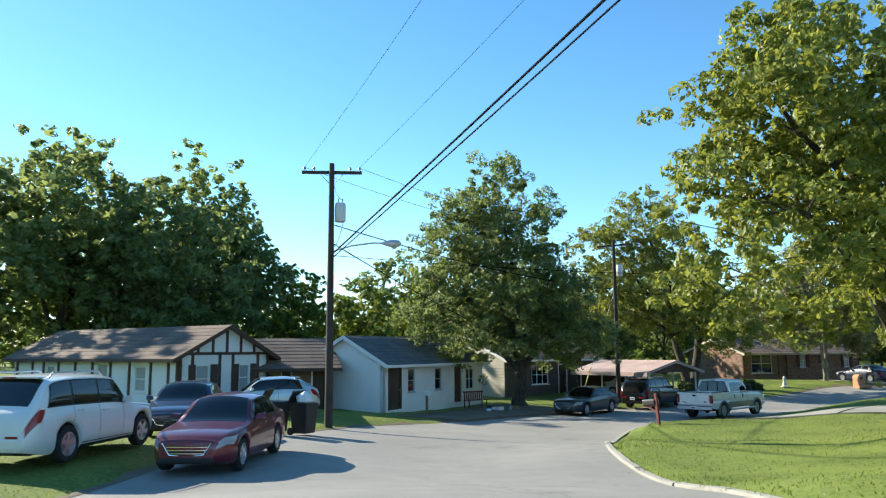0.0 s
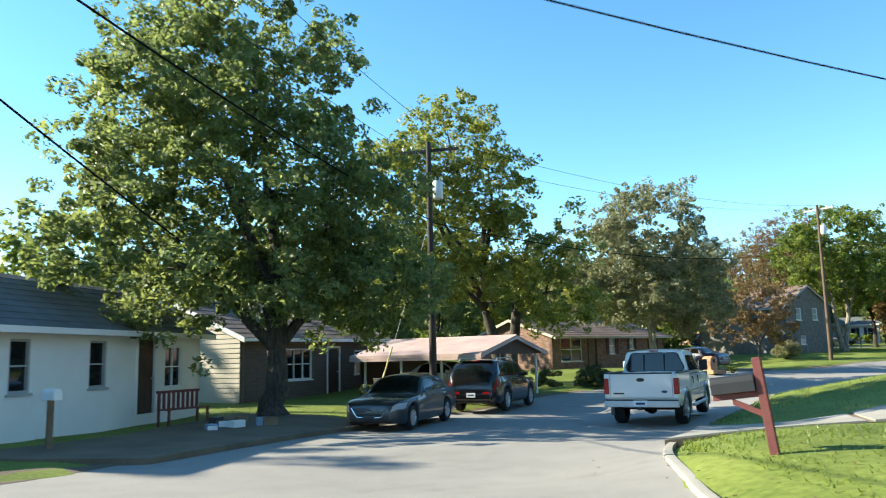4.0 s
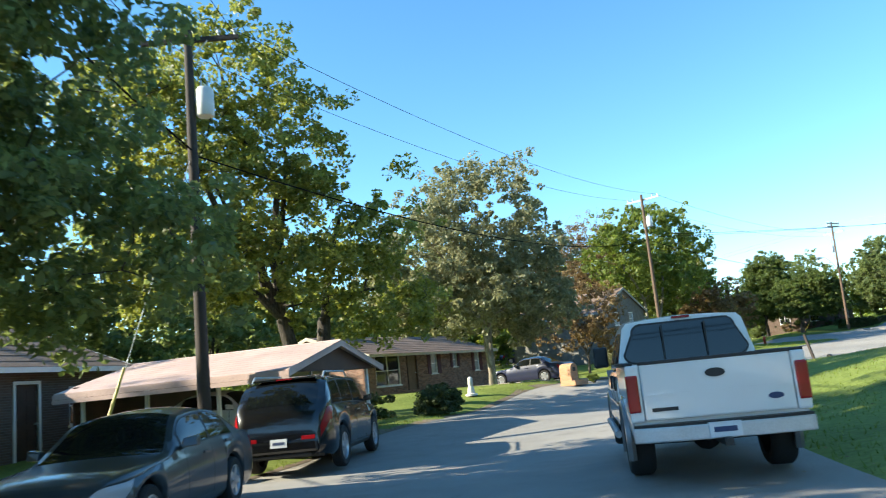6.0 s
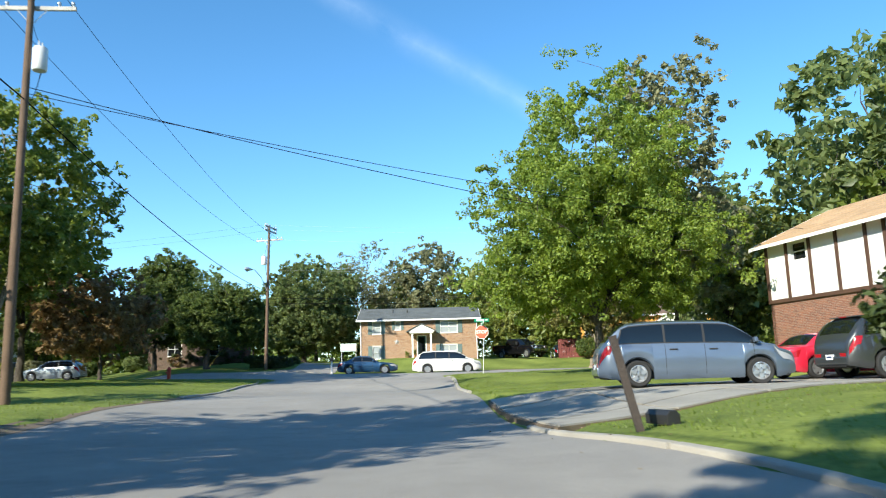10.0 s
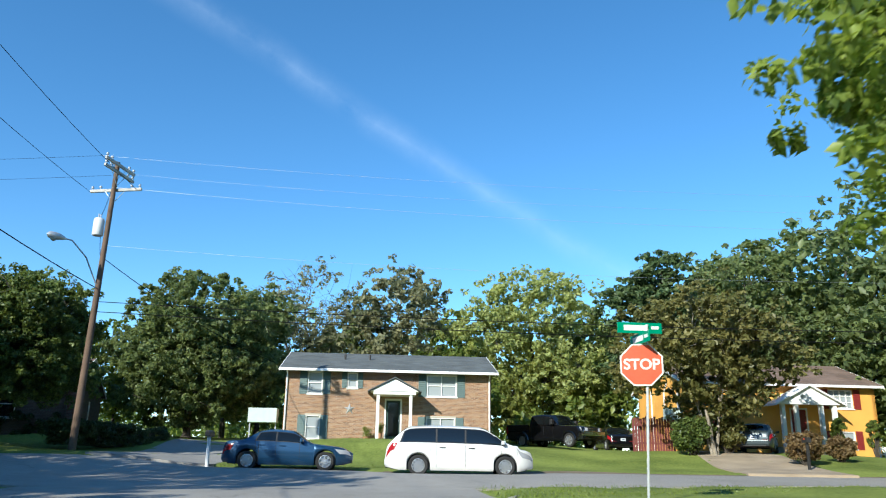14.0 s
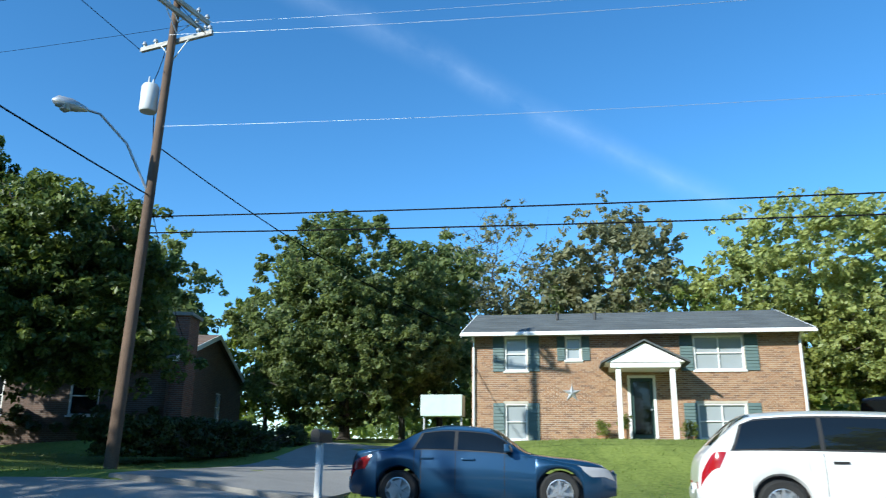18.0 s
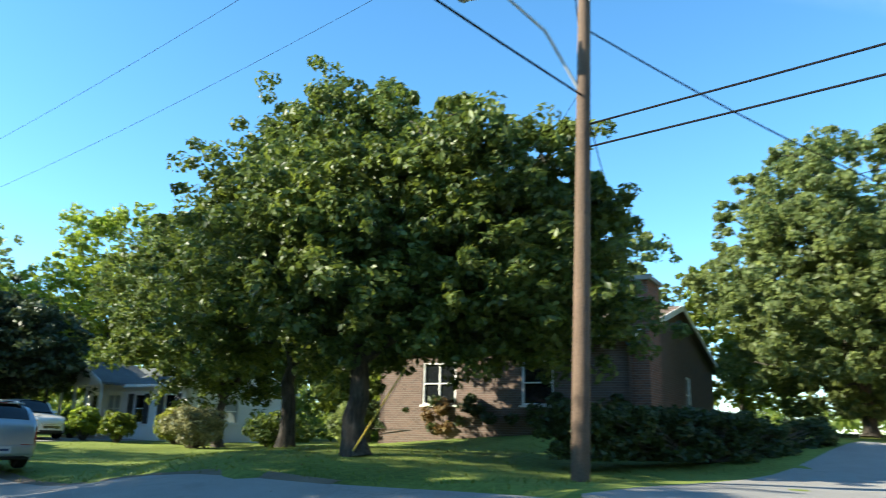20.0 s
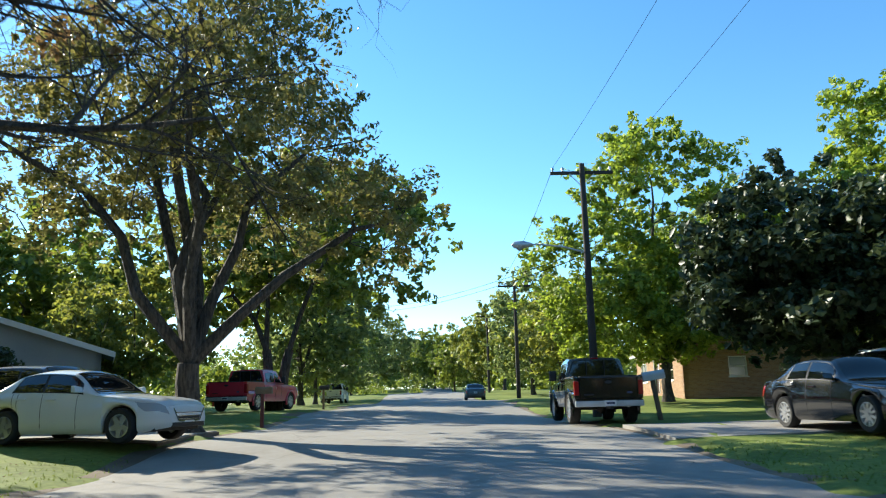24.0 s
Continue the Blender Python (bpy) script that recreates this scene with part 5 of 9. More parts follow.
def car(x, y, yaw, label, colour, L=4.6, W=1.8, H=1.47, wb=2.7, front=0.92, r=0.33, kind="sedan", hood=0.92, belt=0.95, nose=0.7, deck=1.02, glass_x=None,
        rails=False, spokes=5, rim="rim", lift=0.0, tilt=0.0, side_lean=0.0, name="car", category="car", group="parked cars", dz=0.0):
    """A parked car of one flowing shell: x forward, y to its left, its middle over (x, y)."""
    t = thing(name, pose(x, y, g(x, y) + 0.03 + dz, side_lean, tilt, yaw), label, category, group)
    h, w2 = L / 2, W / 2
    xf, xr = h - front, h - front - wb
    z0 = 0.19 + lift
    xa, xb, xc, xd = glass_x
    tall = kind != "sedan"
    tail = [(-h, deck - 0.42), (-h + 0.025, deck - 0.2), (-h + 0.07, deck - 0.05), (xd - 0.02, deck + 0.05)] if tall else [(-h, deck - 0.34), (-h + 0.03, deck - 0.17), (-h + 0.1, deck - 0.04), (-h + 0.28, deck), (xd - 0.03, deck + 0.02)]
    top = flow(tail + [(xc, H - 0.05), (xc * 0.62 + xb * 0.38, H), (xb, H - 0.045), (xa, hood + 0.03), (xa + 0.22, hood), (h - 0.5, hood - 0.07), (h - 0.22, hood - 0.14), (h - 0.07, hood - 0.23), (h - 0.02, nose + 0.0), (h, nose - 0.06)])
    waist = flow([(-h, deck - 0.46), (-h + 0.12, deck - 0.18), (xd + 0.1, belt + 0.03), (xa - 0.5, belt - 0.02), (xa + 0.1, hood - 0.05), (h - 0.5, hood - 0.17), (h - 0.12, nose + 0.02), (h, nose - 0.12)])
    roof_w = w2 * (0.80 if kind in ("van", "suv") else 0.76 if kind == "hatch" else 0.72)
    arch = r * 1.16

    def half_width(q):
        a, b = max(0.0, (q - (h - 0.85)) / 0.85), max(0.0, (-q - (h - 0.55)) / 0.55)
        return w2 * (1 - 0.38 * a ** 2.6 - 0.22 * b ** 2.8)

    def sill(q):
        z = z0 + 0.1 * max(0.0, (abs(q) - (h - 0.5)) / 0.5)
        for c in (xf, xr):
            if abs(q - c) < arch:
                z = max(z, r + math.sqrt(arch ** 2 - (q - c) ** 2))
        return z

    def lines(q):
        zt = top(q)
        zw = min(waist(q), zt - 0.03)
        f = min(1.0, max(0.0, (zt - zw - 0.05) / (H - belt - 0.05)))
        hw = half_width(q)
        return zt, zw, min(sill(q), zw - 0.07), hw, hw * 0.91 + (roof_w - hw * 0.91) * f, zt - 0.025 - 0.065 * f

    prof = ((0.0, 0.9), (0.1, 0.965), (0.3, 0.992), (0.5, 1.0), (0.68, 0.996), (0.76, 0.982), (0.9, 0.968), (1.0, 0.94))

    def side(q, v, sg=1):
        zt, zw, zs, hw, ry, zr = lines(q)
        return Vector((q, sg * hw * float(np.interp(v, *zip(*prof))), zs + (zw - zs) * v))

    def pane(q, v, sg=1):
        zt, zw, zs, hw, ry, zr = lines(q)
        return Vector((q, sg * (hw * 0.94 + (ry - hw * 0.94) * v + 0.02 * math.sin(math.pi * v)), zw + (zr - zw) * v))

    def lid(q, v, sg=1):
        zt, zw, zs, hw, ry, zr = lines(q)
        return Vector((q, ry * v, zt - (zt - zr) * abs(v) ** 2.4))
    st = sorted({round(v, 3) for v in list(np.linspace(-h, h, 56)) + list(h - 0.6 * np.linspace(0, 1, 12) ** 2) + list(-h + 0.4 * np.linspace(0, 1, 10) ** 2) + [c + arch * math.cos(a) for c in (xf, xr) for a in np.linspace(0, math.pi, 15)] + [c + s * (arch + 0.004) for c in (xf, xr) for s in (-1, 1)] + list(np.linspace(xb, xa, 9)) + list(np.linspace(xd - 0.03, xc, 9))})
    rows = []
    for q in st:
        half = [side(q, v) for v, _ in prof] + [pane(q, v) for v in (0.25, 0.5, 0.75, 1.0)] + [lid(q, v) for v in (0.85, 0.65, 0.35)]
        rows.append([tuple(p) for p in half] + [tuple(lid(q, 0))] + [(p[0], -p[1], p[2]) for p in half[::-1]])
    m = len(rows[0])
    shell = Shape().add([p for row in rows for p in row], [(i * m + k, (i + 1) * m + k, (i + 1) * m + k + 1, i * m + k + 1) for i in range(len(rows) - 1) for k in range(m - 1)] + [tuple(range(m)), tuple(range((len(rows) - 1) * m, len(rows) * m))[::-1]])
    body = part("body", shell, colour, t, smooth=True)
    part("underbody", Shape().box(-h + 0.2, h - 0.25, -w2 * 0.8, w2 * 0.8, z0 + 0.02, min(hood, belt) - 0.32), "black_plastic", t)

    def patch(nm, fn, lo, hi, v0, v1, sg, off, material, parent=t, n=8, k=5):
        """A thin panel that follows the shell: lo, hi are its (rear, front) ends along the lower and upper edge."""
        pts = []
        for j in range(k + 1):
            v = v0 + (v1 - v0) * j / k
            for i in range(n + 1):
                q = (lo[0] + (hi[0] - lo[0]) * j / k) * (1 - i / n) + (lo[1] + (hi[1] - lo[1]) * j / k) * i / n
                p, a, b = fn(q, v, sg), fn(q + 0.004, v, sg) - fn(q - 0.004, v, sg), fn(q, v + 0.01, sg) - fn(q, v - 0.01, sg)
                nn = a.cross(b)
                nn = nn.normalized() if nn.length > 1e-12 else Vector((0, 0, 1))
                if nn.dot(p - Vector((p.x * 0.85, 0, 0.45))) < 0:
                    nn = -nn
                pts.append((p + nn * off, p - nn * 0.015))
        w = n + 1
        rim_ = list(range(w)) + [j * w + n for j in range(1, k + 1)] + [k * w + i for i in range(n - 1, -1, -1)] + [j * w for j in range(k - 1, 0, -1)]
        base = len(pts)
        s = Shape().add([p for p, _ in pts] + [pts[i][1] for i in rim_], [(j * w + i, j * w + i + 1, (j + 1) * w + i + 1, (j + 1) * w + i) for j in range(k) for i in range(n)] + [(rim_[i], rim_[(i + 1) % len(rim_)], base + (i + 1) % len(rim_), base + i) for i in range(len(rim_))])
        return part(nm, s, material, parent, smooth=True)
    # side windows in black frames
    ends = {"van": [xa - 0.38, xb - 0.5, xb - 0.5 - (xb - xc) * 0.42, xd + 0.36], "suv": [xa - 0.33, (xa + xd) / 2 + 0.38, (xa + xd) / 2 - 0.55, xd + 0.34], "hatch": [xa - 0.38, (xb + xc) / 2 + 0.05, xc - 0.18]}
    cuts = ends.get(kind, [xa - 0.4, (xb + xc) / 2 + 0.02, xd + 0.5])
    for sg in (1, -1):
        patch("window_frame", pane, (cuts[-1] - 0.06, cuts[0] + 0.1), (cuts[-1] + 0.1, cuts[0] + 0.02), 0.05, 0.95, sg, 0.003, "black_plastic", n=16)
        for i in range(len(cuts) - 1):
            b, f = cuts[i + 1] + (0.03 if i < len(cuts) - 2 else 0), cuts[i] - (0.03 if i else 0)
            last, first = i == len(cuts) - 2, i == 0
            patch("side_window", pane, (b, f + (0.04 if first else 0)), (b + (0.14 if last else 0), f - (0.02 if first else 0)), 0.1, 0.9, sg, 0.006, "car_glass")
    for nm, x0, x1, w0, w1 in (("windscreen", xa + 0.03, xb + 0.02, 0.9, 0.86), ("rear_window", xd + (0.02 if tall else 0.06), xc - 0.03, 0.8, 0.84)):
        def across(q, v, sg, x0=x0, x1=x1):
            return lid(x0 + (x1 - x0) * v, q)
        patch(nm, across, (-w0, w0), (-w1, w1), 0.04, 0.97, 1, 0.006, "car_glass", n=10, k=8)
    if kind in ("hatch", "suv"):
        part("roof_spoiler", Shape().box(xc - 0.16, xc + 0.06, -roof_w * 0.8, roof_w * 0.8, H - 0.075, H - 0.035), colour, t, bevel=0.015)
        part("brake_lamp", Shape().box(xc - 0.168, xc - 0.15, -0.15, 0.15, H - 0.068, H - 0.045), "tail_lamp", t)
    for i, (q, sg) in enumerate(((xf, 1), (xf, -1), (xr, 1), (xr, -1))):
        wheel(t, q, sg * (w2 - 0.12), r, 0.22, spokes, rim, i)
    for sg in (1, -1):
        patch("headlight", side, (h - 0.4, h - 0.03), (h - 0.62, h - 0.1), 0.7, 0.99, sg, 0.008, "head_lamp")
        if tall:
            patch("taillight", side, (-h + 0.03, -h + 0.3), (-h + 0.06, -h + 0.42), 0.72, 1.0, sg, 0.008, "tail_lamp")
        else:
            patch("taillight", side, (-h + 0.02, -h + 0.3), (-h + 0.05, -h + 0.42), 0.66, 0.95, sg, 0.008, "tail_lamp")
        cw = half_width(-h) * 0.9
        zl = deck - 0.46 + (0.02 if tall else 0.0)
        part("reversing_lamp", Shape().box(-h - 0.008, -h + 0.04, min(sg * cw * 0.62, sg * cw), max(sg * cw * 0.62, sg * cw), zl - 0.12, zl), "tail_lamp", t, bevel=0.006)
        mx, mz = xa - 0.36, waist(xa - 0.36) + 0.03
        my = abs(pane(mx, 0.1).y)
        part("mirror", Shape().add([(mx - 0.06, sg * (my + 0.04), mz), (mx + 0.1, sg * (my + 0.04), mz + 0.01), (mx + 0.06, sg * (my + 0.22), mz + 0.02), (mx - 0.05, sg * (my + 0.23), mz + 0.02), (mx - 0.06, sg * (my + 0.04), mz + 0.12), (mx + 0.06, sg * (my + 0.04), mz + 0.12), (mx + 0.03, sg * (my + 0.21), mz + 0.14), (mx - 0.05, sg * (my + 0.22), mz + 0.15)],
                                  [(0, 1, 2, 3), (4, 7, 6, 5), (0, 4, 5, 1), (1, 5, 6, 2), (2, 6, 7, 3), (3, 7, 4, 0)]).tube([(mx, sg * (my - 0.03), mz + 0.02), (mx, sg * (my + 0.06), mz + 0.04)], 0.025, 6), colour, t, bevel=0.02)
        for q in [cuts[0] - 0.02] + cuts[1:3 if kind != "hatch" else 2] + ([cuts[-1] + 0.12] if not tall else []):
            patch("door_seam", side, (q - 0.006, q + 0.006), (q - 0.006, q + 0.006), 0.12, 1.0, sg, 0.0015, "black_plastic", n=1, k=8)
        for q in [c + 0.22 for c in cuts[1:3]]:
            p = side(q, 0.86, sg)
            part("door_handle", Shape().box(q - 0.11, q + 0.11, p.y - 0.02 if sg > 0 else p.y - 0.03, p.y + 0.03 if sg > 0 else p.y + 0.02, p.z - 0.02, p.z + 0.015), "black_plastic" if kind == "van" else colour, t, bevel=0.01)
        patch("sill_trim", side, (xr + arch + 0.02, xf - arch - 0.02), (xr + arch + 0.02, xf - arch - 0.02), 0.0, 0.14, sg, 0.004, "black_plastic" if kind == "suv" else colour, n=6, k=2)
        if rails:
            part("roof_rail", Shape().tube([(xc + 0.02, sg * roof_w * 0.9, H - 0.08), (xc + 0.16, sg * roof_w * 0.9, H + 0.03), (xb - 0.35, sg * roof_w * 0.9, H + 0.03), (xb - 0.2, sg * roof_w * 0.9, H - 0.08)], 0.02, 6), "grey_metal", t, smooth=True)
    # nose: grille with chrome bars and frame, lower intake, plate; tail: bumper, plate
    fw = half_width(h)
    gp = part("grille", Shape().add([(h + 0.008, -fw * 0.6, nose - 0.3), (h + 0.008, fw * 0.6, nose - 0.3), (h - 0.012, fw * 0.86, nose - 0.08), (h - 0.012, -fw * 0.86, nose - 0.08), (h - 0.2, -fw * 0.6, nose - 0.3), (h - 0.2, fw * 0.6, nose - 0.3), (h - 0.2, fw * 0.86, nose - 0.08), (h - 0.2, -fw * 0.86, nose - 0.08)],
                                   [(0, 1, 2, 3), (7, 6, 5, 4), (0, 4, 5, 1), (1, 5, 6, 2), (2, 6, 7, 3), (3, 7, 4, 0)]), "black_plastic", t, bevel=0.01)
    for k in range(4):
        u = (k + 0.3) / 3.6
        xx, ww = h + 0.012 - 0.018 * u, fw * (0.6 + 0.26 * u)
        part("grille_bar", Shape().box(xx - 0.02, xx + 0.004, -ww, ww, nose - 0.3 + 0.22 * u, nose - 0.283 + 0.22 * u), "chrome", gp)
    for sg in (1, -1):
        part("grille_frame", Shape().tube([(h + 0.012, sg * fw * 0.3, nose - 0.315), (h + 0.012, sg * fw * 0.62, nose - 0.3), (h - 0.0, sg * fw * 0.9, nose - 0.07)], 0.014, 6), "chrome", gp, smooth=True)
    part("air_intake", Shape().box(h - 0.12, h + 0.004, -fw * 0.95, fw * 0.95, z0 + 0.09, z0 + 0.18), "black_plastic", t, bevel=0.015)
    rw_ = half_width(-h)
    part("rear_bumper", Shape().box(-h - 0.035, -h + 0.2, -rw_ * 0.97, rw_ * 0.97, z0 + 0.13, z0 + 0.36), colour, t, bevel=0.05)
    part("bumper_valance", Shape().box(-h + 0.0, -h + 0.2, -rw_ * 0.8, rw_ * 0.8, z0 + 0.06, z0 + 0.14), "black_plastic", t, bevel=0.02)
    zp = z0 + 0.39 if not tall or kind == "hatch" else deck - 0.62
    zp = z0 + 0.17 if kind == "hatch" else zp
    pl = part("number_plate", Shape().box(-h - 0.045, -h + 0.02, -0.155, 0.155, zp, zp + 0.15), "plate", t)
    part("plate_bars", Shape().box(-h - 0.049, -h - 0.03, -0.11, 0.11, zp + 0.05, zp + 0.1), "bar_ink", pl)
    part("tail_badge", Shape().box(-h - 0.012, -h + 0.02, -0.06, 0.06, deck - 0.56 if tall else deck - 0.46, deck - 0.52 if tall else deck - 0.42), "chrome", body)
    return t


P = {
    "red": paint("dark_red_metallic", (0.135, 0.011, 0.025), 0.4), "white": paint("white_car_paint", (0.7, 0.7, 0.68)), "navy": paint("navy_car_paint", (0.007, 0.012, 0.042), 0.05),
    "blue": paint("blue_car_paint", (0.012, 0.052, 0.115), 0.45), "gunmetal": paint("gunmetal_car_paint", (0.055, 0.06, 0.065), 0.5), "black": paint("black_car_paint", (0.004, 0.004, 0.005), 0.0, 0.22),
    "steel": paint("steel_blue_car_paint", (0.13, 0.17, 0.23), 0.5), "silver": paint("silver_car_paint", (0.42, 0.47, 0.5), 0.6), "bright_red": paint("bright_red_car_paint", (0.55, 0.018, 0.045)),
    "teal": paint("dark_teal_car_paint", (0.03, 0.045, 0.05), 0.3), "truck_grey": paint("grey_truck_cladding", (0.16, 0.165, 0.17), 0.2),
}
SEDAN = dict(glass_x=(0.85, 0.12, -0.95, -1.6))
car(13.0, 52.5, -53, "white sedan parked under the carport", P["white"], **SEDAN)
# cars by the half-timbered house
car(-5.0, 17.6, -92.5, "dark red sedan parked at the street edge facing oncoming traffic", P["red"], L=4.63, W=1.76, H=1.49, wb=2.7, nose=0.72, **SEDAN)
car(-8.4, 17.1, 83, "white sport utility vehicle parked on the verge", P["white"], L=5.0, W=1.95, H=1.77, wb=2.9, kind="suv", hood=1.05, belt=1.08, deck=1.08, nose=0.72, r=0.37, glass_x=(1.05, 0.35, -1.75, -2.3), rails=True, lift=0.05)
car(-7.7, 23.0, -82, "navy blue sedan parked behind the red sedan", P["navy"], **SEDAN)
car(-7.4, 31.5, 200, "pale silver hatchback in the driveway", P["silver"], L=4.3, W=1.72, H=1.5, wb=2.6, kind="hatch", glass_x=(0.95, 0.2, -1.2, -1.9))
# cars by the carport
car(7.8, 42.7, 230, "grey sedan with chrome grille parked at the verge", P["gunmetal"], L=4.85, W=1.83, H=1.47, wb=2.78, nose=0.7, glass_x=(0.9, 0.15, -1.0, -1.75))
car(12.65, 47.0, 46.5, "black sport utility vehicle parked at the verge", P["black"], L=4.82, W=1.92, H=1.8, wb=2.79, kind="suv", hood=1.12, belt=1.15, deck=1.15, nose=0.78, r=0.39, glass_x=(0.95, 0.3, -1.75, -2.25), lift=0.1, rails=True)
pickup(13.85, 38.6, 43.3, "white crew cab pickup truck with a grey lower body", P["white"], L=5.5, W=1.79, H=1.82, wb=3.48, front=0.86, hood=1.19, belt=1.23, r=0.38, glass_x=(1.18, 0.66, -0.86, -0.92), two_tone=P["truck_grey"], lift=0.28, lamp_low=0.95, spokes=8)
car(34.8, 63.7, 110, "dark blue sedan in the sloping driveway", P["navy"], L=4.8, W=1.83, H=1.45, spokes=5, **SEDAN)
car(50.6, 46.4, -90, "steel grey minivan on the concrete drive", P["steel"], L=5.18, W=1.97, H=1.78, wb=3.15, front=1.0, kind="van", hood=1.05, belt=1.08, deck=1.1, nose=0.7, r=0.35, glass_x=(1.85, 0.7, -1.75, -2.42), name="minivan")
car(86.75, 56.2, -88, "white minivan parked along the far kerb", P["white"], L=5.15, W=2.01, H=1.74, wb=3.0, front=1.0, kind="van", hood=1.05, belt=1.06, deck=1.08, nose=0.7, r=0.35, glass_x=(1.85, 0.7, -1.7, -2.4), spokes=10, name="minivan", dz=-0.1)
car(86.9, 62.3, -84, "blue sedan parked along the far kerb", P["blue"], L=4.5, W=1.75, H=1.43, wb=2.7, spokes=7, dz=-0.1, **SEDAN)
car(82.5, 84.8, 97.9, "silver hatchback parked half on the grass", P["silver"], L=4.2, W=1.66, H=1.52, wb=2.55, front=0.81, kind="hatch", hood=0.96, belt=0.98, deck=1.0, nose=0.66, glass_x=(1.0, 0.22, -1.45, -1.93))
car(69.6, 95.6, -8, "white sedan parked in the driveway", P["white"], L=4.65, W=1.76, H=1.45, wb=2.68, **SEDAN)
# further cars
pickup(105.0, 50.5, 222, "black pickup truck beside the brick house", P["black"], L=5.8, W=2.0, H=1.9, wb=3.6, hood=1.25, belt=1.28, r=0.4, glass_x=(1.15, 0.55, -0.95, -1.02), lift=0.2, lamp_low=0.9, spokes=6)
car(109.0, 46.2, 5, "small black sedan by the red fence", P["black"], L=4.4, **SEDAN)
car(99.6, 40.6, -25, "dark grey-green sedan before the orange house", P["teal"], L=4.8, W=1.83, H=1.45, **SEDAN)
car(52.8, 39.6, -76, "dark grey sport utility vehicle on the drive", P["gunmetal"], L=5.0, W=1.95, H=1.85, wb=2.95, kind="suv", hood=1.15, belt=1.18, deck=1.18, nose=0.8, r=0.39, glass_x=(1.0, 0.35, -1.8, -2.35), lift=0.1)
car(55.2, 40.8, -70, "bright red sedan behind the bush", P["bright_red"], **SEDAN)
pickup(80.05, 104.4, 98, "black pickup truck with an open tailgate door", P["black"], L=5.0, W=1.85, H=1.85, wb=3.0, hood=1.2, belt=1.22, r=0.42, glass_x=(1.0, 0.45, -0.75, -0.82), lift=0.25, lamp_low=0.85, spokes=6)
car(84.9, 97.2, -76, "black sedan in a shaded driveway", P["black"], L=4.7, W=1.82, H=1.45, spokes=10, **SEDAN)
car(87.9, 101.0, -78, "white compact sport utility vehicle on the lawn drive", P["white"], L=4.4, W=1.75, H=1.68, wb=2.6, kind="suv", hood=1.05, belt=1.08, deck=1.08, nose=0.75, r=0.36, glass_x=(0.85, 0.25, -1.6, -2.05))
pickup(65.3, 115.2, 85, "red pickup truck with white stripes", P["bright_red"], L=5.4, W=1.95, H=1.85, wb=3.4, hood=1.2, belt=1.22, r=0.4, glass_x=(1.05, 0.5, -0.9, -0.97), lift=0.2, lamp_low=0.85, spokes=6)
car(66.2, 99.3, -10, "dark sport utility vehicle behind the white sedan", P["navy"], L=4.8, W=1.9, H=1.75, wb=2.8, kind="suv", hood=1.05, belt=1.08, deck=1.08, nose=0.75, r=0.37, glass_x=(0.95, 0.3, -1.75, -2.25))
car(66.0, 83.0, 160, "silver car parked beyond the corner lawn", P["silver"], **SEDAN)
car(72.0, 150, 98, "dark sedan parked up the cross street", P["gunmetal"], **SEDAN)
pickup(58.5, 152, 98, "white pickup truck parked up the cross street", P["white"], L=5.6, W=1.98, H=1.85, wb=3.5, hood=1.2, belt=1.22, r=0.4, glass_x=(1.05, 0.5, -0.9, -0.97), lift=0.2, lamp_low=0.85, spokes=6)

# ---------------------------------------------------------------- poles, wires, signs


def sag(a, b, drop, n=12):
    a, b = Vector(a), Vector(b)
    return [a.lerp(b, i / n) - Vector((0, 0, drop * 4 * (i / n) * (1 - i / n))) for i in range(n + 1)]


def insulator(parent, x, y, z):
    part("insulator", Shape().tube([(x, y, z), (x, y, z + 0.06), (x, y, z + 0.07), (x, y, z + 0.13), (x, y, z + 0.16)], [0.025, 0.025, 0.06, 0.055, 0.03], 8), "grey_metal", parent, smooth=True)


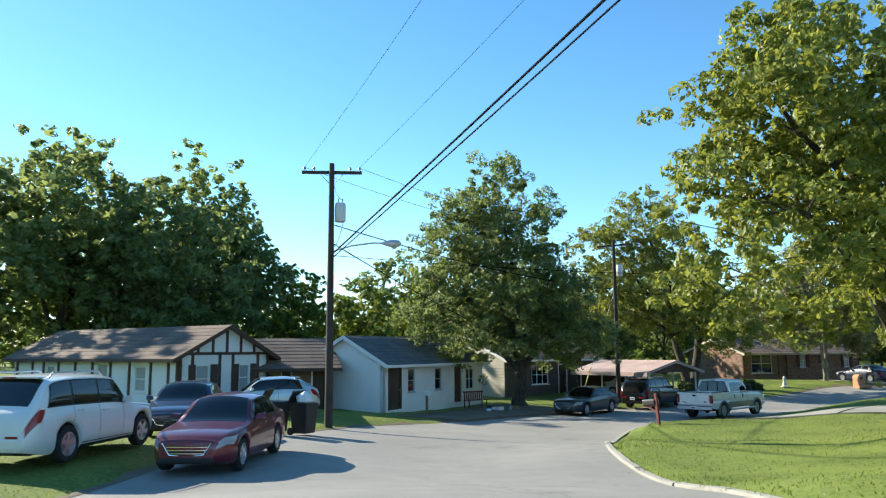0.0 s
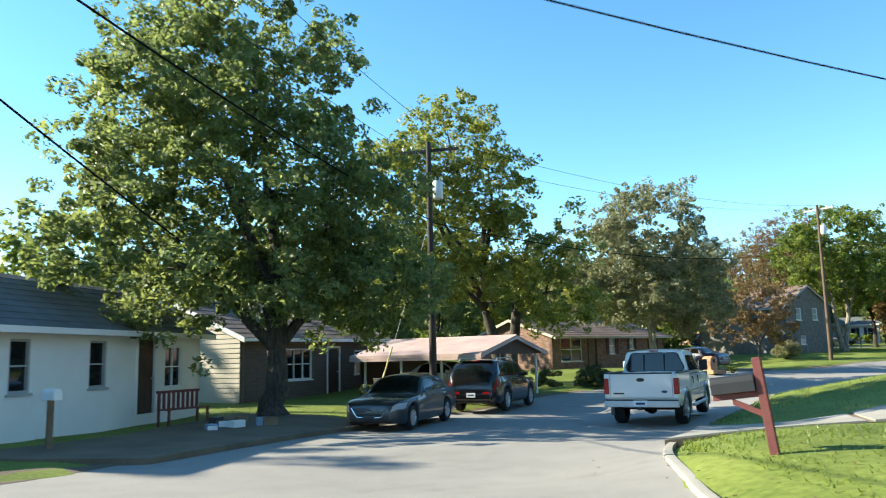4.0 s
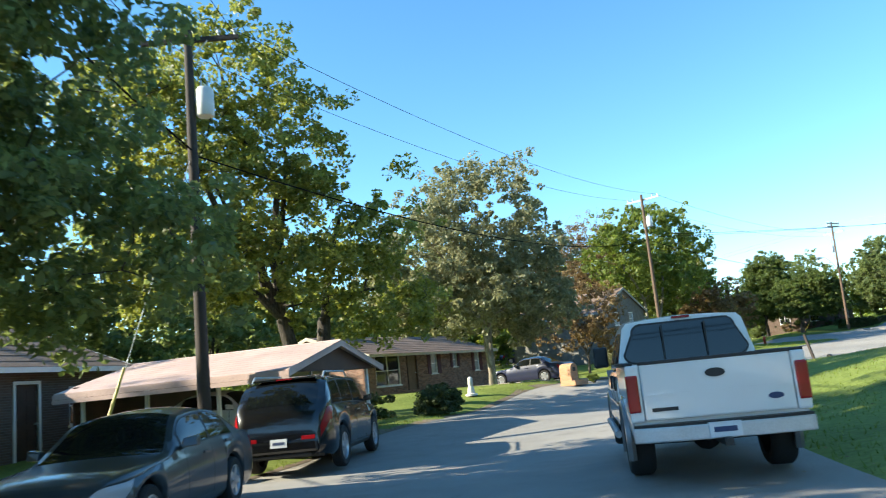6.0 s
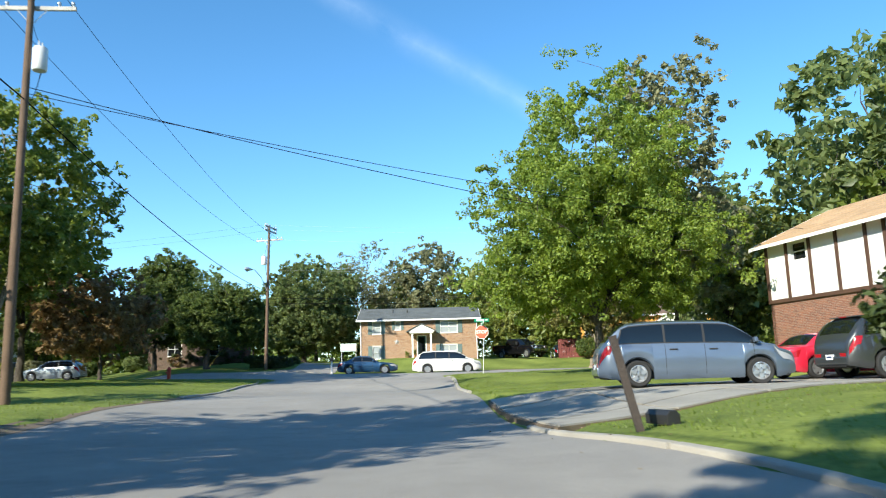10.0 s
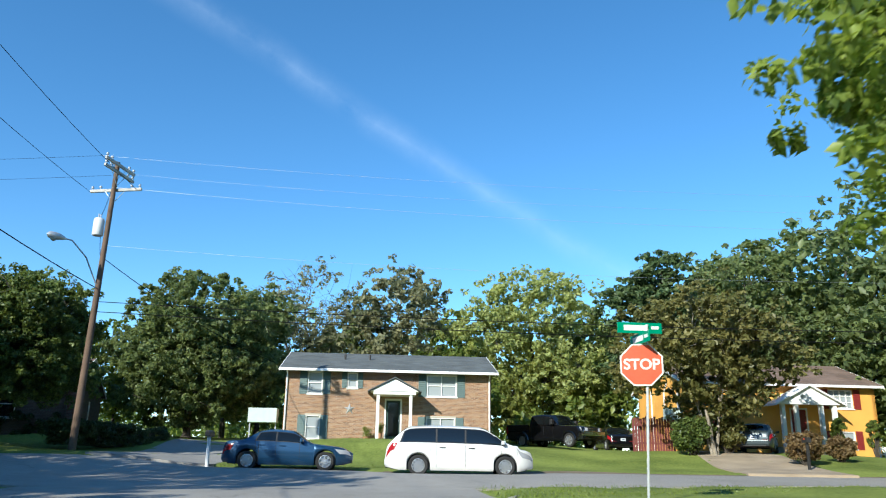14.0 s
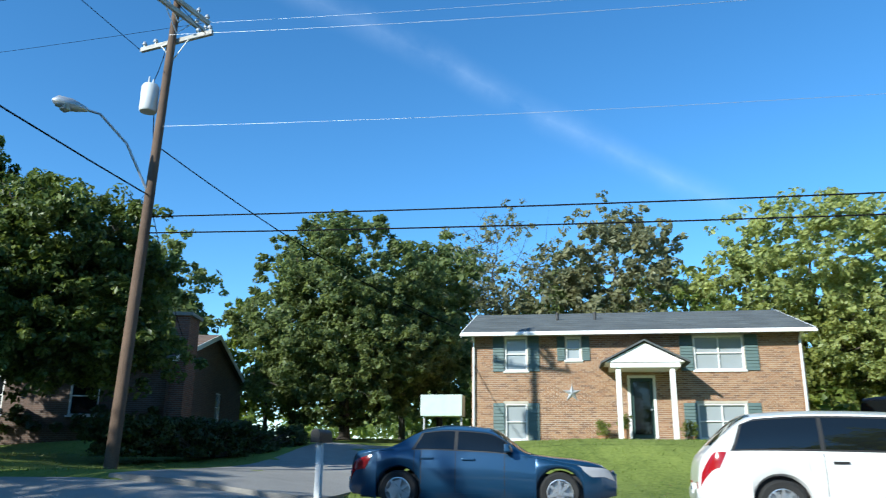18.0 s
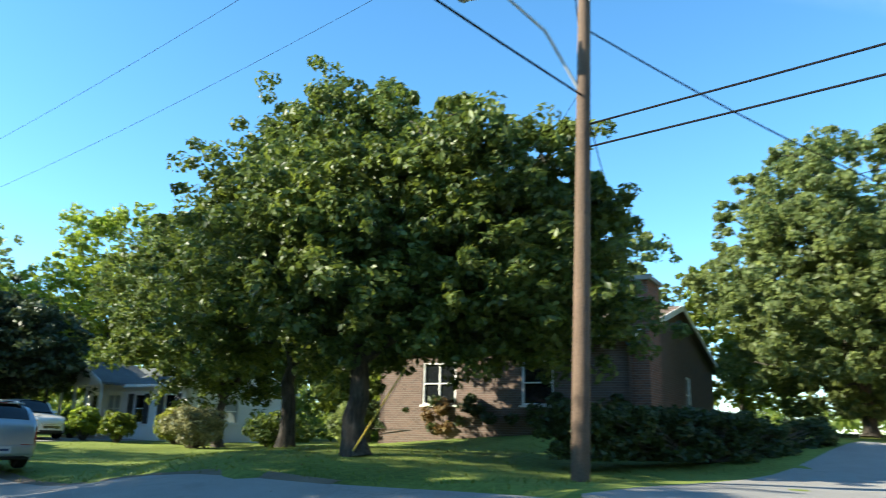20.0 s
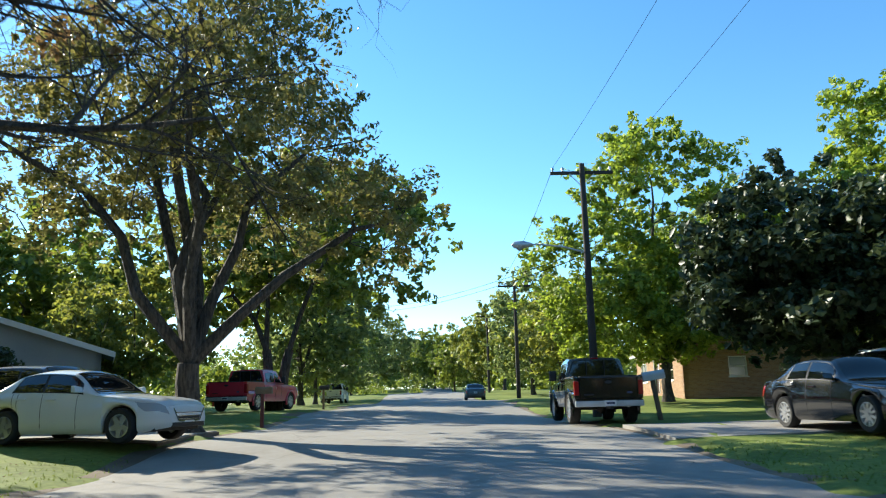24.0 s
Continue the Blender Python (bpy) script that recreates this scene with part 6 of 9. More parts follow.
def utility_pole(x, y, top, label, arms=((0.35, 0, 2.2),), mat_="pole_dark", can=None, lamp=None, lean=(0, 0), thick=0.14):
    """A pole with cross-arms (drop below the top, turn, length), a transformer can and a street lamp."""
    z0 = g(x, y) - 0.1
    t = thing("utility_pole", pose(x, y, z0), label, "utility pole", "utility poles")
    H = top - z0
    def ax(h):
        return Vector((lean[0] * h / H, lean[1] * h / H, h))
    part("post", Shape().tube([ax(H * k / 6) for k in range(7)], [thick * (1.12 - 0.42 * k / 6) for k in range(7)], 12), mat_, t, smooth=True)
    for drop, turn, length in arms:
        c = ax(H - drop)
        d = Vector((math.cos(radians(turn)), math.sin(radians(turn)), 0))
        m = Matrix.Translation(c) @ pose(0, 0, 0, 0, 0, turn)
        a = part("cross_arm", Shape().box(-length / 2, length / 2, 0.1, 0.19, -0.06, 0.06), "pole_dark" if mat_ == "pole_dark" else "grey_wood", t, bevel=0.008, at=m)
        for u in (-0.46, -0.3, 0.3, 0.46):
            insulator(a, u * length, 0.145, 0.06)
        for sg in (-1, 1):
            part("brace", Shape().tube([(0, 0.1, -0.55), (sg * 0.45, 0.1, -0.05)], 0.014, 5), "grey_metal", a)
    if can:
        drop, turn = can
        c = ax(H - drop) + Vector((math.cos(radians(turn)), math.sin(radians(turn)), 0)) * 0.34
        k = part("transformer", Shape().tube([c + Vector((0, 0, z)) for z in (-0.36, -0.33, 0.3, 0.36, 0.38)], [0.19, 0.21, 0.21, 0.17, 0.05], 16), "pale_metal", t, smooth=True)
        for s in (-0.08, 0.08):
            part("bushing", Shape().tube([c + Vector((s, 0, 0.36)), c + Vector((s, 0, 0.55))], [0.035, 0.02], 8), "grey_metal", k, smooth=True)
        part("can_lead", Shape().tube(sag(c + Vector((0.08, 0, 0.5)), ax(H - 0.5), 0.25), 0.01, 4), "wire", k)
        part("can_lead", Shape().tube(sag(c + Vector((0.2, 0, 0.1)), ax(H - drop - 1.3), 0.5), 0.012, 4), "wire", k)
    if lamp:
        drop, turn, reach, rise = lamp
        d = Vector((math.cos(radians(turn)), math.sin(radians(turn)), 0))
        c = ax(H - drop)
        pts = [c + d * 0.1, c + d * reach * 0.4 + Vector((0, 0, rise * 0.65)), c + d * reach * 0.8 + Vector((0, 0, rise)), c + d * reach + Vector((0, 0, rise))]
        arm = part("lamp_arm", Shape().tube(pts, 0.03, 8), "grey_metal", t, smooth=True)
        e = c + d * reach + Vector((0, 0, rise))
        part("lamp_head", Shape().tube([e - d * 0.05, e + d * 0.1, e + d * 0.3, e + d * 0.6, e + d * 0.7], [0.05, 0.1, 0.15, 0.13, 0.03], 10), "grey_metal", arm, smooth=True)
        part("lamp_glass", Shape().tube([e + d * 0.42 + Vector((0, 0, z)) for z in (-0.06, -0.16, -0.22)], [0.13, 0.11, 0.02], 10), "lamp_lens", arm, smooth=True)
    return t


M["pale_metal"] = mat("pale_grey_enamel", (0.62, 0.63, 0.62), 0.45, 0.08, 3, 40, 0.03)
M["lamp_lens"] = glass("lamp_lens", (0.4, 0.4, 0.36), 0.2)
M["grey_wood"] = mat("silvered_wood", (0.42, 0.40, 0.36), 0.85, 0.25, 2, 30, 0.2)

utility_pole(-4.3, 28.45, 8.66, "dark wooden utility pole with transformer and street lamp", ((0.32, 5, 2.3),), can=(1.9, 15), lamp=(3.4, 12, 2.0, 0.35))
utility_pole(11.1, 49.3, 8.6, "dark wooden utility pole with transformer beside the carport", ((0.32, -35, 2.4),), can=(2.0, -30))
utility_pole(48.7, 65.05, 10.86, "weathered brown utility pole with transformer on the lawn", ((0.35, -80, 2.5),), "pole", can=(2.0, -75), thick=0.13)
utility_pole(87.55, 70.55, 11.85, "tall brown utility pole with double cross-arms and street lamp", ((0.18, 172, 2.1), (0.5, 172, 2.1), (1.2, -98, 2.3)), "pole", can=(2.9, 110), lamp=(5.3, 150, 1.7, 1.5), lean=(0.4, -0.03), thick=0.13)
utility_pole(80.4, 108.2, 9.2, "dark wooden utility pole with a street lamp", ((0.3, 8, 2.3),), lamp=(3.3, 190, 2.0, 0.3))
utility_pole(76.6, 134.9, 9.0, "dark wooden utility pole up the cross street", ((0.3, 8, 2.3),))
utility_pole(72.2, 164, 10.0, "distant dark wooden utility pole", ((0.3, 8, 2.3),))


def wire_line(a, b, drop, r=0.012, label="black overhead power wire", mat_="wire"):
    w = new("overhead_wire", Shape().tube(sag(a, b, drop, 16), r, 4).mesh("overhead_wire", mat_))
    return tagged(w, label, "wire", "overhead wires")


def arm_end(x, y, z, turn, u):
    return (x + math.cos(radians(turn)) * u, y + math.sin(radians(turn)) * u, z)


for u in (-1.05, 1.05):
    wire_line(arm_end(-4.3, 28.45, 8.5, 5, u), arm_end(11.1, 49.3, 8.45, -35, u), 0.5, 0.008)
    wire_line(arm_end(11.1, 49.3, 8.45, -35, u), arm_end(48.7, 65.05, 10.7, -80, u), 0.9, 0.008)
    wire_line(arm_end(48.7, 65.05, 10.7, -80, u), arm_end(87.9, 70.5, 10.55, -98, u), 0.9, 0.009)
    wire_line(arm_end(-4.3, 28.45, 8.5, 5, u), arm_end(13.5, -20.0, 11.2, 30, u), 0.6, 0.0055)
    wire_line(arm_end(87.9, 70.5, 11.7, 172, u), arm_end(80.4, 108.2, 9.1, 8, -u), 0.7, 0.0055)
    wire_line(arm_end(87.9, 70.5, 11.7, 172, u), (90 - u, 22, 11.3), 0.8, 0.0032, "bare overhead power wire", "alu_wire")
    wire_line(arm_end(80.4, 108.2, 9.1, 8, u), arm_end(76.6, 134.9, 8.9, 8, u), 0.5, 0.009)
    wire_line(arm_end(76.6, 134.9, 8.9, 8, u), arm_end(72.2, 164, 9.9, 8, u), 0.5, 0.009)
wire_line((87.8, 70.53, 10.7), (90, 22, 10.1), 0.8, 0.0042, "bare overhead power wire", "alu_wire")
wire_line((87.8, 70.53, 8.2), (90, 22, 7.9), 0.7, 0.004, "bare overhead power wire", "alu_wire")
wire_line((87.8, 70.53, 5.9), (90, 22, 5.6), 0.4, 0.018)
wire_line((87.8, 70.53, 5.5), (90, 22, 5.1), 0.4, 0.018)
wire_line((80.4, 108.2, 6.0), (62, 152, 9.8), 0.6, 0.012)
wire_line((80.4, 108.2, 5.8), (62, 152, 9.4), 0.6, 0.012)
wire_line((87.8, 70.53, 7.7), (99.3, 66.0, 5.0), 0.35, 0.015, "black service wire to the brick house")
wire_line((87.8, 70.53, 6.3), (99, 76.5, 4.2), 0.3, 0.012, "black service wire to a house")
wire_line((48.7, 65.05, 7.6), (87.8, 70.53, 6.4), 0.7, 0.018)
wire_line((11.1, 49.3, 5.3), (48.7, 65.05, 7.6), 1.2, 0.02)
wire_line((-4.3, 28.45, 6.3), (11.1, 49.3, 5.4), 0.4, 0.022)
utility_pole(15.8, -20.0, 11.6, "dark wooden utility pole at the start of the street", ((0.3, 60, 2.2),))
wire_line((-4.3, 28.45, 5.1), (15.8, -20, 11.45), 0.15, 0.026)
wire_line((-4.3, 28.45, 4.95), (15.8, -20, 11.2), 0.2, 0.018)
wire_line((-4.3, 28.45, 5.1), (34, 31.4, 5.1), 0.8, 0.014, "black service wire across the street")
wire_line((-4.3, 28.45, 5.6), (6.5, 52.5, 1.4), 0.3, 0.02, "black service wire to a house")
wire_line((48.7, 65.05, 8.0), (66, 40.5, 5.6), 0.4, 0.014, "black service wire across the street")
wire_line((48.7, 65.05, 7.8), (63, 37.5, 5.2), 0.4, 0.012, "black service wire across the street")
wire_line((11.1, 49.3, 5.2), (6.5, 51.5, 1.1), 0.2, 0.012, "white service wire to a house")

# guy wire with its yellow guard
gw = thing("guy_wire", pose(86.5, 74.85, g(86.5, 74.85)), "steel guy wire with a yellow plastic guard", "guy wire")
gtop = Vector((87.75 - 86.5, 70.5 - 74.85, 6.2))
part("cable", Shape().tube([(0, 0, -0.1), gtop], 0.005, 5), "wire", gw)
part("guard", Shape().tube([gtop * -0.02, gtop * 0.25], 0.014, 8), "yellow", gw, "yellow plastic guard")
gw2 = thing("guy_wire", pose(8.4, 48.2, g(8.4, 48.2)), "steel guy wire with a yellow guard by the carport", "guy wire")
gtop = Vector((11.1 - 8.4, 49.3 - 48.2, 7.2))
part("cable", Shape().tube([(0, 0, -0.1), gtop], 0.008, 5), "grey_metal", gw2)
part("guard", Shape().tube([gtop * 0.02, gtop * 0.3], 0.03, 8), "yellow", gw2, "yellow plastic guard")


def lettering(name, text, size, parent, at, material, deep=0.002):
    """Words in the built-in font, as a mesh."""
    cu = bpy.data.curves.new(name, "FONT")
    cu.body, cu.size, cu.align_x, cu.align_y, cu.extrude, cu.offset = text, size, "CENTER", "CENTER", deep, size * 0.02
    tmp = new(name, cu)
    dg = bpy.context.evaluated_depsgraph_get()
    me = bpy.data.meshes.new_from_object(tmp.evaluated_get(dg))
    bpy.data.objects.remove(tmp)
    me.materials.clear()
    me.materials.append(M[material])
    ob = new(name, me)
    ob.parent, ob.matrix_basis = parent, at
    return ob


# stop sign with street-name blades
sx, sy = 72.62, 52.95
st = thing("stop_sign", pose(sx, sy, g(sx, sy), 0, 0, 172), "faded red stop sign with green blades on a steel post", "stop sign")
zs = 1.80 - g(sx, sy)
part("post", Shape().box(-0.03, 0.03, -0.02, 0.02, -0.2, zs + 0.75), "grey_metal", st, bevel=0.006, at=pose(-0.02, 0, 0, -2.5, 0, 0))
def octagon(r):
    return [(r * math.cos(math.pi / 8 + k * math.pi / 4) / math.cos(math.pi / 8), r * math.sin(math.pi / 8 + k * math.pi / 4) / math.cos(math.pi / 8)) for k in range(8)]
face = part("sign_plate", Shape().prism([(a, b + zs) for a, b in octagon(0.38)], 0, 0.034, 0.038), "sign_white", st)
part("sign_face", Shape().prism([(a, b + zs) for a, b in octagon(0.355)], 0, 0.037, 0.041), "stop_red", face)
lettering("sign_text", "STOP", 0.27, face, Matrix.Translation((0.043, 0, zs)) @ Matrix(((0, 0, 1, 0), (1, 0, 0, 0), (0, 1, 0, 0), (0, 0, 0, 1))), "sign_white")
for turn, up in ((14, 0.68), (-72, 0.48)):
    b = part("street_blade", Shape().box(-0.012, 0.012, -0.42, 0.42, -0.1, 0.1), "sign_green", st, at=pose(0, 0, zs + up, 0, 0, turn), bevel=0.004)
    part("name_bar", Shape().box(0.012, 0.016, -0.3, 0.16, -0.05, 0.05), "sign_white", b)
    part("name_bar", Shape().box(0.012, 0.016, 0.22, 0.36, -0.02, 0.04), "sign_white", b)


def mailbox(x, y, yaw, label, post="wood", box="black_metal", tall=1.05, lean=0.0, big=1.0, hollow=False):
    t = thing("mailbox", pose(x, y, g(x, y), lean, 0, yaw), label, "mailbox", "mailboxes")
    part("post", Shape().box(-0.05 * big, 0.05 * big, -0.05 * big, 0.05 * big, -0.2, tall), post, t, bevel=0.008)
    if box:
        arch_ = [(-0.085 * big, 0), (0.085 * big, 0)] + [(0.085 * big * math.cos(a), 0.13 * big + 0.085 * big * math.sin(a)) for a in np.linspace(0, math.pi, 9)]
        b = part("box", Shape().prism([(a, z + tall) for a, z in arch_], 1, -0.3 * big, 0.22 * big), box, t, bevel=0.006)
        part("flag", Shape().box(0.09 * big, 0.1 * big, -0.1, 0.02, tall + 0.12, tall + 0.17), "stop_red", b)
    return t


t_ = thing("mailbox", pose(7.8, 28.3, g(7.8, 28.3), -7, 2, 36), "dark mailbox bracketed to a leaning red post", "mailbox", "mailboxes")
part("post", Shape().box(-0.05, 0.05, -0.05, 0.05, -0.2, 1.12), "red_wood", t_, bevel=0.008)
part("bracket", Shape().box(-0.035, 0.035, 0.05, 0.58, 0.66, 0.73).prism([(0.05, 0.42), (0.05, 0.5), (0.36, 0.67), (0.36, 0.6)], 0, -0.03, 0.03), "red_wood", t_, bevel=0.006)
b_ = part("box", Shape().prism([(-0.085, 0.73), (0.085, 0.73)] + [(0.085 * math.cos(a), 0.86 + 0.085 * math.sin(a)) for a in np.linspace(0, math.pi, 9)], 1, 0.06, 0.58), "black_metal", t_, bevel=0.006)
part("mail_door", Shape().prism([(-0.075, 0.74), (0.075, 0.74)] + [(0.075 * math.cos(a), 0.86 + 0.075 * math.sin(a)) for a in np.linspace(0, math.pi, 9)], 1, 0.58, 0.592), "grey_metal", b_, "scuffed grey door")
mailbox(-0.9, 37.6, 30, "white mailbox on a thin post", "wood", "white", 0.95)
mailbox(39.0, 49.7, 0, "leaning dark wooden post without a box", "pole_dark", None, 1.25, lean=-13, big=1.0)
mailbox(85.3, 64.75, 90, "black mailbox on a white post by the driveway", "white", "black_metal", 1.0)
mailbox(91.2, 41.8, 90, "black mailbox on a black post", "black_metal", "black_metal", 1.1)
mailbox(83.0, 88.4, 95, "large black mailbox on a thick dark post", "black_metal", "black_metal", 1.05, lean=-4, big=1.5)
mailbox(82.0, 104.3, 95, "grey mailbox on a thick leaning wooden post", "wood", "grey_metal", 1.15, lean=-8, big=1.25)
mailbox(70.0, 104.0, 95, "brown mailbox on a wooden post", "red_wood", "wood", 1.0)
mailbox(66.8, 121, 95, "dark mailbox on a post", "wood", "black_metal", 1.0)
mailbox(73.2, 83.5, 95, "dark mailbox on a wooden post by the kerb", "wood", "black_metal", 1.0)
# fallen box by the leaning post
fb = thing("fallen_mailbox", pose(39.6, 49.3, g(39.6, 49.3) + 0.08, 0, 0, 20), "black metal mailbox lying on the grass", "mailbox")
part("box", Shape().prism([(-0.1, -0.08), (0.1, -0.08), (0.1, 0.05), (0.05, 0.11), (-0.05, 0.11), (-0.1, 0.05)], 0, -0.28, 0.28), "black_metal", fb, bevel=0.01)

# brick mailbox pillar
bx, by = 30.4, 56.6
bm_ = thing("brick_mailbox", pose(bx, by, g(bx, by), 0, 0, 5) @ Matrix.Scale(0.78, 4), "rounded orange brick mailbox pillar with a planter", "mailbox")
arch_ = [(-0.32, 0), (0.32, 0)] + [(0.32 * math.cos(a), 0.95 + 0.32 * math.sin(a)) for a in np.linspace(0, math.pi, 13)]
part("pillar", Shape().prism(arch_, 1, -0.42, 0.42), "mb_brick", bm_, bevel=0.01)
part("planter", Shape().box(-0.45, 0.75, -0.75, -0.42, 0, 0.28).box(0.32, 0.75, -0.42, 0.42, 0, 0.28), "mb_brick", bm_)
part("mail_door", Shape().box(-0.12, 0.12, -0.435, -0.42, 0.8, 1.05), "black_metal", bm_)

# red fire hydrant
hx, hy = 72.6, 71.5
hyd = thing("fire_hydrant", pose(hx, hy, g(hx, hy)), "red iron fire hydrant on the corner lawn", "fire hydrant")
part("barrel", Shape().tube([(0, 0, z) for z in (-0.05, 0.03, 0.04, 0.5, 0.55, 0.62, 0.7, 0.74)], [0.16, 0.16, 0.11, 0.11, 0.14, 0.13, 0.07, 0.03], 14), "hydrant_red", hyd, smooth=True)
for a in (0, 90, 180):
    part("nozzle", Shape().tube([(0.08 * math.cos(radians(a)), 0.08 * math.sin(radians(a)), 0.42), (0.19 * math.cos(radians(a)), 0.19 * math.sin(radians(a)), 0.42)], 0.055, 10), "hydrant_red", hyd, smooth=True)

# pale garden ornament by the ranch house
ox, oy = 25.3, 57.4
sta = new("garden_ornament", Shape().tube([(0, 0, z) for z in (0, 0.08, 0.1, 0.3, 0.42, 0.5, 0.62, 0.72, 0.8)], [0.26, 0.26, 0.16, 0.14, 0.09, 0.12, 0.1, 0.11, 0.03], 12).mesh("garden_ornament", "statue", smooth=True))
sta.matrix_basis = pose(ox, oy, g(ox, oy))
tagged(sta, "white cast-stone garden ornament on the lawn", "garden ornament")

# wheeled bins
def bin_(x, y, yaw, label, open_lid=False, body="black_plastic"):
    t = thing("wheeled_bin", pose(x, y, g(x, y), 0, 0, yaw), label, "bin", "wheeled bins")
    s = Shape().add([(-0.24, -0.28, 0.06), (0.24, -0.28, 0.06), (0.24, 0.28, 0.06), (-0.24, 0.28, 0.06), (-0.3, -0.36, 1.02), (0.3, -0.36, 1.02), (0.3, 0.36, 1.02), (-0.3, 0.36, 1.02)],
                    [(3, 2, 1, 0), (4, 5, 6, 7), (0, 1, 5, 4), (1, 2, 6, 5), (2, 3, 7, 6), (3, 0, 4, 7)])
    part("bin_body", s, body, t, bevel=0.02)
    part("lid", Shape().box(-0.32, 0.32, -0.4, 0.38, 0, 0.05), body, t, bevel=0.015, at=pose(0, 0.38 if open_lid else 0, 1.03, -60 if open_lid else 0, 0, 0))
    for sg in (-1, 1):
        part("bin_wheel", Shape().tube([(sg * 0.26, 0.3, 0.12), (sg * 0.32, 0.3, 0.12)], 0.12, 12), "tyre", t)
    part("handle", Shape().tube([(-0.25, 0.4, 0.95), (0.25, 0.4, 0.95)], 0.018, 6), body, t)
    return t


bin_(-5.4, 24.6, 80, "black wheeled bin with its lid thrown open", True)
bin_(-4.6, 25.1, 60, "black wheeled bin stuffed with white bags", True)
bin_(8.6, 47.2, 30, "dark wheeled bin beside the driveway")
bag = new("rubbish_bag", Shape().tube([(0, 0, 0), (0.02, 0, 0.1), (0, 0.02, 0.25), (0.05, 0, 0.36), (0.04, 0, 0.44)], [0.12, 0.26, 0.27, 0.14, 0.03], 9).mesh("rubbish_bag", "white", smooth=True))
bag.matrix_basis = pose(-4.6, 25.1, g(-4.6, 25.1) + 0.95)
tagged(bag, "white plastic rubbish bag sticking out of a bin", "rubbish bag")

# bench and clutter under the big tree
bt = thing("garden_bench", pose(1.7, 43.0, g(1.7, 43.0), 0, 0, 42), "red-brown slatted garden bench beside the tree", "bench")
for k in range(9):
    part("back_slat", Shape().box(-0.7 + 0.165 * k, -0.62 + 0.165 * k, 0.2, 0.23, 0.45, 0.85), "red_wood", bt)
for k in range(3):
    part("seat_slat", Shape().box(-0.75, 0.75, -0.22 + 0.15 * k, -0.1 + 0.15 * k, 0.42, 0.45), "red_wood", bt)
part("top_rail", Shape().box(-0.75, 0.75, 0.19, 0.24, 0.85, 0.92), "red_wood", bt, bevel=0.01)
for sx_ in (-0.7, 0.66):
    for sy_ in (-0.2, 0.18):
        part("leg", Shape().box(sx_, sx_ + 0.05, sy_, sy_ + 0.05, -0.05, 0.43), "red_wood", bt)
rng = np.random.default_rng(4)
for k in range(12):
    px, py = 2.6 + rng.uniform(-1.2, 1.3), 41.4 + rng.uniform(-0.9, 1.2)
    s = rng.uniform(0.09, 0.2)
    o = new("clutter_box", Shape().box(-s, s, -s * 0.7, s * 0.7, 0, s * 1.2).mesh("clutter_box", ("wood", "white", "blue_tarp", "black_plastic", "dirt")[k % 5], bevel=0.02))
    o.matrix_basis = pose(px, py, g(px, py) - 0.01, 0, 0, float(rng.uniform(0, 180)))
    tagged(o, ("weathered wooden crate on the verge", "white plastic tub on the verge", "blue plastic crate on the verge", "black plastic tub on the verge", "brown cardboard box on the verge")[k % 5], "clutter", "clutter by the bench")

# brick house: portico, gutters, star, roof vents
hz = Matrix()
pf = part("porch_floor", Shape().box(4.6, 7.0, -1.5, 0.0, -0.5, 0.2), "concrete", HOUSE_H, bevel=0.01)
for u in (4.95, 6.65):
    part("porch_column", Shape().box(u - 0.08, u + 0.08, -1.35, -1.19, 0.2, 2.45), "white", HOUSE_H, bevel=0.012)
part("porch_beam", Shape().box(4.7, 6.9, -1.42, 0, 2.45, 2.62), "white", HOUSE_H, bevel=0.01)
part("porch_gable", Shape().prism([(4.55, 2.62), (7.05, 2.62), (5.8, 3.25)], 1, -1.45, 0.0), "white", HOUSE_H)
for sg in (-1, 1):
    a, b = 5.8, 5.8 + sg * 1.4
    part("porch_roof", Shape().add([(a, -1.55, 3.3), (b, -1.55, 2.58), (b, 0, 2.58), (a, 0, 3.3), (a, -1.55, 3.36), (b, -1.55, 2.64), (b, 0, 2.64), (a, 0, 3.36)], [(0, 1, 2, 3), (7, 6, 5, 4), (0, 4, 5, 1), (1, 5, 6, 2), (2, 6, 7, 3), (3, 7, 4, 0)]), "shingle", HOUSE_H)
for u in (0.08, 10.95):
    part("downpipe", Shape().tube([(u, -0.45, 3.75), (u, -0.07, 3.5), (u, -0.07, 0.0)], 0.045, 6), "white", HOUSE_H)
part("gutter", Shape().box(-0.35, 11.4, -0.6, -0.5, 3.67, 3.76), "white", HOUSE_H, bevel=0.02)
for u in (3.0, 4.4):
    part("roof_vent", Shape().tube([(u, 2.2, 4.5), (u, 2.2, 4.95)], 0.06, 8), "black_metal", HOUSE_H)
starp = []
for k in range(10):
    a, r_ = math.pi / 2 + k * math.pi / 5, (0.32 if k % 2 == 0 else 0.12)
    starp.append((3.45 + r_ * math.cos(a), 1.75 + r_ * math.sin(a)))
sv, sf = [(a, -0.01, b) for a, b in starp] + [(3.45, -0.09, 1.75)], [(i, (i + 1) % 10, 10) for i in range(10)] + [tuple(range(10))]
part("wall_star", Shape().add(sv, sf), "grey_metal", HOUSE_H, "dull metal barn star")
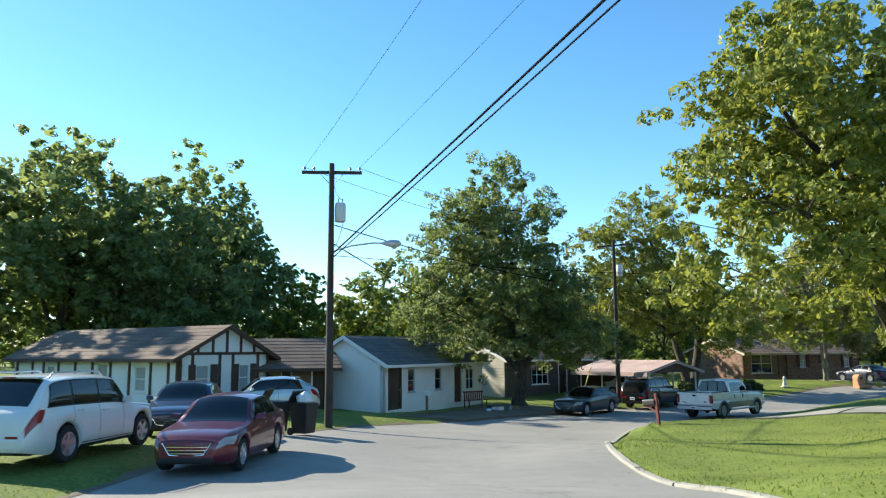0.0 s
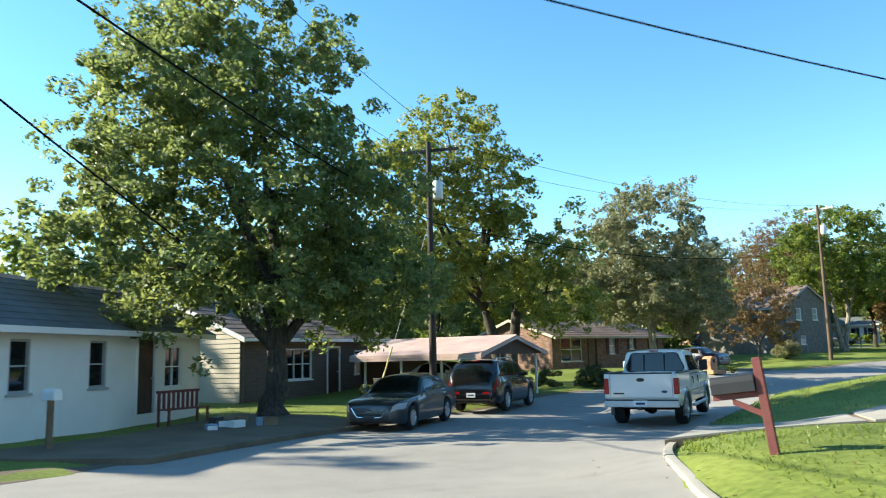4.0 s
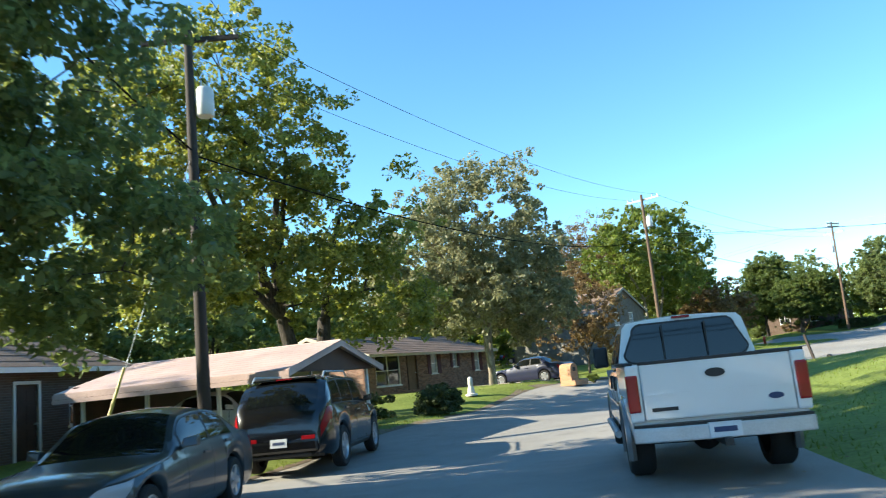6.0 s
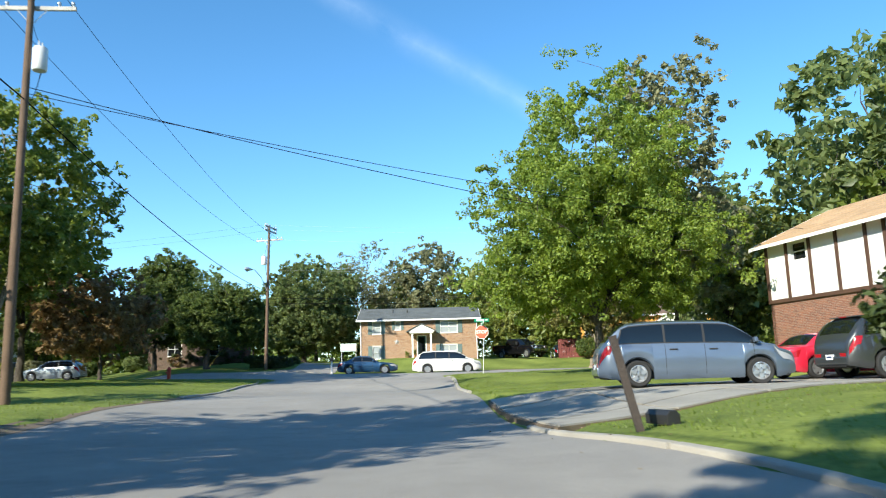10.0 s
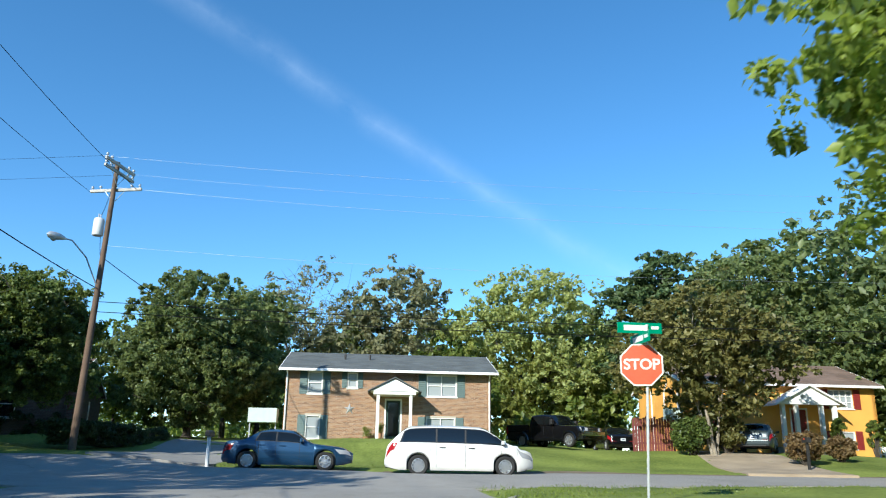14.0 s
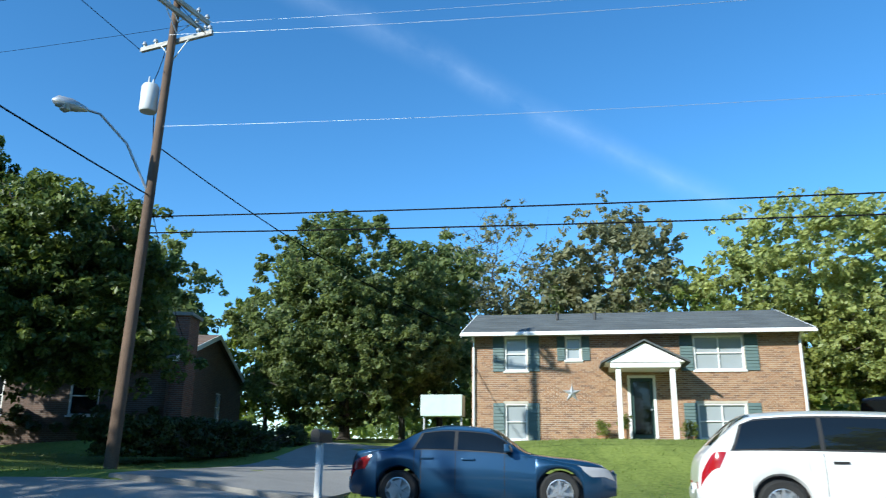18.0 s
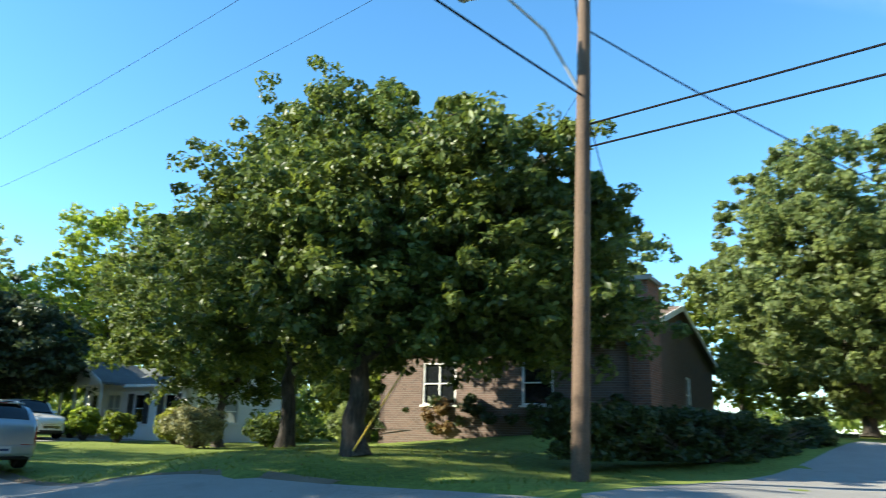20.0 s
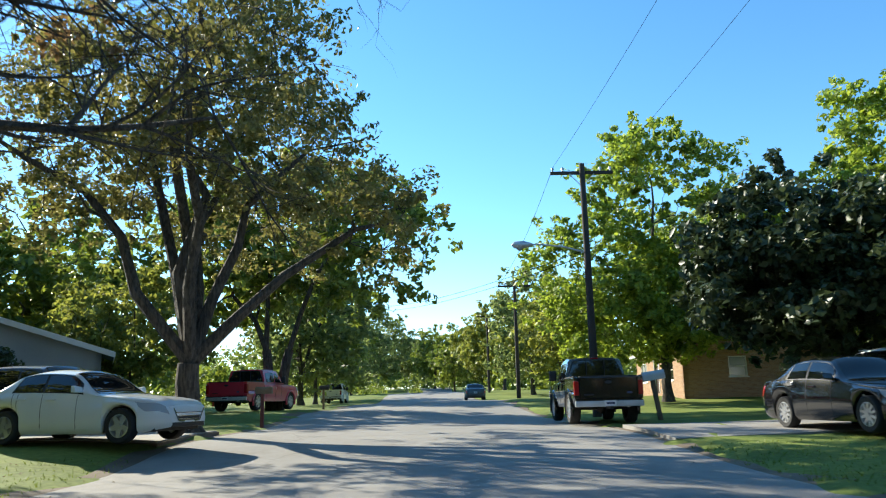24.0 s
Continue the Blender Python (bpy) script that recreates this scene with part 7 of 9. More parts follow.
for k, (u, r_) in enumerate(((4.4, 0.16), (5.1, 0.12), (7.2, 0.14))):
    pm = HOUSE_H.matrix_basis @ Matrix.Translation((u, -0.55 - 0.15 * (k == 1), 0.0 if k != 1 else 0.2))
    pot = thing("potted_plant", pm, "small evergreen in a terracotta pot by the porch", "potted plant", "porch plants")
    part("pot", Shape().tube([(0, 0, -0.1), (0, 0, 0.3), (0, 0, 0.32)], [r_ * 0.8, r_ * 1.1, r_ * 1.2], 10), "mb_brick", pot, smooth=True)
    prng = np.random.default_rng(70 + k)
    q = leaf_cloud(prng, prng.normal(size=(10, 3)) * [0.1, 0.1, 0.14] + [0, 0, 0.55], np.full(10, 0.16), 60, 0.035)
    new("foliage", cloud_mesh("foliage", q, LEAF["mid"])).parent = pot
ub = thing("utility_box", HOUSE_H.matrix_basis @ Matrix.Translation((-1.3, 0.4, 0)), "pale green metal box on legs beside the house", "utility box")
part("box", Shape().box(-0.6, 0.9, 0, 0.8, 1.0, 1.75), "pale_green", ub, bevel=0.02)
for a in (-0.55, 0.8):
    part("leg", Shape().box(a, a + 0.06, 0.3, 0.36, -0.6, 1.0), "grey_metal", ub)

# half-timbering on the two houses
def timber(parent, at, bars):
    for u0, u1, z0, z1 in bars:
        part("timber", Shape().box(u0, u1, -0.05, 0.01, z0, z1), "brown_trim", parent, at=at)


HA = [o for o in bpy.data.objects if o.name == "house.001"][0]
timber(HA, Matrix(), [(u, u + 0.13, 0, 2.45) for u in (0.0, 0.62, 2.1, 2.85, 4.35, 4.97)] + [(0, 5.1, 2.38, 2.5)])
timber(HA, Matrix(), [(u, u + 0.12, 2.5, 2.5 + 1.15 * (1 - abs(u + 0.06 - 2.55) / 2.55)) for u in (0.9, 1.7, 2.49, 3.3, 4.1)])
timber(HA, pose(0, 13, 0, 0, 0, -90), [(u, u + 0.13, 0, 2.45) for u in (0.3, 1.7, 2.7, 4.0, 5.4, 6.8, 8.2, 9.6, 11.1, 12.3, 12.87)])
HR = [o for o in bpy.data.objects if o.name == "house.007"][0]
timber(HR, Matrix.Translation((0, -0.05, 0)), [(u, u + 0.14, 2.6, 5.2) for u in (0.0, 1.3, 2.7, 4.2, 5.7, 6.6, 8.5, 10, 11.5)] + [(0, 13, 2.52, 2.68)])

# carport with its gable to the street
cp = thing("carport", pose(9.25, 53.31, g(12, 50.5), 0, 0, -53), "faded pink metal carport with open posts", "carport")
for u in (0.1, 2.0, 4.0, 5.8):
    for v in (0.05, 5.05):
        part("post", Shape().box(u, u + 0.08, v, v + 0.08, -0.3, 1.9), "white", cp)
n = 11
for sg in (-1, 1):
    for k in range(n):
        lo = [2.6 + sg * 3.0 * (1 - k / n), 1.82 + 0.7 * k / n]
        hi = [2.6 + sg * 3.0 * (1 - (k + 0.94) / n), 1.82 + 0.7 * (k + 0.94) / n]
        q = [(u, y, z + dz) for dz in (0.0, 0.045) for u, (y, z) in ((-0.3, lo), (6.2, lo), (6.2, hi), (-0.3, hi))]
        part("roof_panel", Shape().add(q, [(0, 1, 2, 3), (7, 6, 5, 4), (0, 4, 5, 1), (1, 5, 6, 2), (2, 6, 7, 3), (3, 7, 4, 0)]), "carport_roof", cp)
part("ridge_cap", Shape().tube([(-0.3, 2.6, 2.55), (6.2, 2.6, 2.55)], 0.05, 6), "carport_roof", cp)
for k in range(2):
    part("valance", Shape().box(-0.3, 6.2, -0.45 - 0.012 * k, -0.42 - 0.012 * k, 1.72 - 0.11 * k, 1.83 - 0.115 * k), "carport_roof", cp)
# shade inside the open gable, put in as a dark brown panel
part("gable_panel", Shape().prism([(-0.3, 1.8), (5.5, 1.8), (2.6, 2.46)], 0, 5.95, 6.0), "brown_trim", cp)
for sg in (-1, 1):
    part("gable_board", Shape().add([(6.16, 2.6 + sg * 3.02, 1.7), (6.16, 2.6, 2.42), (6.16, 2.6, 2.58), (6.16, 2.6 + sg * 3.02, 1.88), (6.2, 2.6 + sg * 3.02, 1.7), (6.2, 2.6, 2.42), (6.2, 2.6, 2.58), (6.2, 2.6 + sg * 3.02, 1.88)],
                                    [(0, 1, 2, 3), (7, 6, 5, 4), (0, 4, 5, 1), (1, 5, 6, 2), (2, 6, 7, 3), (3, 7, 4, 0)]), "carport_roof", cp)
# assumed wall, added in dark brown so that the carport's inside stays dark
part("back_wall", Shape().box(-0.1, -0.02, 0, 5.2, -0.3, 2.0), "brown_trim", cp)

# wall unit, window pipe and downpipes on the orange house's end wall
HO = [o for o in bpy.data.objects if o.name == "house.008"][0]
wu = part("wall_unit", Shape().box(-0.75, 0.0, 0.6, 1.7, 1.75, 2.5), "pale_green", HO, "grey-green air conditioner on a bracket", bevel=0.02)
for k in range(6):
    part("fin", Shape().box(-0.77, -0.745, 0.7, 1.6, 1.84 + 0.1 * k, 1.88 + 0.1 * k), "grey_metal", wu)
for v in (0.7, 1.6):
    part("bracket", Shape().tube([(-0.7, v, 1.75), (-0.01, v, 1.2)], 0.03, 5), "black_metal", wu)
part("downpipe", Shape().tube([(-0.05, 3.2, 0.0), (-0.05, 3.2, 3.6), (-0.05, 2.6, 4.2)], 0.05, 6), "white", HO)
part("downpipe", Shape().tube([(-0.05, 5.4, 0.0), (-0.05, 5.4, 3.9)], 0.05, 6), "white", HO)

# chimney of the corner house
HB = [o for o in bpy.data.objects if o.name == "house.009"][0]
part("chimney", Shape().box(0.3, 1.5, -0.5, 0.0, -0.5, 4.2), "brick_red", HB)
part("chimney_cap", Shape().box(0.2, 1.6, -0.6, 0.1, 4.2, 4.32), "concrete", HB)

# portico of the orange house
HO = [o for o in bpy.data.objects if o.name == "house.008"][0]
for u in (5.2, 6.0, 7.5, 8.3):
    part("porch_column", Shape().box(u - 0.11, u + 0.11, -1.2, -0.98, -0.2, 2.7), "white", HO, bevel=0.012)
part("porch_floor", Shape().box(4.9, 8.6, -1.5, 0, -0.6, 0.35), "concrete", HO)
part("porch_gable", Shape().prism([(4.9, 2.7), (8.6, 2.7), (6.75, 3.7)], 1, -1.3, -1.0), "white", HO)
for sg in (-1, 1):
    a, b = 6.75, 6.75 + sg * 2.1
    part("porch_roof", Shape().add([(a, -1.5, 3.75), (b, -1.5, 2.62), (b, 0, 2.62), (a, 0, 3.75), (a, -1.5, 3.85), (b, -1.5, 2.72), (b, 0, 2.72), (a, 0, 3.85)], [(0, 1, 2, 3), (7, 6, 5, 4), (0, 4, 5, 1), (1, 5, 6, 2), (2, 6, 7, 3), (3, 7, 4, 0)]), "white", HO)

# gabled porch of the small white house
HW = [o for o in bpy.data.objects if o.name.startswith("house") and o.parent is None and abs(o.matrix_world.translation.x - 91.85) < 0.2][0]
part("porch_floor", Shape().box(-0.1, 3.5, -1.5, 0.0, -0.6, 0.12), "concrete", HW, bevel=0.01)
for u in (0.05, 1.2, 2.2, 3.35):
    part("porch_column", Shape().box(u - 0.06, u + 0.06, -1.42, -1.3, 0.12, 2.55), "white", HW, bevel=0.01)
part("porch_beam", Shape().box(-0.02, 3.42, -1.44, -1.28, 2.55, 2.72), "white", HW, bevel=0.01)
part("porch_gable", Shape().prism([(-0.05, 2.72), (3.45, 2.72), (1.7, 3.65)], 1, -1.42, -1.3), "white", HW)
for sg in (-1, 1):
    a, b = 1.7, 1.7 + sg * 2.05
    part("porch_roof", Shape().add([(a, -1.65, 3.7), (b, -1.65, 2.6), (b, 1.6, 2.6), (a, 1.6, 3.7), (a, -1.65, 3.8), (b, -1.65, 2.7), (b, 1.6, 2.7), (a, 1.6, 3.8)], [(0, 1, 2, 3), (7, 6, 5, 4), (0, 4, 5, 1), (1, 5, 6, 2), (2, 6, 7, 3), (3, 7, 4, 0)]), "shingle", HW)
    part("rake_board", Shape().add([(a, -1.69, 3.62), (b, -1.69, 2.52), (b, -1.66, 2.52), (a, -1.66, 3.62), (a, -1.69, 3.81), (b, -1.69, 2.71), (b, -1.66, 2.71), (a, -1.66, 3.81)], [(0, 1, 2, 3), (7, 6, 5, 4), (0, 4, 5, 1), (1, 5, 6, 2), (2, 6, 7, 3), (3, 7, 4, 0)]), "white", HW)
rl = part("porch_rail", Shape().box(0.1, 3.3, -1.39, -1.33, 0.85, 0.91).box(0.1, 3.3, -1.39, -1.33, 0.22, 0.27), "white", HW)
for k in range(18):
    part("baluster", Shape().box(0.2 + 0.175 * k, 0.24 + 0.175 * k, -1.38, -1.34, 0.27, 0.85), "white", rl)

# clapboards
HT = [o for o in bpy.data.objects if o.name.startswith("house") and o.parent is None and (o.matrix_world.translation.xy - Vector((4.0, 51.5))).length < 0.3][0]


def clapboards(ho, at, length, z1, rise, material, gaps=(), step=0.19):
    """Lapped boards on one wall of a house, cut round its openings (u0, u1, z0, z1)."""
    z = 0.05
    while z < z1 + rise - 0.2:
        c = max(0.0, (z + step - z1) / rise * length / 2) if rise else 0.0
        cuts = [c + 0.02]
        for u0, u1, za, zb in gaps:
            if z + step > za - 0.08 and z < zb + 0.08:
                cuts += [u0 - 0.09, u1 + 0.09]
        cuts.append(length - c - 0.02)
        for a, b in zip(cuts[::2], cuts[1::2]):
            s = Shape().add([(a, -0.003, z), (b, -0.003, z), (b, -0.03, z), (a, -0.03, z), (a, -0.003, z + step), (b, -0.003, z + step), (b, -0.008, z + step), (a, -0.008, z + step)],
                            [(0, 1, 2, 3), (7, 6, 5, 4), (3, 2, 6, 7), (0, 3, 7, 4), (1, 5, 6, 2), (0, 4, 5, 1)])
            s.v = [tuple(at @ Vector(p)) for p in s.v]
            part("clapboard", s, material, ho)
        z += step


clapboards(HT, pose(0, 8, 0, 0, 0, -90), 8, 2.6, 1.55, "tan_wall", ((3, 4, 0.9, 2.1),))
clapboards(HW, Matrix(), 8, 2.6, 0, "white", ((0.5, 1.1, 0.8, 2.2), (1.9, 3.0, 0.8, 2.2), (3.75, 5.25, 0.8, 2.2), (6.05, 7.55, 0.8, 2.2)))

# dark red board fence by the orange house
fc = thing("board_fence", pose(99.8, 47.0, g(99.8, 47.0), 0, 0, -80), "dark red board fence beside the orange house", "fence")
for k in range(16):
    part("board", Shape().box(0.15 * k, 0.15 * k + 0.12, 0, 0.03, 0, 1.7 + 0.06 * (k % 3)), "red_wood", fc)
for z in (0.4, 1.3):
    part("rail", Shape().box(0, 2.4, 0.03, 0.08, z, z + 0.09), "red_wood", fc)
# white lattice fence far along the lawn
lf = thing("lattice_fence", pose(104, 32, g(104, 32), 0, 0, -95), "low white picket fence at the lawn's end", "fence")
for k in range(46):
    part("picket", Shape().box(0.28 * k, 0.28 * k + 0.1, 0, 0.03, 0, 0.6), "white", lf)
for z in (0.15, 0.45):
    part("rail", Shape().box(0, 13, 0.03, 0.06, z, z + 0.08), "white", lf)

# ---------------------------------------------------------------- trees and plants


def tree(x, y, lobes, leaf, label, stems=((0, 0),), thick=0.3, fork=2.2, clumps=130, per=70, size=0.2, clump=0.75, bark="bark", seed=1,
         hollow=0.55, bare=0.0, name="tree", droop=0.0, flat=0.75, twigs=0, sprays=5):
    """A tree: lobes are (dx, dy, z, rx, ry, rz) ellipsoids of its crown over its foot; stems lean by (dx, dy)."""
    rng = np.random.default_rng(seed)
    z0 = g(x, y) - 0.05
    t = thing(name, pose(x, y, z0), label, "tree")
    L = np.array(lobes, float)
    vol = (L[:, 3] * L[:, 4] * L[:, 5]) ** 0.67
    which = rng.choice(len(L), clumps, p=vol / vol.sum())
    d = rng.normal(size=(clumps, 3))
    d /= np.linalg.norm(d, axis=1)[:, None]
    r = rng.uniform(hollow, 1.0, clumps) ** 0.7
    wob = 1 + 0.16 * np.sin(d[:, 0] * 5 + seed) * np.cos(d[:, 1] * 4 + seed * 2)
    c = L[which, :3] + d * L[which, 3:] * (r * wob)[:, None]
    c[:, 2] = np.maximum(c[:, 2], 0.9)
    rad = clump * rng.uniform(0.55, 1.3, clumps)
    leafy = rng.uniform(size=clumps) > bare
    # each bough carries a handful of tight sprays that reach outward, with gaps between them
    cb, rb, db = np.repeat(c[leafy], sprays, 0), np.repeat(rad[leafy], sprays), np.repeat(d[leafy], sprays, 0)
    sc = cb + (rng.normal(size=cb.shape) * [0.62, 0.62, 0.42] + db * rng.uniform(-0.2, 0.5, (len(cb), 1))) * rb[:, None]
    sr = rb * rng.uniform(0.24, 0.56, len(cb))
    sc[:, 2] = np.maximum(sc[:, 2], 0.8)
    q = leaf_cloud(rng, sc, sr, max(8, round(per * 1.25 / sprays)), size, flat, droop)
    top = float(c[:, 2].max())
    wood = Shape()
    tips = []
    for sx, sy in stems:
        base = Vector((sx * 0.15, sy * 0.15, 0))
        f = Vector((sx, sy, fork))
        n_seg = 5
        pts = [base + (f - base) * (i / n_seg) + Vector((rng.normal() * 0.03, rng.normal() * 0.03, 0)) for i in range(n_seg + 1)]
        rs = [thick * (1.35 if i == 0 else 1.0 - 0.28 * i / n_seg) for i in range(n_seg + 1)]
        wood.tube(pts, rs, 9)
        tips.append((f, thick * 0.72))
    # limbs: from each fork to the lobes, then branches to the clumps
    nodes = []
    for i, lob in enumerate(L):
        src, sr = min(tips, key=lambda k: (k[0] - Vector(lob[:3])).length)
        goal = Vector(lob[:3]) + Vector((0, 0, lob[5] * 0.25))
        pts, rs = [], []
        for k in range(6):
            u = k / 5
            p = src.lerp(goal, u) + Vector((rng.normal(), rng.normal(), 0)) * 0.12 * math.sin(math.pi * u) * (goal - src).length * 0.3
            p.z += 0.12 * (goal - src).length * math.sin(math.pi * u) * (1 if goal.z > src.z else 0)
            pts.append(p)
            rs.append(max(0.03, sr * (0.68 - 0.5 * u)))
        wood.tube(pts, rs, 7)
        nodes += list(zip(pts[1:], rs[1:]))
    at = np.array([p for p, _ in nodes])
    rs = np.array([r_ for _, r_ in nodes])
    order = np.argsort(np.min(np.linalg.norm(c[:, None] - at[None], axis=2), axis=1))
    for k in order:
        goal = c[k]
        d = np.linalg.norm(at - goal, axis=1) + np.where(at[:, 2] > goal[2] + 0.4, 0.7, 0) + rng.uniform(0, 0.5, len(at))
        j = int(np.argmin(d))
        src, sr = Vector(at[j]), float(rs[j])
        mid = src.lerp(Vector(goal), 0.5) + Vector((rng.normal() * 0.14, rng.normal() * 0.14, 0.1))
        r1 = max(0.016, min(sr * 0.6, 0.075))
        r2 = max(0.012, r1 * 0.72)
        if (k % 2 and not twigs and leafy[k]) and sr < 0.03:
            continue
        at = np.vstack([at, mid, goal])
        rs = np.r_[rs, r2, r2 * 0.8]
        wood.tube([src, mid, goal], [r1, r2, r2 * 0.75], 5, cap=False)
        if not leafy[k]:
            for _ in range(6):
                e = Vector(goal) + Vector(rng.normal(size=3)) * rad[k] * 0.9
                wood.tube([Vector(goal), Vector(goal).lerp(e, 0.5) + Vector((0, 0, 0.05)), e], [0.012, 0.008, 0.004], 3, cap=False)
    part("trunk", wood, bark, t, smooth=True)
    crown = new("crown", cloud_mesh("crown", q, LEAF[leaf]))
    crown.parent = t
    return t


def shrub(x, y, rx, ry, h, leaf, label, n=26, per=70, size=0.1, seed=1, name="bush", box=False, rot=0.0):
    rng = np.random.default_rng(seed)
    t = thing(name, pose(x, y, g(x, y) + 0.02, 0, 0, rot), label, "bush")
    if box:
        c = rng.uniform(-1, 1, (n, 3)) * [rx, ry, h * 0.5] * np.array([0.92, 0.85, 0.9]) + [0, 0, h * 0.5]
    else:
        d = rng.normal(size=(n, 3))
        d /= np.linalg.norm(d, axis=1)[:, None]
        c = d * [rx * 0.75, ry * 0.75, h * 0.38] * rng.uniform(0.5, 1, n)[:, None] ** 0.5 + [0, 0, h * 0.52]
    rad = rng.uniform(0.6, 1.1, n) * min(rx, ry, h) * 0.33
    q = leaf_cloud(rng, c, rad, per, size)
    q[:, 2] = np.maximum(q[:, 2], 0.0)
    wood = Shape()
    for k in range(0, n, 2):
        wood.tube([(c[k][0] * 0.2, c[k][1] * 0.2, 0), (c[k][0] * 0.6, c[k][1] * 0.6, c[k][2] * 0.5), tuple(c[k])], [0.03, 0.02, 0.008], 4)
    part("woody_base", wood, "bark", t)
    crown = new("foliage", cloud_mesh("foliage", q, LEAF[leaf]))
    crown.parent = t
    return t


# the big yellow-green tree on the inner lawn
tree(14.8, 24.8, [(-5.1, -3.4, 9.0, 3.1, 3.0, 2.8), (0.6, -0.4, 9, 5.2, 5.0, 4.5), (-5.6, -3.7, 5.8, 3.2, 3.0, 3.0), (-3.0, -2, 10.5, 3.4, 3.4, 3), (3, 2, 7, 4.5, 4.5, 4), (0.5, -3.5, 5.5, 4, 3.5, 2.8)], "yellow",
     "large spreading maple turning yellow on the lawn", thick=0.45, fork=2.6, clumps=480, per=150, size=0.11, clump=0.85, seed=3)
# large dark tree by the brick-sided house
tree(4.25, 44.4, [(-0.6, 0, 10.6, 3.1, 3.2, 3.6), (-2.7, 0.4, 9.6, 3.0, 3.0, 2.8), (-1.3, 0.5, 6.8, 4.7, 4.4, 3.2), (1.8, 0.6, 5.6, 2.6, 3.0, 2.8), (3.2, 1.0, 4.0, 2.0, 2.0, 1.7), (-3.8, -0.5, 4.4, 2.8, 3, 1.9), (0.4, -1.2, 4.2, 2.6, 2.2, 1.3)], "dark",
     "large dark green shade tree with a thick pale trunk", stems=((0.1, 0.0),), thick=0.4, fork=2.0, clumps=440, per=190, size=0.09, clump=0.85, seed=5)
# yellowing tree behind the carport
tree(18.9, 59.0, [(-3.6, -1.2, 12.6, 2.6, 2.6, 2.6), (-1.4, -1.4, 10.4, 2.3, 2.4, 2.0), (-6.8, -1.8, 10.6, 2.3, 2.3, 1.8), (-4.0, -1.2, 8.2, 3.4, 3.2, 1.9), (0.9, -1.4, 7.4, 2.4, 2.4, 2.0), (2.8, -1.4, 4.6, 2.2, 2.0, 1.5), (-6.2, -0.6, 5.8, 2.4, 2.2, 1.7), (-1.6, -1.0, 5.4, 2.6, 2.4, 1.6)], "yellow",
     "tall open tree with yellowing leaves behind a carport", stems=((-1.2, 0), (0.9, 0.5)), thick=0.36, fork=4.0, clumps=340, per=150, size=0.1, clump=0.8, seed=7, hollow=0.65)
tree(31, 62.6, [(0.2, 0, 8.6, 3.8, 3.8, 3.4), (-3.4, 0.4, 7.2, 3.0, 3.0, 2.8), (2.8, 0.5, 6.2, 3.2, 3.2, 3.2), (-0.6, -1, 4.6, 4.6, 3.5, 1.9), (-4.6, 0.8, 5.0, 2.4, 2.4, 1.8), (3.4, 0.4, 3.8, 2.6, 2.6, 1.8)], "grey",
     "grey-green tree with pale slender trunks", stems=((-0.25, 0), (0.3, 0.2)), thick=0.16, fork=3.4, clumps=500, per=125, size=0.1, clump=0.75, bark="bark_pale", seed=9)
# big green tree on the right-hand lawn, and its neighbour
tree(65.0, 47.2, [(0, -0.4, 10.4, 3.8, 3.8, 4.6), (-2.4, 0.8, 7.0, 3.7, 3.7, 3.2), (2.6, -1.4, 7.2, 4.2, 4.2, 3.6), (-2.6, 3.6, 7.8, 2.0, 2.0, 1.4), (0, -3.2, 5.6, 4.0, 3.2, 2.4), (0.5, 3.0, 4.8, 3.2, 2.8, 1.8), (0, 0.4, 4.2, 3.0, 4.2, 1.2)], "lime",
     "large leafy maple with yellow-green leaves on the lawn", thick=0.24, fork=2.3, clumps=560, per=250, size=0.08, clump=0.85, seed=11)
tree(69.6, 42.6, [(0, 0, 12.4, 3.0, 3.0, 4.4), (0, 0, 6.5, 3.8, 3.8, 3)], "grey", "tall thin-leaved tree behind the maple", thick=0.18, fork=2.5, clumps=180, per=60, size=0.17, seed=12, hollow=0.5)
# row behind and round the stone house
tree(61.9, 75.6, [(0.6, 0, 11.4, 4.0, 4, 3.0), (-3.2, 0, 9.2, 3.2, 3.2, 2.8), (4.0, 0, 9.6, 3.4, 3.4, 3), (0.5, 0, 7, 4.2, 4.2, 2.2)], "mid", "tall open tree with pale bark beside the stone house", stems=((-0.8, 0), (0.9, 0)), thick=0.28, fork=3.4, clumps=340, per=90, size=0.14, clump=0.8, bark="bark_pale", seed=13, hollow=0.6)
tree(46.3, 69.8, [(0, 0, 4.6, 2.6, 2.6, 2.0), (-1.6, 0.4, 3.2, 2.0, 2.0, 1.5), (1.2, -0.6, 2.8, 1.8, 1.8, 1.3)], "rust", "small dark reddish tree before the stone house", thick=0.1, fork=1.3, clumps=130, per=90, size=0.09, clump=0.55, seed=35)
shrub(50.2, 70.8, 1.6, 1.2, 1.5, "grey", "pale dry shrub before the stone house", 50, 90, 0.08, 75)
tree(71.2, 75, [(0, 0, 3.9, 3.4, 3.4, 2.4), (-1.5, 0, 3.0, 2.4, 2.4, 1.8)], "rust", "small maple with rusty leaves on the corner lawn", thick=0.12, fork=1.2, clumps=120, per=60, size=0.16, clump=0.65, seed=14)
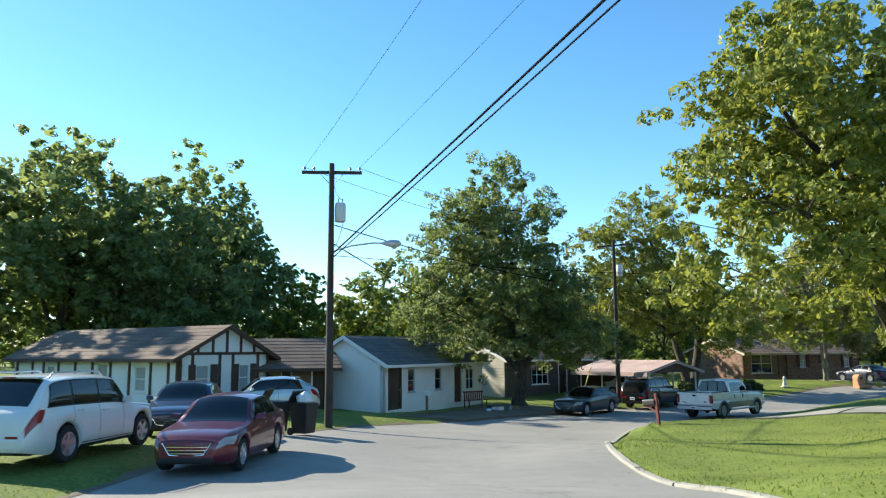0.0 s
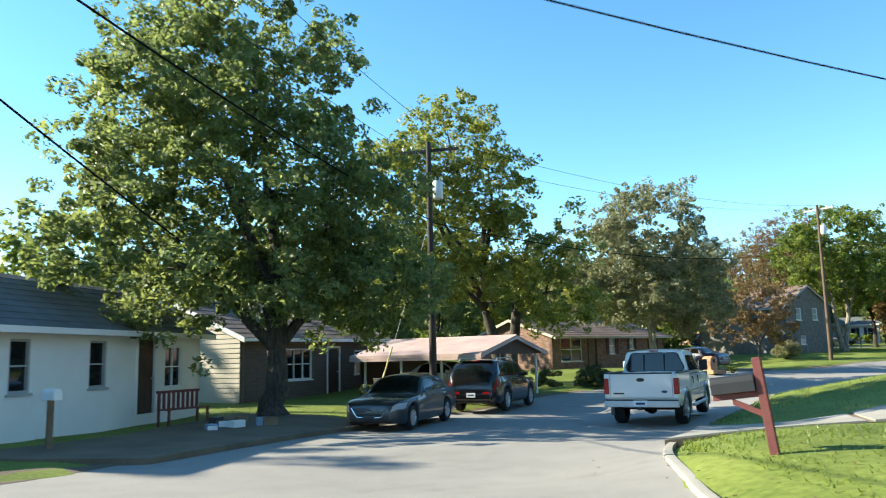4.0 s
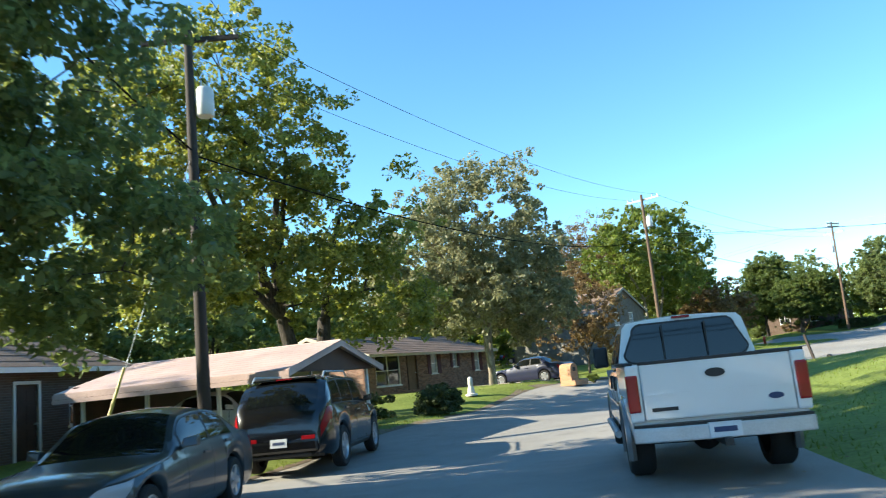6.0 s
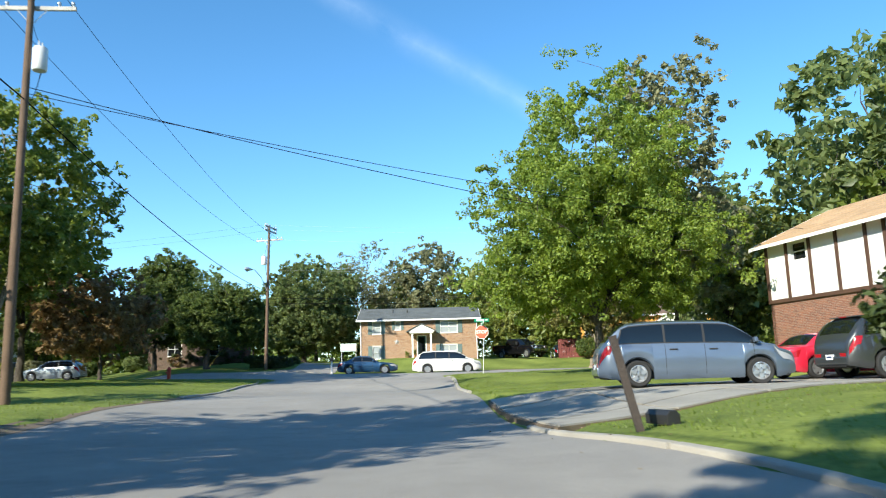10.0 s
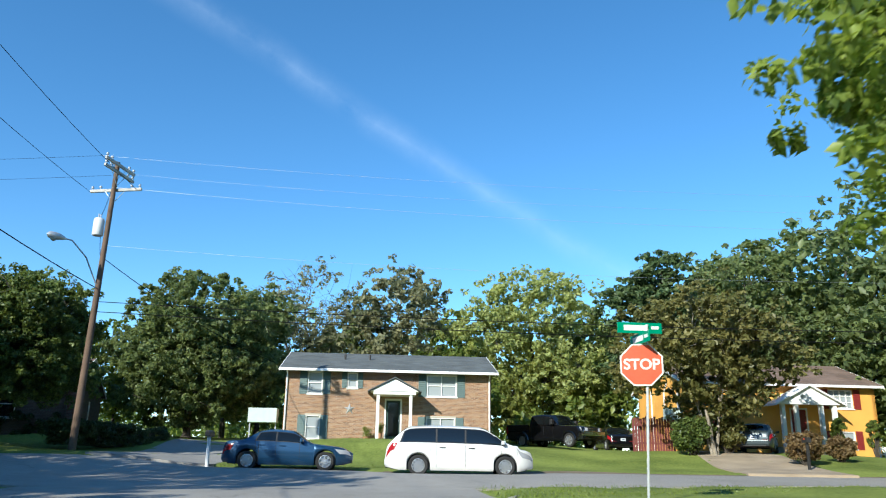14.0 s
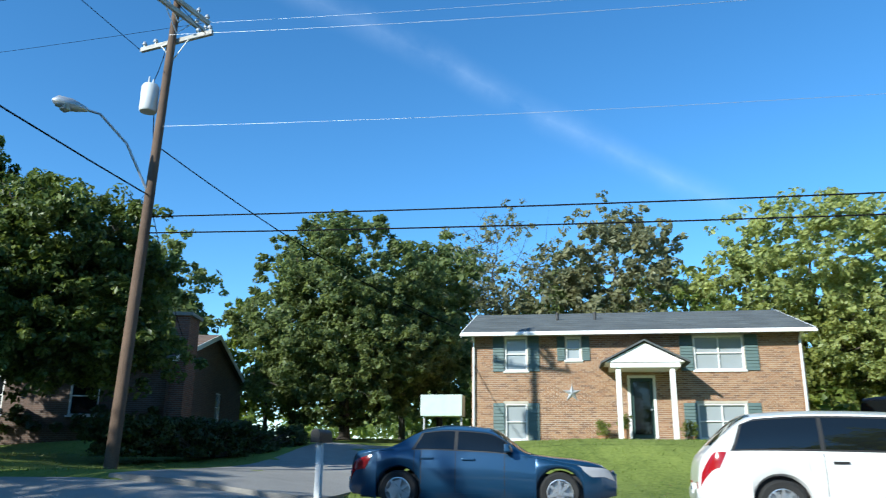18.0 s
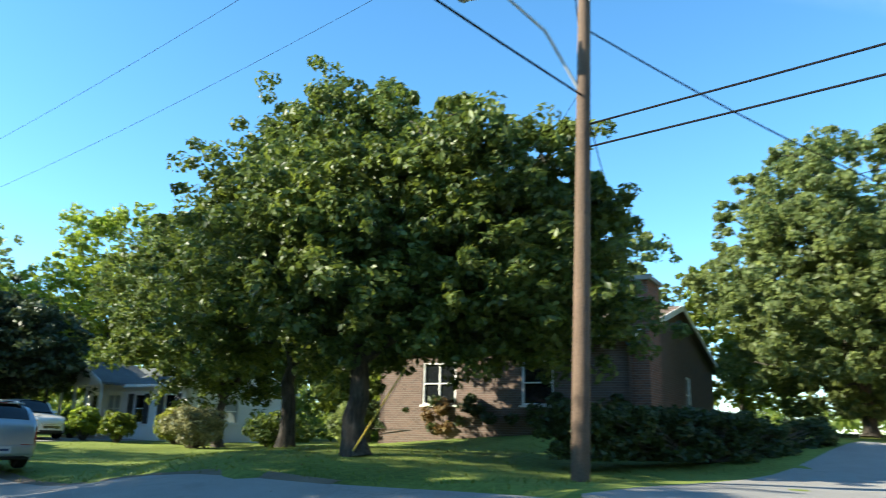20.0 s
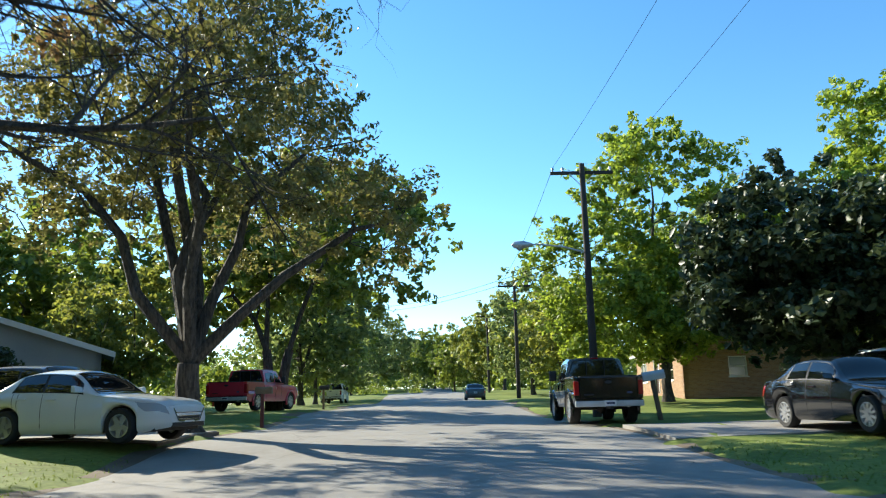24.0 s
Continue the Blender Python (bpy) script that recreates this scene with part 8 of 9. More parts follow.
tree(88.3, 80.0, [(0.8, -0.6, 7.7, 2.1, 2.1, 2.0), (-0.6, 0.5, 6.0, 1.7, 1.8, 1.9), (1.3, -1.0, 5.9, 2.1, 2.1, 2.0), (0, 0, 3.9, 2.8, 2.8, 1.5), (1.4, -0.8, 3.6, 2.3, 2.3, 1.3), (-0.6, 0.6, 3.3, 2.2, 2.2, 1.1)], "maple", "dense dark maple on the corner lawn", thick=0.21, fork=2.0, clumps=560, per=220, size=0.082, clump=0.66, seed=15, hollow=0.4)
tree(86.7, 75.0, [(1.5, -1.2, 5.2, 2.1, 2.1, 1.6), (2.6, -2.1, 4.1, 1.8, 1.7, 1.4), (-0.5, 0.5, 4.3, 2.1, 2.1, 1.5), (0.8, -0.5, 3.1, 2.7, 2.6, 1.1), (2.5, -2.0, 2.9, 1.9, 1.8, 1.0), (0.2, 0.2, 2.8, 2.2, 2.2, 0.9)], "maple", "dense dark maple beside the utility pole", thick=0.24, fork=1.7, clumps=560, per=220, size=0.078, clump=0.58, seed=16, hollow=0.4)
tree(104.4, 72.2, [(0.4, 0, 7.2, 3.4, 3.6, 3.2), (-1.0, 0.8, 5.0, 3.2, 3.6, 2.8), (1.2, -1.0, 4.6, 3.3, 3.5, 2.8), (0.2, 0.5, 2.9, 3.5, 3.7, 2.1)], "dark", "round dense green tree beside the brick house", thick=0.26, fork=1.2, clumps=520, per=160, size=0.11, clump=0.62, seed=17)
tree(110, 69.5, [(0, 0, 8, 1.8, 1.8, 2.2), (0, 0, 4.5, 2.2, 2.2, 2.2)], "dark", "narrow dark tree behind the round tree", thick=0.18, fork=2, clumps=90, per=70, size=0.17, seed=18)
# trees behind the brick house
tree(120, 68.5, [(0, 0, 11, 4.5, 4.5, 3.4), (-3, 2, 8, 3.6, 3.6, 3), (3, -3, 9, 4, 4, 3.4)], "grey", "half-bare greyish tree behind the brick house", thick=0.3, fork=4, clumps=280, per=40, size=0.15, clump=0.9, seed=19, bare=0.4, twigs=1)
tree(119, 61, [(0, 0, 10, 4, 4, 4), (0, 3, 7, 4, 4, 3)], "grey", "grey-green tree behind the brick house", thick=0.3, fork=3, clumps=170, per=55, size=0.2, seed=20)
tree(117, 50.5, [(0, 0, 10, 4, 4.2, 3.6), (0, 3.5, 7.5, 3.6, 3.4, 3), (0, -3, 7, 3.6, 3.4, 3.2), (0, 0, 4, 4.5, 5, 2.6)], "pale", "pale yellow-green tree behind the brick house", thick=0.3, fork=3, clumps=320, per=105, size=0.15, clump=0.85, seed=21)
tree(113, 41.5, [(0, 0, 12.2, 2.2, 2.2, 2.2), (0, 2, 10, 3, 2.4, 1.6), (0, -1.6, 8.4, 3.2, 3, 1.6), (0, 1.2, 6, 3.2, 3, 1.6)], "pine", "tall pine with layered branches behind the orange house", thick=0.26, fork=5, clumps=220, per=70, size=0.2, clump=0.75, seed=22, flat=0.4)
tree(112.5, 35.5, [(0, 0, 11, 3.4, 3.4, 3.2), (0, 2.5, 8, 3.4, 3.4, 3), (0, -3, 7.5, 3.4, 3.4, 3)], "dark", "dark tree behind the orange house", thick=0.28, fork=3, clumps=200, per=70, size=0.2, seed=23)
tree(97.3, 43.6, [(0, 0.5, 6.0, 3.4, 3.6, 2.2), (0, -2, 5.0, 2.8, 2.8, 2.0), (-0.5, 2.4, 4.8, 2.6, 2.4, 1.6), (0.3, -0.8, 3.4, 2.6, 2.2, 1.6)], "oak", "many-stemmed tree with yellowing leaves before the orange house", stems=((-0.5, 0.4), (0.4, -0.5), (0.1, 0.6)), thick=0.1, fork=2.2, clumps=260, per=70, size=0.14, clump=0.65, bark="bark_pale", seed=24)
# trees up the cross street
tree(70.0, 98.9, [(-0.3, 0, 9.3, 4.2, 4.2, 3.0), (-4.8, -1.5, 7.0, 4, 3.6, 2.3), (2.8, 0.8, 6.9, 2.4, 2.4, 1.7), (1.2, -3, 7.6, 3.2, 3.0, 2.2), (-1, 4, 8, 4, 4, 3), (0, 0, 12, 3.4, 3.4, 2), (-3.0, 1.5, 10.2, 3.0, 3.0, 2.0), (5.0, 1.6, 5.2, 1.6, 1.6, 1.0)], "oak", "old spreading oak with thinning autumn leaves", stems=((0.1, 0.0),), thick=0.36, fork=1.75, clumps=410, per=130, size=0.08, clump=0.82, seed=25, bare=0.22, twigs=1, hollow=0.5)
tree(67.0, 87.5, [(0, 0, 10.5, 4.6, 4.6, 3), (3.8, 1.0, 9.6, 3.6, 3.6, 1.9), (-2.5, -3, 8.4, 4, 4, 2.8), (0, 3, 8.4, 4, 4, 2.6), (1.5, 0.5, 13.2, 4.2, 4.2, 2.4)], "rust", "thinning tree whose bare limbs hang over the street", thick=0.34, fork=3.4, clumps=400, per=110, size=0.09, clump=0.9, seed=26, bare=0.22, twigs=1)
# out-of-view tree, added for the shade that falls on the corner lawn
tree(70.8, 79.6, [(0, 0, 8.2, 3.4, 3.4, 2.6), (-2.4, 0.8, 6.4, 2.8, 2.8, 2.2), (2.2, -1.2, 6.2, 2.8, 2.8, 2.2), (0.4, 2.4, 6.6, 2.8, 2.6, 2.2)], "mid", "unseen leafy green tree added to shade the corner lawn", thick=0.24, fork=2.6, clumps=240, per=60, size=0.16, clump=0.85, seed=37)
tree(65.4, 117.5, [(0, 0, 9, 4.4, 4.4, 3.4), (4.4, -1, 8.2, 3.6, 3.6, 3.3), (-4, 0, 7.5, 4, 4, 3)], "mid", "broad green street tree", stems=((-0.5, 0), (0.7, 0)), thick=0.3, fork=3.0, clumps=260, per=60, size=0.2, clump=0.95, seed=27)
tree(84.8, 122, [(0, 0, 11, 4, 4, 4), (-3.2, 0, 7, 3.6, 3.4, 3.2), (3, 0, 7, 3.6, 3.6, 3.4), (-2.4, -0.5, 4.2, 3.2, 3, 2.2), (1.5, 0, 5, 3.4, 3.4, 2.4)], "lime", "tall yellow-green tree behind the utility pole", thick=0.28, fork=2.6, clumps=430, per=110, size=0.14, clump=0.9, seed=28)
tree(86.3, 105.6, [(0, 0, 5.1, 2.3, 2.3, 2.2), (-1.0, -1, 3.8, 2.2, 2.2, 1.6), (1.6, 0, 3.8, 2.2, 2.2, 1.8), (2.0, -1.6, 4.2, 2.1, 2.1, 1.9)], "magnolia", "dark glossy magnolia on a shaded lawn", thick=0.22, fork=1.8, clumps=270, per=110, size=0.15, clump=0.8, seed=29)
tree(100.5, 110, [(0, 0, 10.5, 4.2, 4.2, 4), (-3, -2, 8, 3.6, 3.6, 3.2), (3, 0, 7, 4, 4, 3.2)], "dark", "tall dark tree beside the white house", thick=0.3, fork=2.8, clumps=260, per=105, size=0.16, clump=0.95, seed=30)
tree(93.3, 93.4, [(0, 0, 7.6, 3.6, 3.6, 3.2), (-2, 1, 5.6, 3, 3, 2.4), (2, -0.5, 5.2, 2.8, 2.8, 2.0), (-1.4, 0.6, 3.6, 3.0, 2.8, 1.3), (1.4, 0, 3.4, 2.6, 2.6, 1.2)], "maple", "dark green tree beyond the corner maples", thick=0.22, fork=1.9, clumps=380, per=120, size=0.11, seed=31)
tree(97, 118.5, [(0, 0, 12.5, 4.2, 4.2, 3.4), (-3, 0, 9, 3.4, 3.4, 3), (3, 0.5, 9, 3.6, 3.6, 3.2), (0, 0, 6, 4.4, 4.4, 2.4)], "lime", "tall yellow-green leafy tree behind the white house", thick=0.3, fork=3.4, clumps=300, per=85, size=0.17, clump=0.9, seed=33)
tree(62.4, 109.5, [(0, 0, 3.6, 3.0, 3.0, 2.2), (-2, 0.5, 2.6, 2.2, 2.2, 1.6)], "yellow", "small bright yellow-green tree behind the oak", thick=0.09, fork=1.0, clumps=130, per=80, size=0.12, clump=0.6, seed=34)


def bare_limbs(x, y, runs, label, seed):
    """Leafless limbs of a street tree that reach out over the road and end in fine twigs."""
    rng = np.random.default_rng(seed)
    wood = Shape()

    def grow(a, d, length, radius, depth):
        pts, p, way = [a], Vector(a), Vector(d).normalized()
        n = 5
        for k in range(n):
            way = (way + Vector(rng.normal(size=3)) * 0.16 + Vector((0, 0, 0.03 if depth else 0.0))).normalized()
            p = p + way * length / n
            pts.append(p.copy())
        wood.tube(pts, [radius * (1 - 0.72 * k / n) for k in range(n + 1)], 6 if depth == 0 else 4, cap=False)
        if depth < 3:
            for k in range(1, n + 1):
                for _ in range(2 if depth < 2 else 1):
                    side_ = Vector(rng.normal(size=3))
                    grow(pts[k], way * 0.9 + side_ * 0.55, length * rng.uniform(0.3, 0.5), radius * (0.5 - 0.05 * k), depth + 1)
    t = thing("bare_tree", pose(x, y, g(x, y) - 0.05), label, "tree")
    wood.tube([(0, 0, 0), (0.05, 0, 1.2), (0.1, 0.05, 2.6), (0.2, 0.1, 4.2)], [0.3, 0.24, 0.22, 0.19], 10)
    part("trunk", wood, "bark", t, smooth=True)
    for a, d, length, radius in runs:
        wood = Shape()
        grow(Vector(a), Vector(d), length, radius, 0)
        part("limb", wood, "bark", t, smooth=True)
    return t


bare_limbs(70.6, 87.2, [((0.2, 0.1, 4.1), (1.0, 0.3, 0.22), 5.6, 0.12), ((0.2, 0.1, 4.2), (0.8, 0.75, 0.35), 5.4, 0.11), ((0.2, 0.1, 4.0), (0.9, -0.35, 0.4), 5.0, 0.1), ((0.2, 0.1, 4.2), (-0.4, 0.6, 0.8), 5.0, 0.1)], "nearly leafless street tree with limbs over the road", 61)
# woods and far trees: three built once, then copied at other sizes
WOOD = [tree(-22, 58, [(0, 0, 11.5, 4.2, 4.2, 4), (-3, 0, 8, 3.8, 3.8, 3.4), (3, 1, 7.6, 3.8, 3.8, 3.4), (0, 0, 4.5, 4.5, 4.5, 2.4)], "dark", "tall dark green tree in the wood behind the houses", thick=0.3, fork=3, clumps=210, per=44, size=0.27, clump=1.1, seed=41),
        tree(0, 84, [(0, 0, 9.5, 3.4, 3.4, 3.2), (-2.4, 0, 6.5, 3, 3, 2.6), (2.4, 0, 6, 3, 3, 2.8), (0, 0, 3.5, 3.8, 3.8, 1.8)], "mid", "green tree in the wood behind the houses", thick=0.22, fork=2.6, clumps=180, per=42, size=0.26, clump=0.95, seed=42, bare=0.1, twigs=1),
        tree(8, 78, [(0, 0, 8, 4, 4, 3), (-3, 0, 5.6, 3.4, 3.4, 2.6), (3, 0, 5.2, 3.4, 3.4, 2.6)], "yellow", "yellowing tree in the wood behind the houses", thick=0.24, fork=2.2, clumps=180, per=42, size=0.26, clump=0.95, seed=43)]
SPREAD = [(0, -36, 50, 1.25), (0, -29, 57, 1.25), (0, -25, 74, 1.4), (0, -21, 69, 1.05), (0, -33, 66, 1.3), (2, -42, 46, 1.2), (1, -9, 78, 0.85), (1, -15, 74, 0.9), (0, -6, 92, 0.9), (2, 7, 92, 1.0),
          (0, 16, 80, 0.8), (0, 24, 84, 0.9), (2, 32, 85, 0.8), (0, 42, 84, 0.85), (1, 50, 88, 0.9), (1, 44, 79, 0.75),
          (0, 62, 90, 0.5), (2, 57, 95, 0.55), (1, 50, 96, 0.6),
          (0, 104, 82, 0.6), (1, 112, 80, 0.7), (0, 124, 76, 0.9), (2, 127, 58, 1.05), (1, 126, 45, 1.0), (0, 122, 34, 1.0), (2, 116, 28, 0.9), (0, 107, 26, 0.9), (1, 98, 24, 1.0), (0, 90, 22, 1.0),
          (0, 74, 30, 1.15), (2, 80, 33, 1.0), (1, 68, 27, 1.2), (0, 58, 26, 1.1), (1, 48, 24, 1.1), (0, 84, 36, 0.8), (2, 30, 10, 1.0), (0, 36, 18, 1.0),
          (0, 61.5, 133, 0.8), (1, 58.5, 146, 0.9), (0, 55, 160, 0.9), (1, 50, 178, 1.0), (2, 80, 146, 0.9), (0, 77, 160, 0.85), (2, 73, 178, 1.0), (1, 62, 215, 0.95), (2, 70, 205, 0.9), (0, 46, 205, 1.0), (1, 54, 245, 1.1), (0, 40, 250, 1.1), (2, 66, 238, 1.0),
          (1, 96, 128, 1.0), (0, 92, 138, 1.0), (2, 104, 116, 1.0), (1, 106, 100, 0.8), (0, 112, 108, 1.0), (1, 52, 118, 1.0), (0, 36, 112, 1.0), (2, 46, 112, 1.0), (1, 45, 132, 1.0), (1, 50, 292, 1.0), (0, 43, 296, 0.9), (2, 57, 288, 0.9), (1, 108, 97, 0.7), (0, 113, 91, 0.7), (1, 104, 90, 0.5), (2, 118, 99, 0.8), (1, 113, 57, 0.6), (2, 116, 52, 0.6), (1, 119, 46, 0.7), (0, 121, 64, 0.7), (0, 113, 27.5, 1.25), (0, 119, 30, 1.2), (1, 46, 284, 1.2), (0, 34, 300, 1.3), (1, 28, 290, 1.3), (2, 38, 310, 1.4), (0, 22, 280, 1.2)]
for i, (k, x, y, s) in enumerate(SPREAD):
    copy_thing(WOOD[k], pose(x, y, g(x, y) - 0.05, 0, 0, 67 * i) @ Matrix.Diagonal((s, s, s * (0.94 + 0.03 * (i % 5)), 1)))
# hedges and bushes
shrub(93.2, 71.6, 4.6, 0.75, 1.0, "hedge", "long clipped dark hedge beside the driveway", 300, 90, 0.06, 51, "hedge", True, -6)
shrub(95.2, 79.5, 0.8, 5.5, 1.1, "hedge", "dark hedge under the brick house's windows", 90, 90, 0.08, 52, "hedge", True, 17)
shrub(21.5, 54.6, 0.8, 0.68, 0.98, "hedge", "clipped dark boxy bush at the street edge", 70, 150, 0.05, 53, "bush", True, 30)
shrub(18.5, 55.6, 2.6, 0.8, 0.9, "hedge", "dark low hedge before the ranch house", 50, 90, 0.07, 54, "hedge", True, 30)
shrub(41.0, 44.6, 1.3, 1.4, 2.1, "hedge", "dark ragged bush beside the minivan", 70, 110, 0.08, 55)
shrub(93.2, 41.0, 1.0, 0.9, 1.5, "rust", "rusty round bush by the orange house's mailbox", 40, 100, 0.07, 56)
shrub(94.5, 38.8, 0.8, 0.8, 1.2, "rust", "rusty round bush on the lawn", 30, 90, 0.07, 57)
shrub(31.9, 56.5, 0.4, 0.3, 0.6, "mid", "green plant in the brick planter", 14, 60, 0.05, 58)
shrub(93.6, 84.5, 1.1, 1.0, 1.5, "dark", "dark green shrub against the brick house", 44, 90, 0.08, 68)
shrub(92.6, 88, 1.2, 1.0, 1.4, "maple", "dark green shrub under the maples", 44, 90, 0.08, 69)
shrub(94.6, 81, 0.9, 0.9, 1.3, "rust", "brownish shrub under the maples", 36, 90, 0.08, 70)
shrub(97.6, 44.6, 1.3, 1.3, 2.0, "maple", "tangled dark shrub among thin stems", 60, 90, 0.08, 71)
shrub(98.2, 42.6, 1.1, 1.1, 1.7, "oak", "tangled olive shrub among thin stems", 50, 90, 0.08, 72)
shrub(90.2, 102.2, 0.7, 0.7, 1.4, "mid", "loose green shrub before the white house", 50, 90, 0.11, 73)
shrub(89.7, 98.9, 0.8, 0.8, 1.5, "lime", "pale green shrub before the white house", 50, 90, 0.1, 74)
shrub(91.8, 92.6, 1.5, 1.3, 1.7, "grey", "tangled brownish shrub beyond the maples", 50, 80, 0.09, 59)
shrub(92.4, 95.6, 1.0, 1.2, 1.6, "yellow", "yellow-green shrub by the white house", 40, 80, 0.09, 60)
shrub(90.6, 97.4, 0.9, 0.8, 1.4, "mid", "green shrub by the white house", 40, 80, 0.09, 61)
shrub(62.6, 101.6, 1.1, 1.1, 2.6, "hedge", "tall rounded evergreen beside the pale house", 60, 90, 0.08, 62)
for k, (x, y) in enumerate(((101.7, 33.4), (101.9, 35.2))):
    shrub(x, y, 0.5, 0.5, 2.2, "mid", "narrow evergreen by the orange house", 40, 80, 0.06, 63 + k)
shrub(4.5, 60.5, 3, 1.5, 2.2, "mid", "overgrown shrubs between the houses", 60, 80, 0.1, 66)
shrub(9.0, 49.0, 1.5, 0.7, 0.8, "hedge", "dark foundation shrubs under the window", 40, 80, 0.07, 67, "bush", True, 40)

# ---------------------------------------------------------------- woods on the horizon, grass, litter
wr = np.random.default_rng(91)
wc = []
while len(wc) < 560:
    a, r = wr.uniform(0, 2 * math.pi), wr.uniform(118, 300)
    x, y = 42 + r * math.cos(a), 62 + r * 1.05 * math.sin(a)
    # keep the cross street's corridor open
    mid = 79 - (y - 56) * 0.158
    if 60 < y < 285 and abs(x - mid) < 11:
        continue
    if min(abs(x - 42), abs(y - 62)) < 0:
        continue
    wc.append((x, y))
cen, rad = [], []
for x, y in wc:
    z0, h, w = float(gz(x, y)), wr.uniform(8, 13.5), wr.uniform(3.2, 5.2)
    for _ in range(16):
        d = wr.normal(size=3)
        d /= np.linalg.norm(d)
        d[2] = d[2] * 0.5 + 0.5
        cen.append((x + d[0] * w, y + d[1] * w, z0 + 0.6 + d[2] * (h - 1.5)))
        rad.append(wr.uniform(1.2, 2.4))
# thickets behind the back gardens
n_far = len(cen)
for x0, x1, y0, y1, k in ((103, 136, 90, 138, 260), (18, 54, 108, 150, 230), (30, 46, 150, 260, 120), (108, 136, 40, 76, 90), (-30, -4, 66, 90, 60), (20, 52, 86, 104, 60), (94, 112, 20, 30, 40), (38, 84, 286, 300, 90), (40, 58, 200, 285, 60), (84, 104, 150, 200, 60)):
    for _ in range(k):
        x, y = wr.uniform(x0, x1), wr.uniform(y0, y1)
        cen.append((x, y, float(gz(x, y)) + wr.uniform(0.5, 3.2)))
        rad.append(wr.uniform(0.9, 1.7))
far = leaf_cloud(wr, np.array(cen[:n_far]), np.array(rad[:n_far]), 26, 0.55)
near_ = leaf_cloud(wr, np.array(cen[n_far:]), np.array(rad[n_far:]), 85, 0.24)
wood_far = new("distant_woods", cloud_mesh("distant_woods", np.vstack([far, near_]), LEAF["mid"]))
tagged(wood_far, "green and yellowing woods along the horizon", "woods", kind="stuff")

PATH = np.array([(-0.5, 7), (1, 21), (5, 32), (13.5, 43.4), (24.8, 50), (45, 54.4), (61.5, 56.8), (71, 58.5), (77, 62), (80, 69.4), (79, 81), (77, 95)])


def scatter(n, near, far, seed):
    """Random places beside the way, thinner with distance."""
    r = np.random.default_rng(seed)
    k = r.integers(0, len(PATH) - 1, n)
    u = r.uniform(0, 1, n)[:, None]
    p = PATH[k] * (1 - u) + PATH[k + 1] * u
    d = PATH[k + 1] - PATH[k]
    d = d / np.linalg.norm(d, axis=1)[:, None]
    side = r.choice((-1, 1), n) * (near + (far - near) * r.uniform(0, 1, n) ** 1.5)
    return p + np.stack([-d[:, 1], d[:, 0]], 1) * side[:, None], r


# short grass blades on the lawns beside the way
p, gr = scatter(230000, 3.5, 24, 92)
gap = road_gap(p[:, 0], p[:, 1])
keep = (gap > 0.12) & (gap < 16)
for drv in DRIVES:
    keep &= ~inside(drv, p[:, 0], p[:, 1])
p, gap = p[keep], gap[keep]
z = lawn_height(p[:, 0], p[:, 1])
n = len(p)
hgt = gr.uniform(0.025, 0.065, n) * np.where(gap < 0.6, 1.6, 1.0)
ang = gr.uniform(0, 2 * math.pi, n)
wid = gr.uniform(0.006, 0.014, n)
lean = gr.normal(size=(n, 2)) * 0.03
foot = np.stack([p[:, 0], p[:, 1], z - 0.005], 1)
off = np.stack([np.cos(ang) * wid, np.sin(ang) * wid, np.zeros(n)], 1)
tip = foot + np.stack([lean[:, 0], lean[:, 1], hgt], 1)
tri = np.stack([foot - off, foot + off, tip], 1).reshape(-1, 3)
gm = bpy.data.meshes.new("grass_blades")
gm.vertices.add(3 * n)
gm.vertices.foreach_set("co", tri.astype(np.float32).ravel())
gm.loops.add(3 * n)
gm.loops.foreach_set("vertex_index", np.arange(3 * n, dtype=np.int32))
gm.polygons.add(n)
gm.polygons.foreach_set("loop_start", np.arange(n, dtype=np.int32) * 3)
gm.update(calc_edges=True)
gm.materials.append(M["blade"])
tagged(new("grass_blades", gm), "short mown grass blades on the lawns", "grass", kind="stuff")

# fallen leaves on lawns and along the street edges
p, lr = scatter(9000, 2.0, 16, 93)
gap = road_gap(p[:, 0], p[:, 1])
keep = (gap > 0.2) | ((gap > -1.2) & (lr.uniform(size=len(p)) < 0.25))
p, gap = p[keep], gap[keep]
z = np.where(gap < 0, gz(p[:, 0], p[:, 1]) + 0.045, lawn_height(p[:, 0], p[:, 1]) + 0.02)
q = leaf_cloud(lr, np.stack([p[:, 0], p[:, 1], z], 1), np.full(len(p), 0.012), 1, 0.032).reshape(-1, 4, 3)
mid_z = q[:, :, 2].mean(1, keepdims=True)
q[:, :, 2] = mid_z + (q[:, :, 2] - mid_z) * 0.3
q = q.reshape(-1, 3)
tagged(new("fallen_leaves", cloud_mesh("fallen_leaves", q, LEAF["rust"])), "dry brown leaves fallen on grass and street edge", "fallen leaves", kind="stuff")

# ---------------------------------------------------------------- the brick house's front, brick by brick


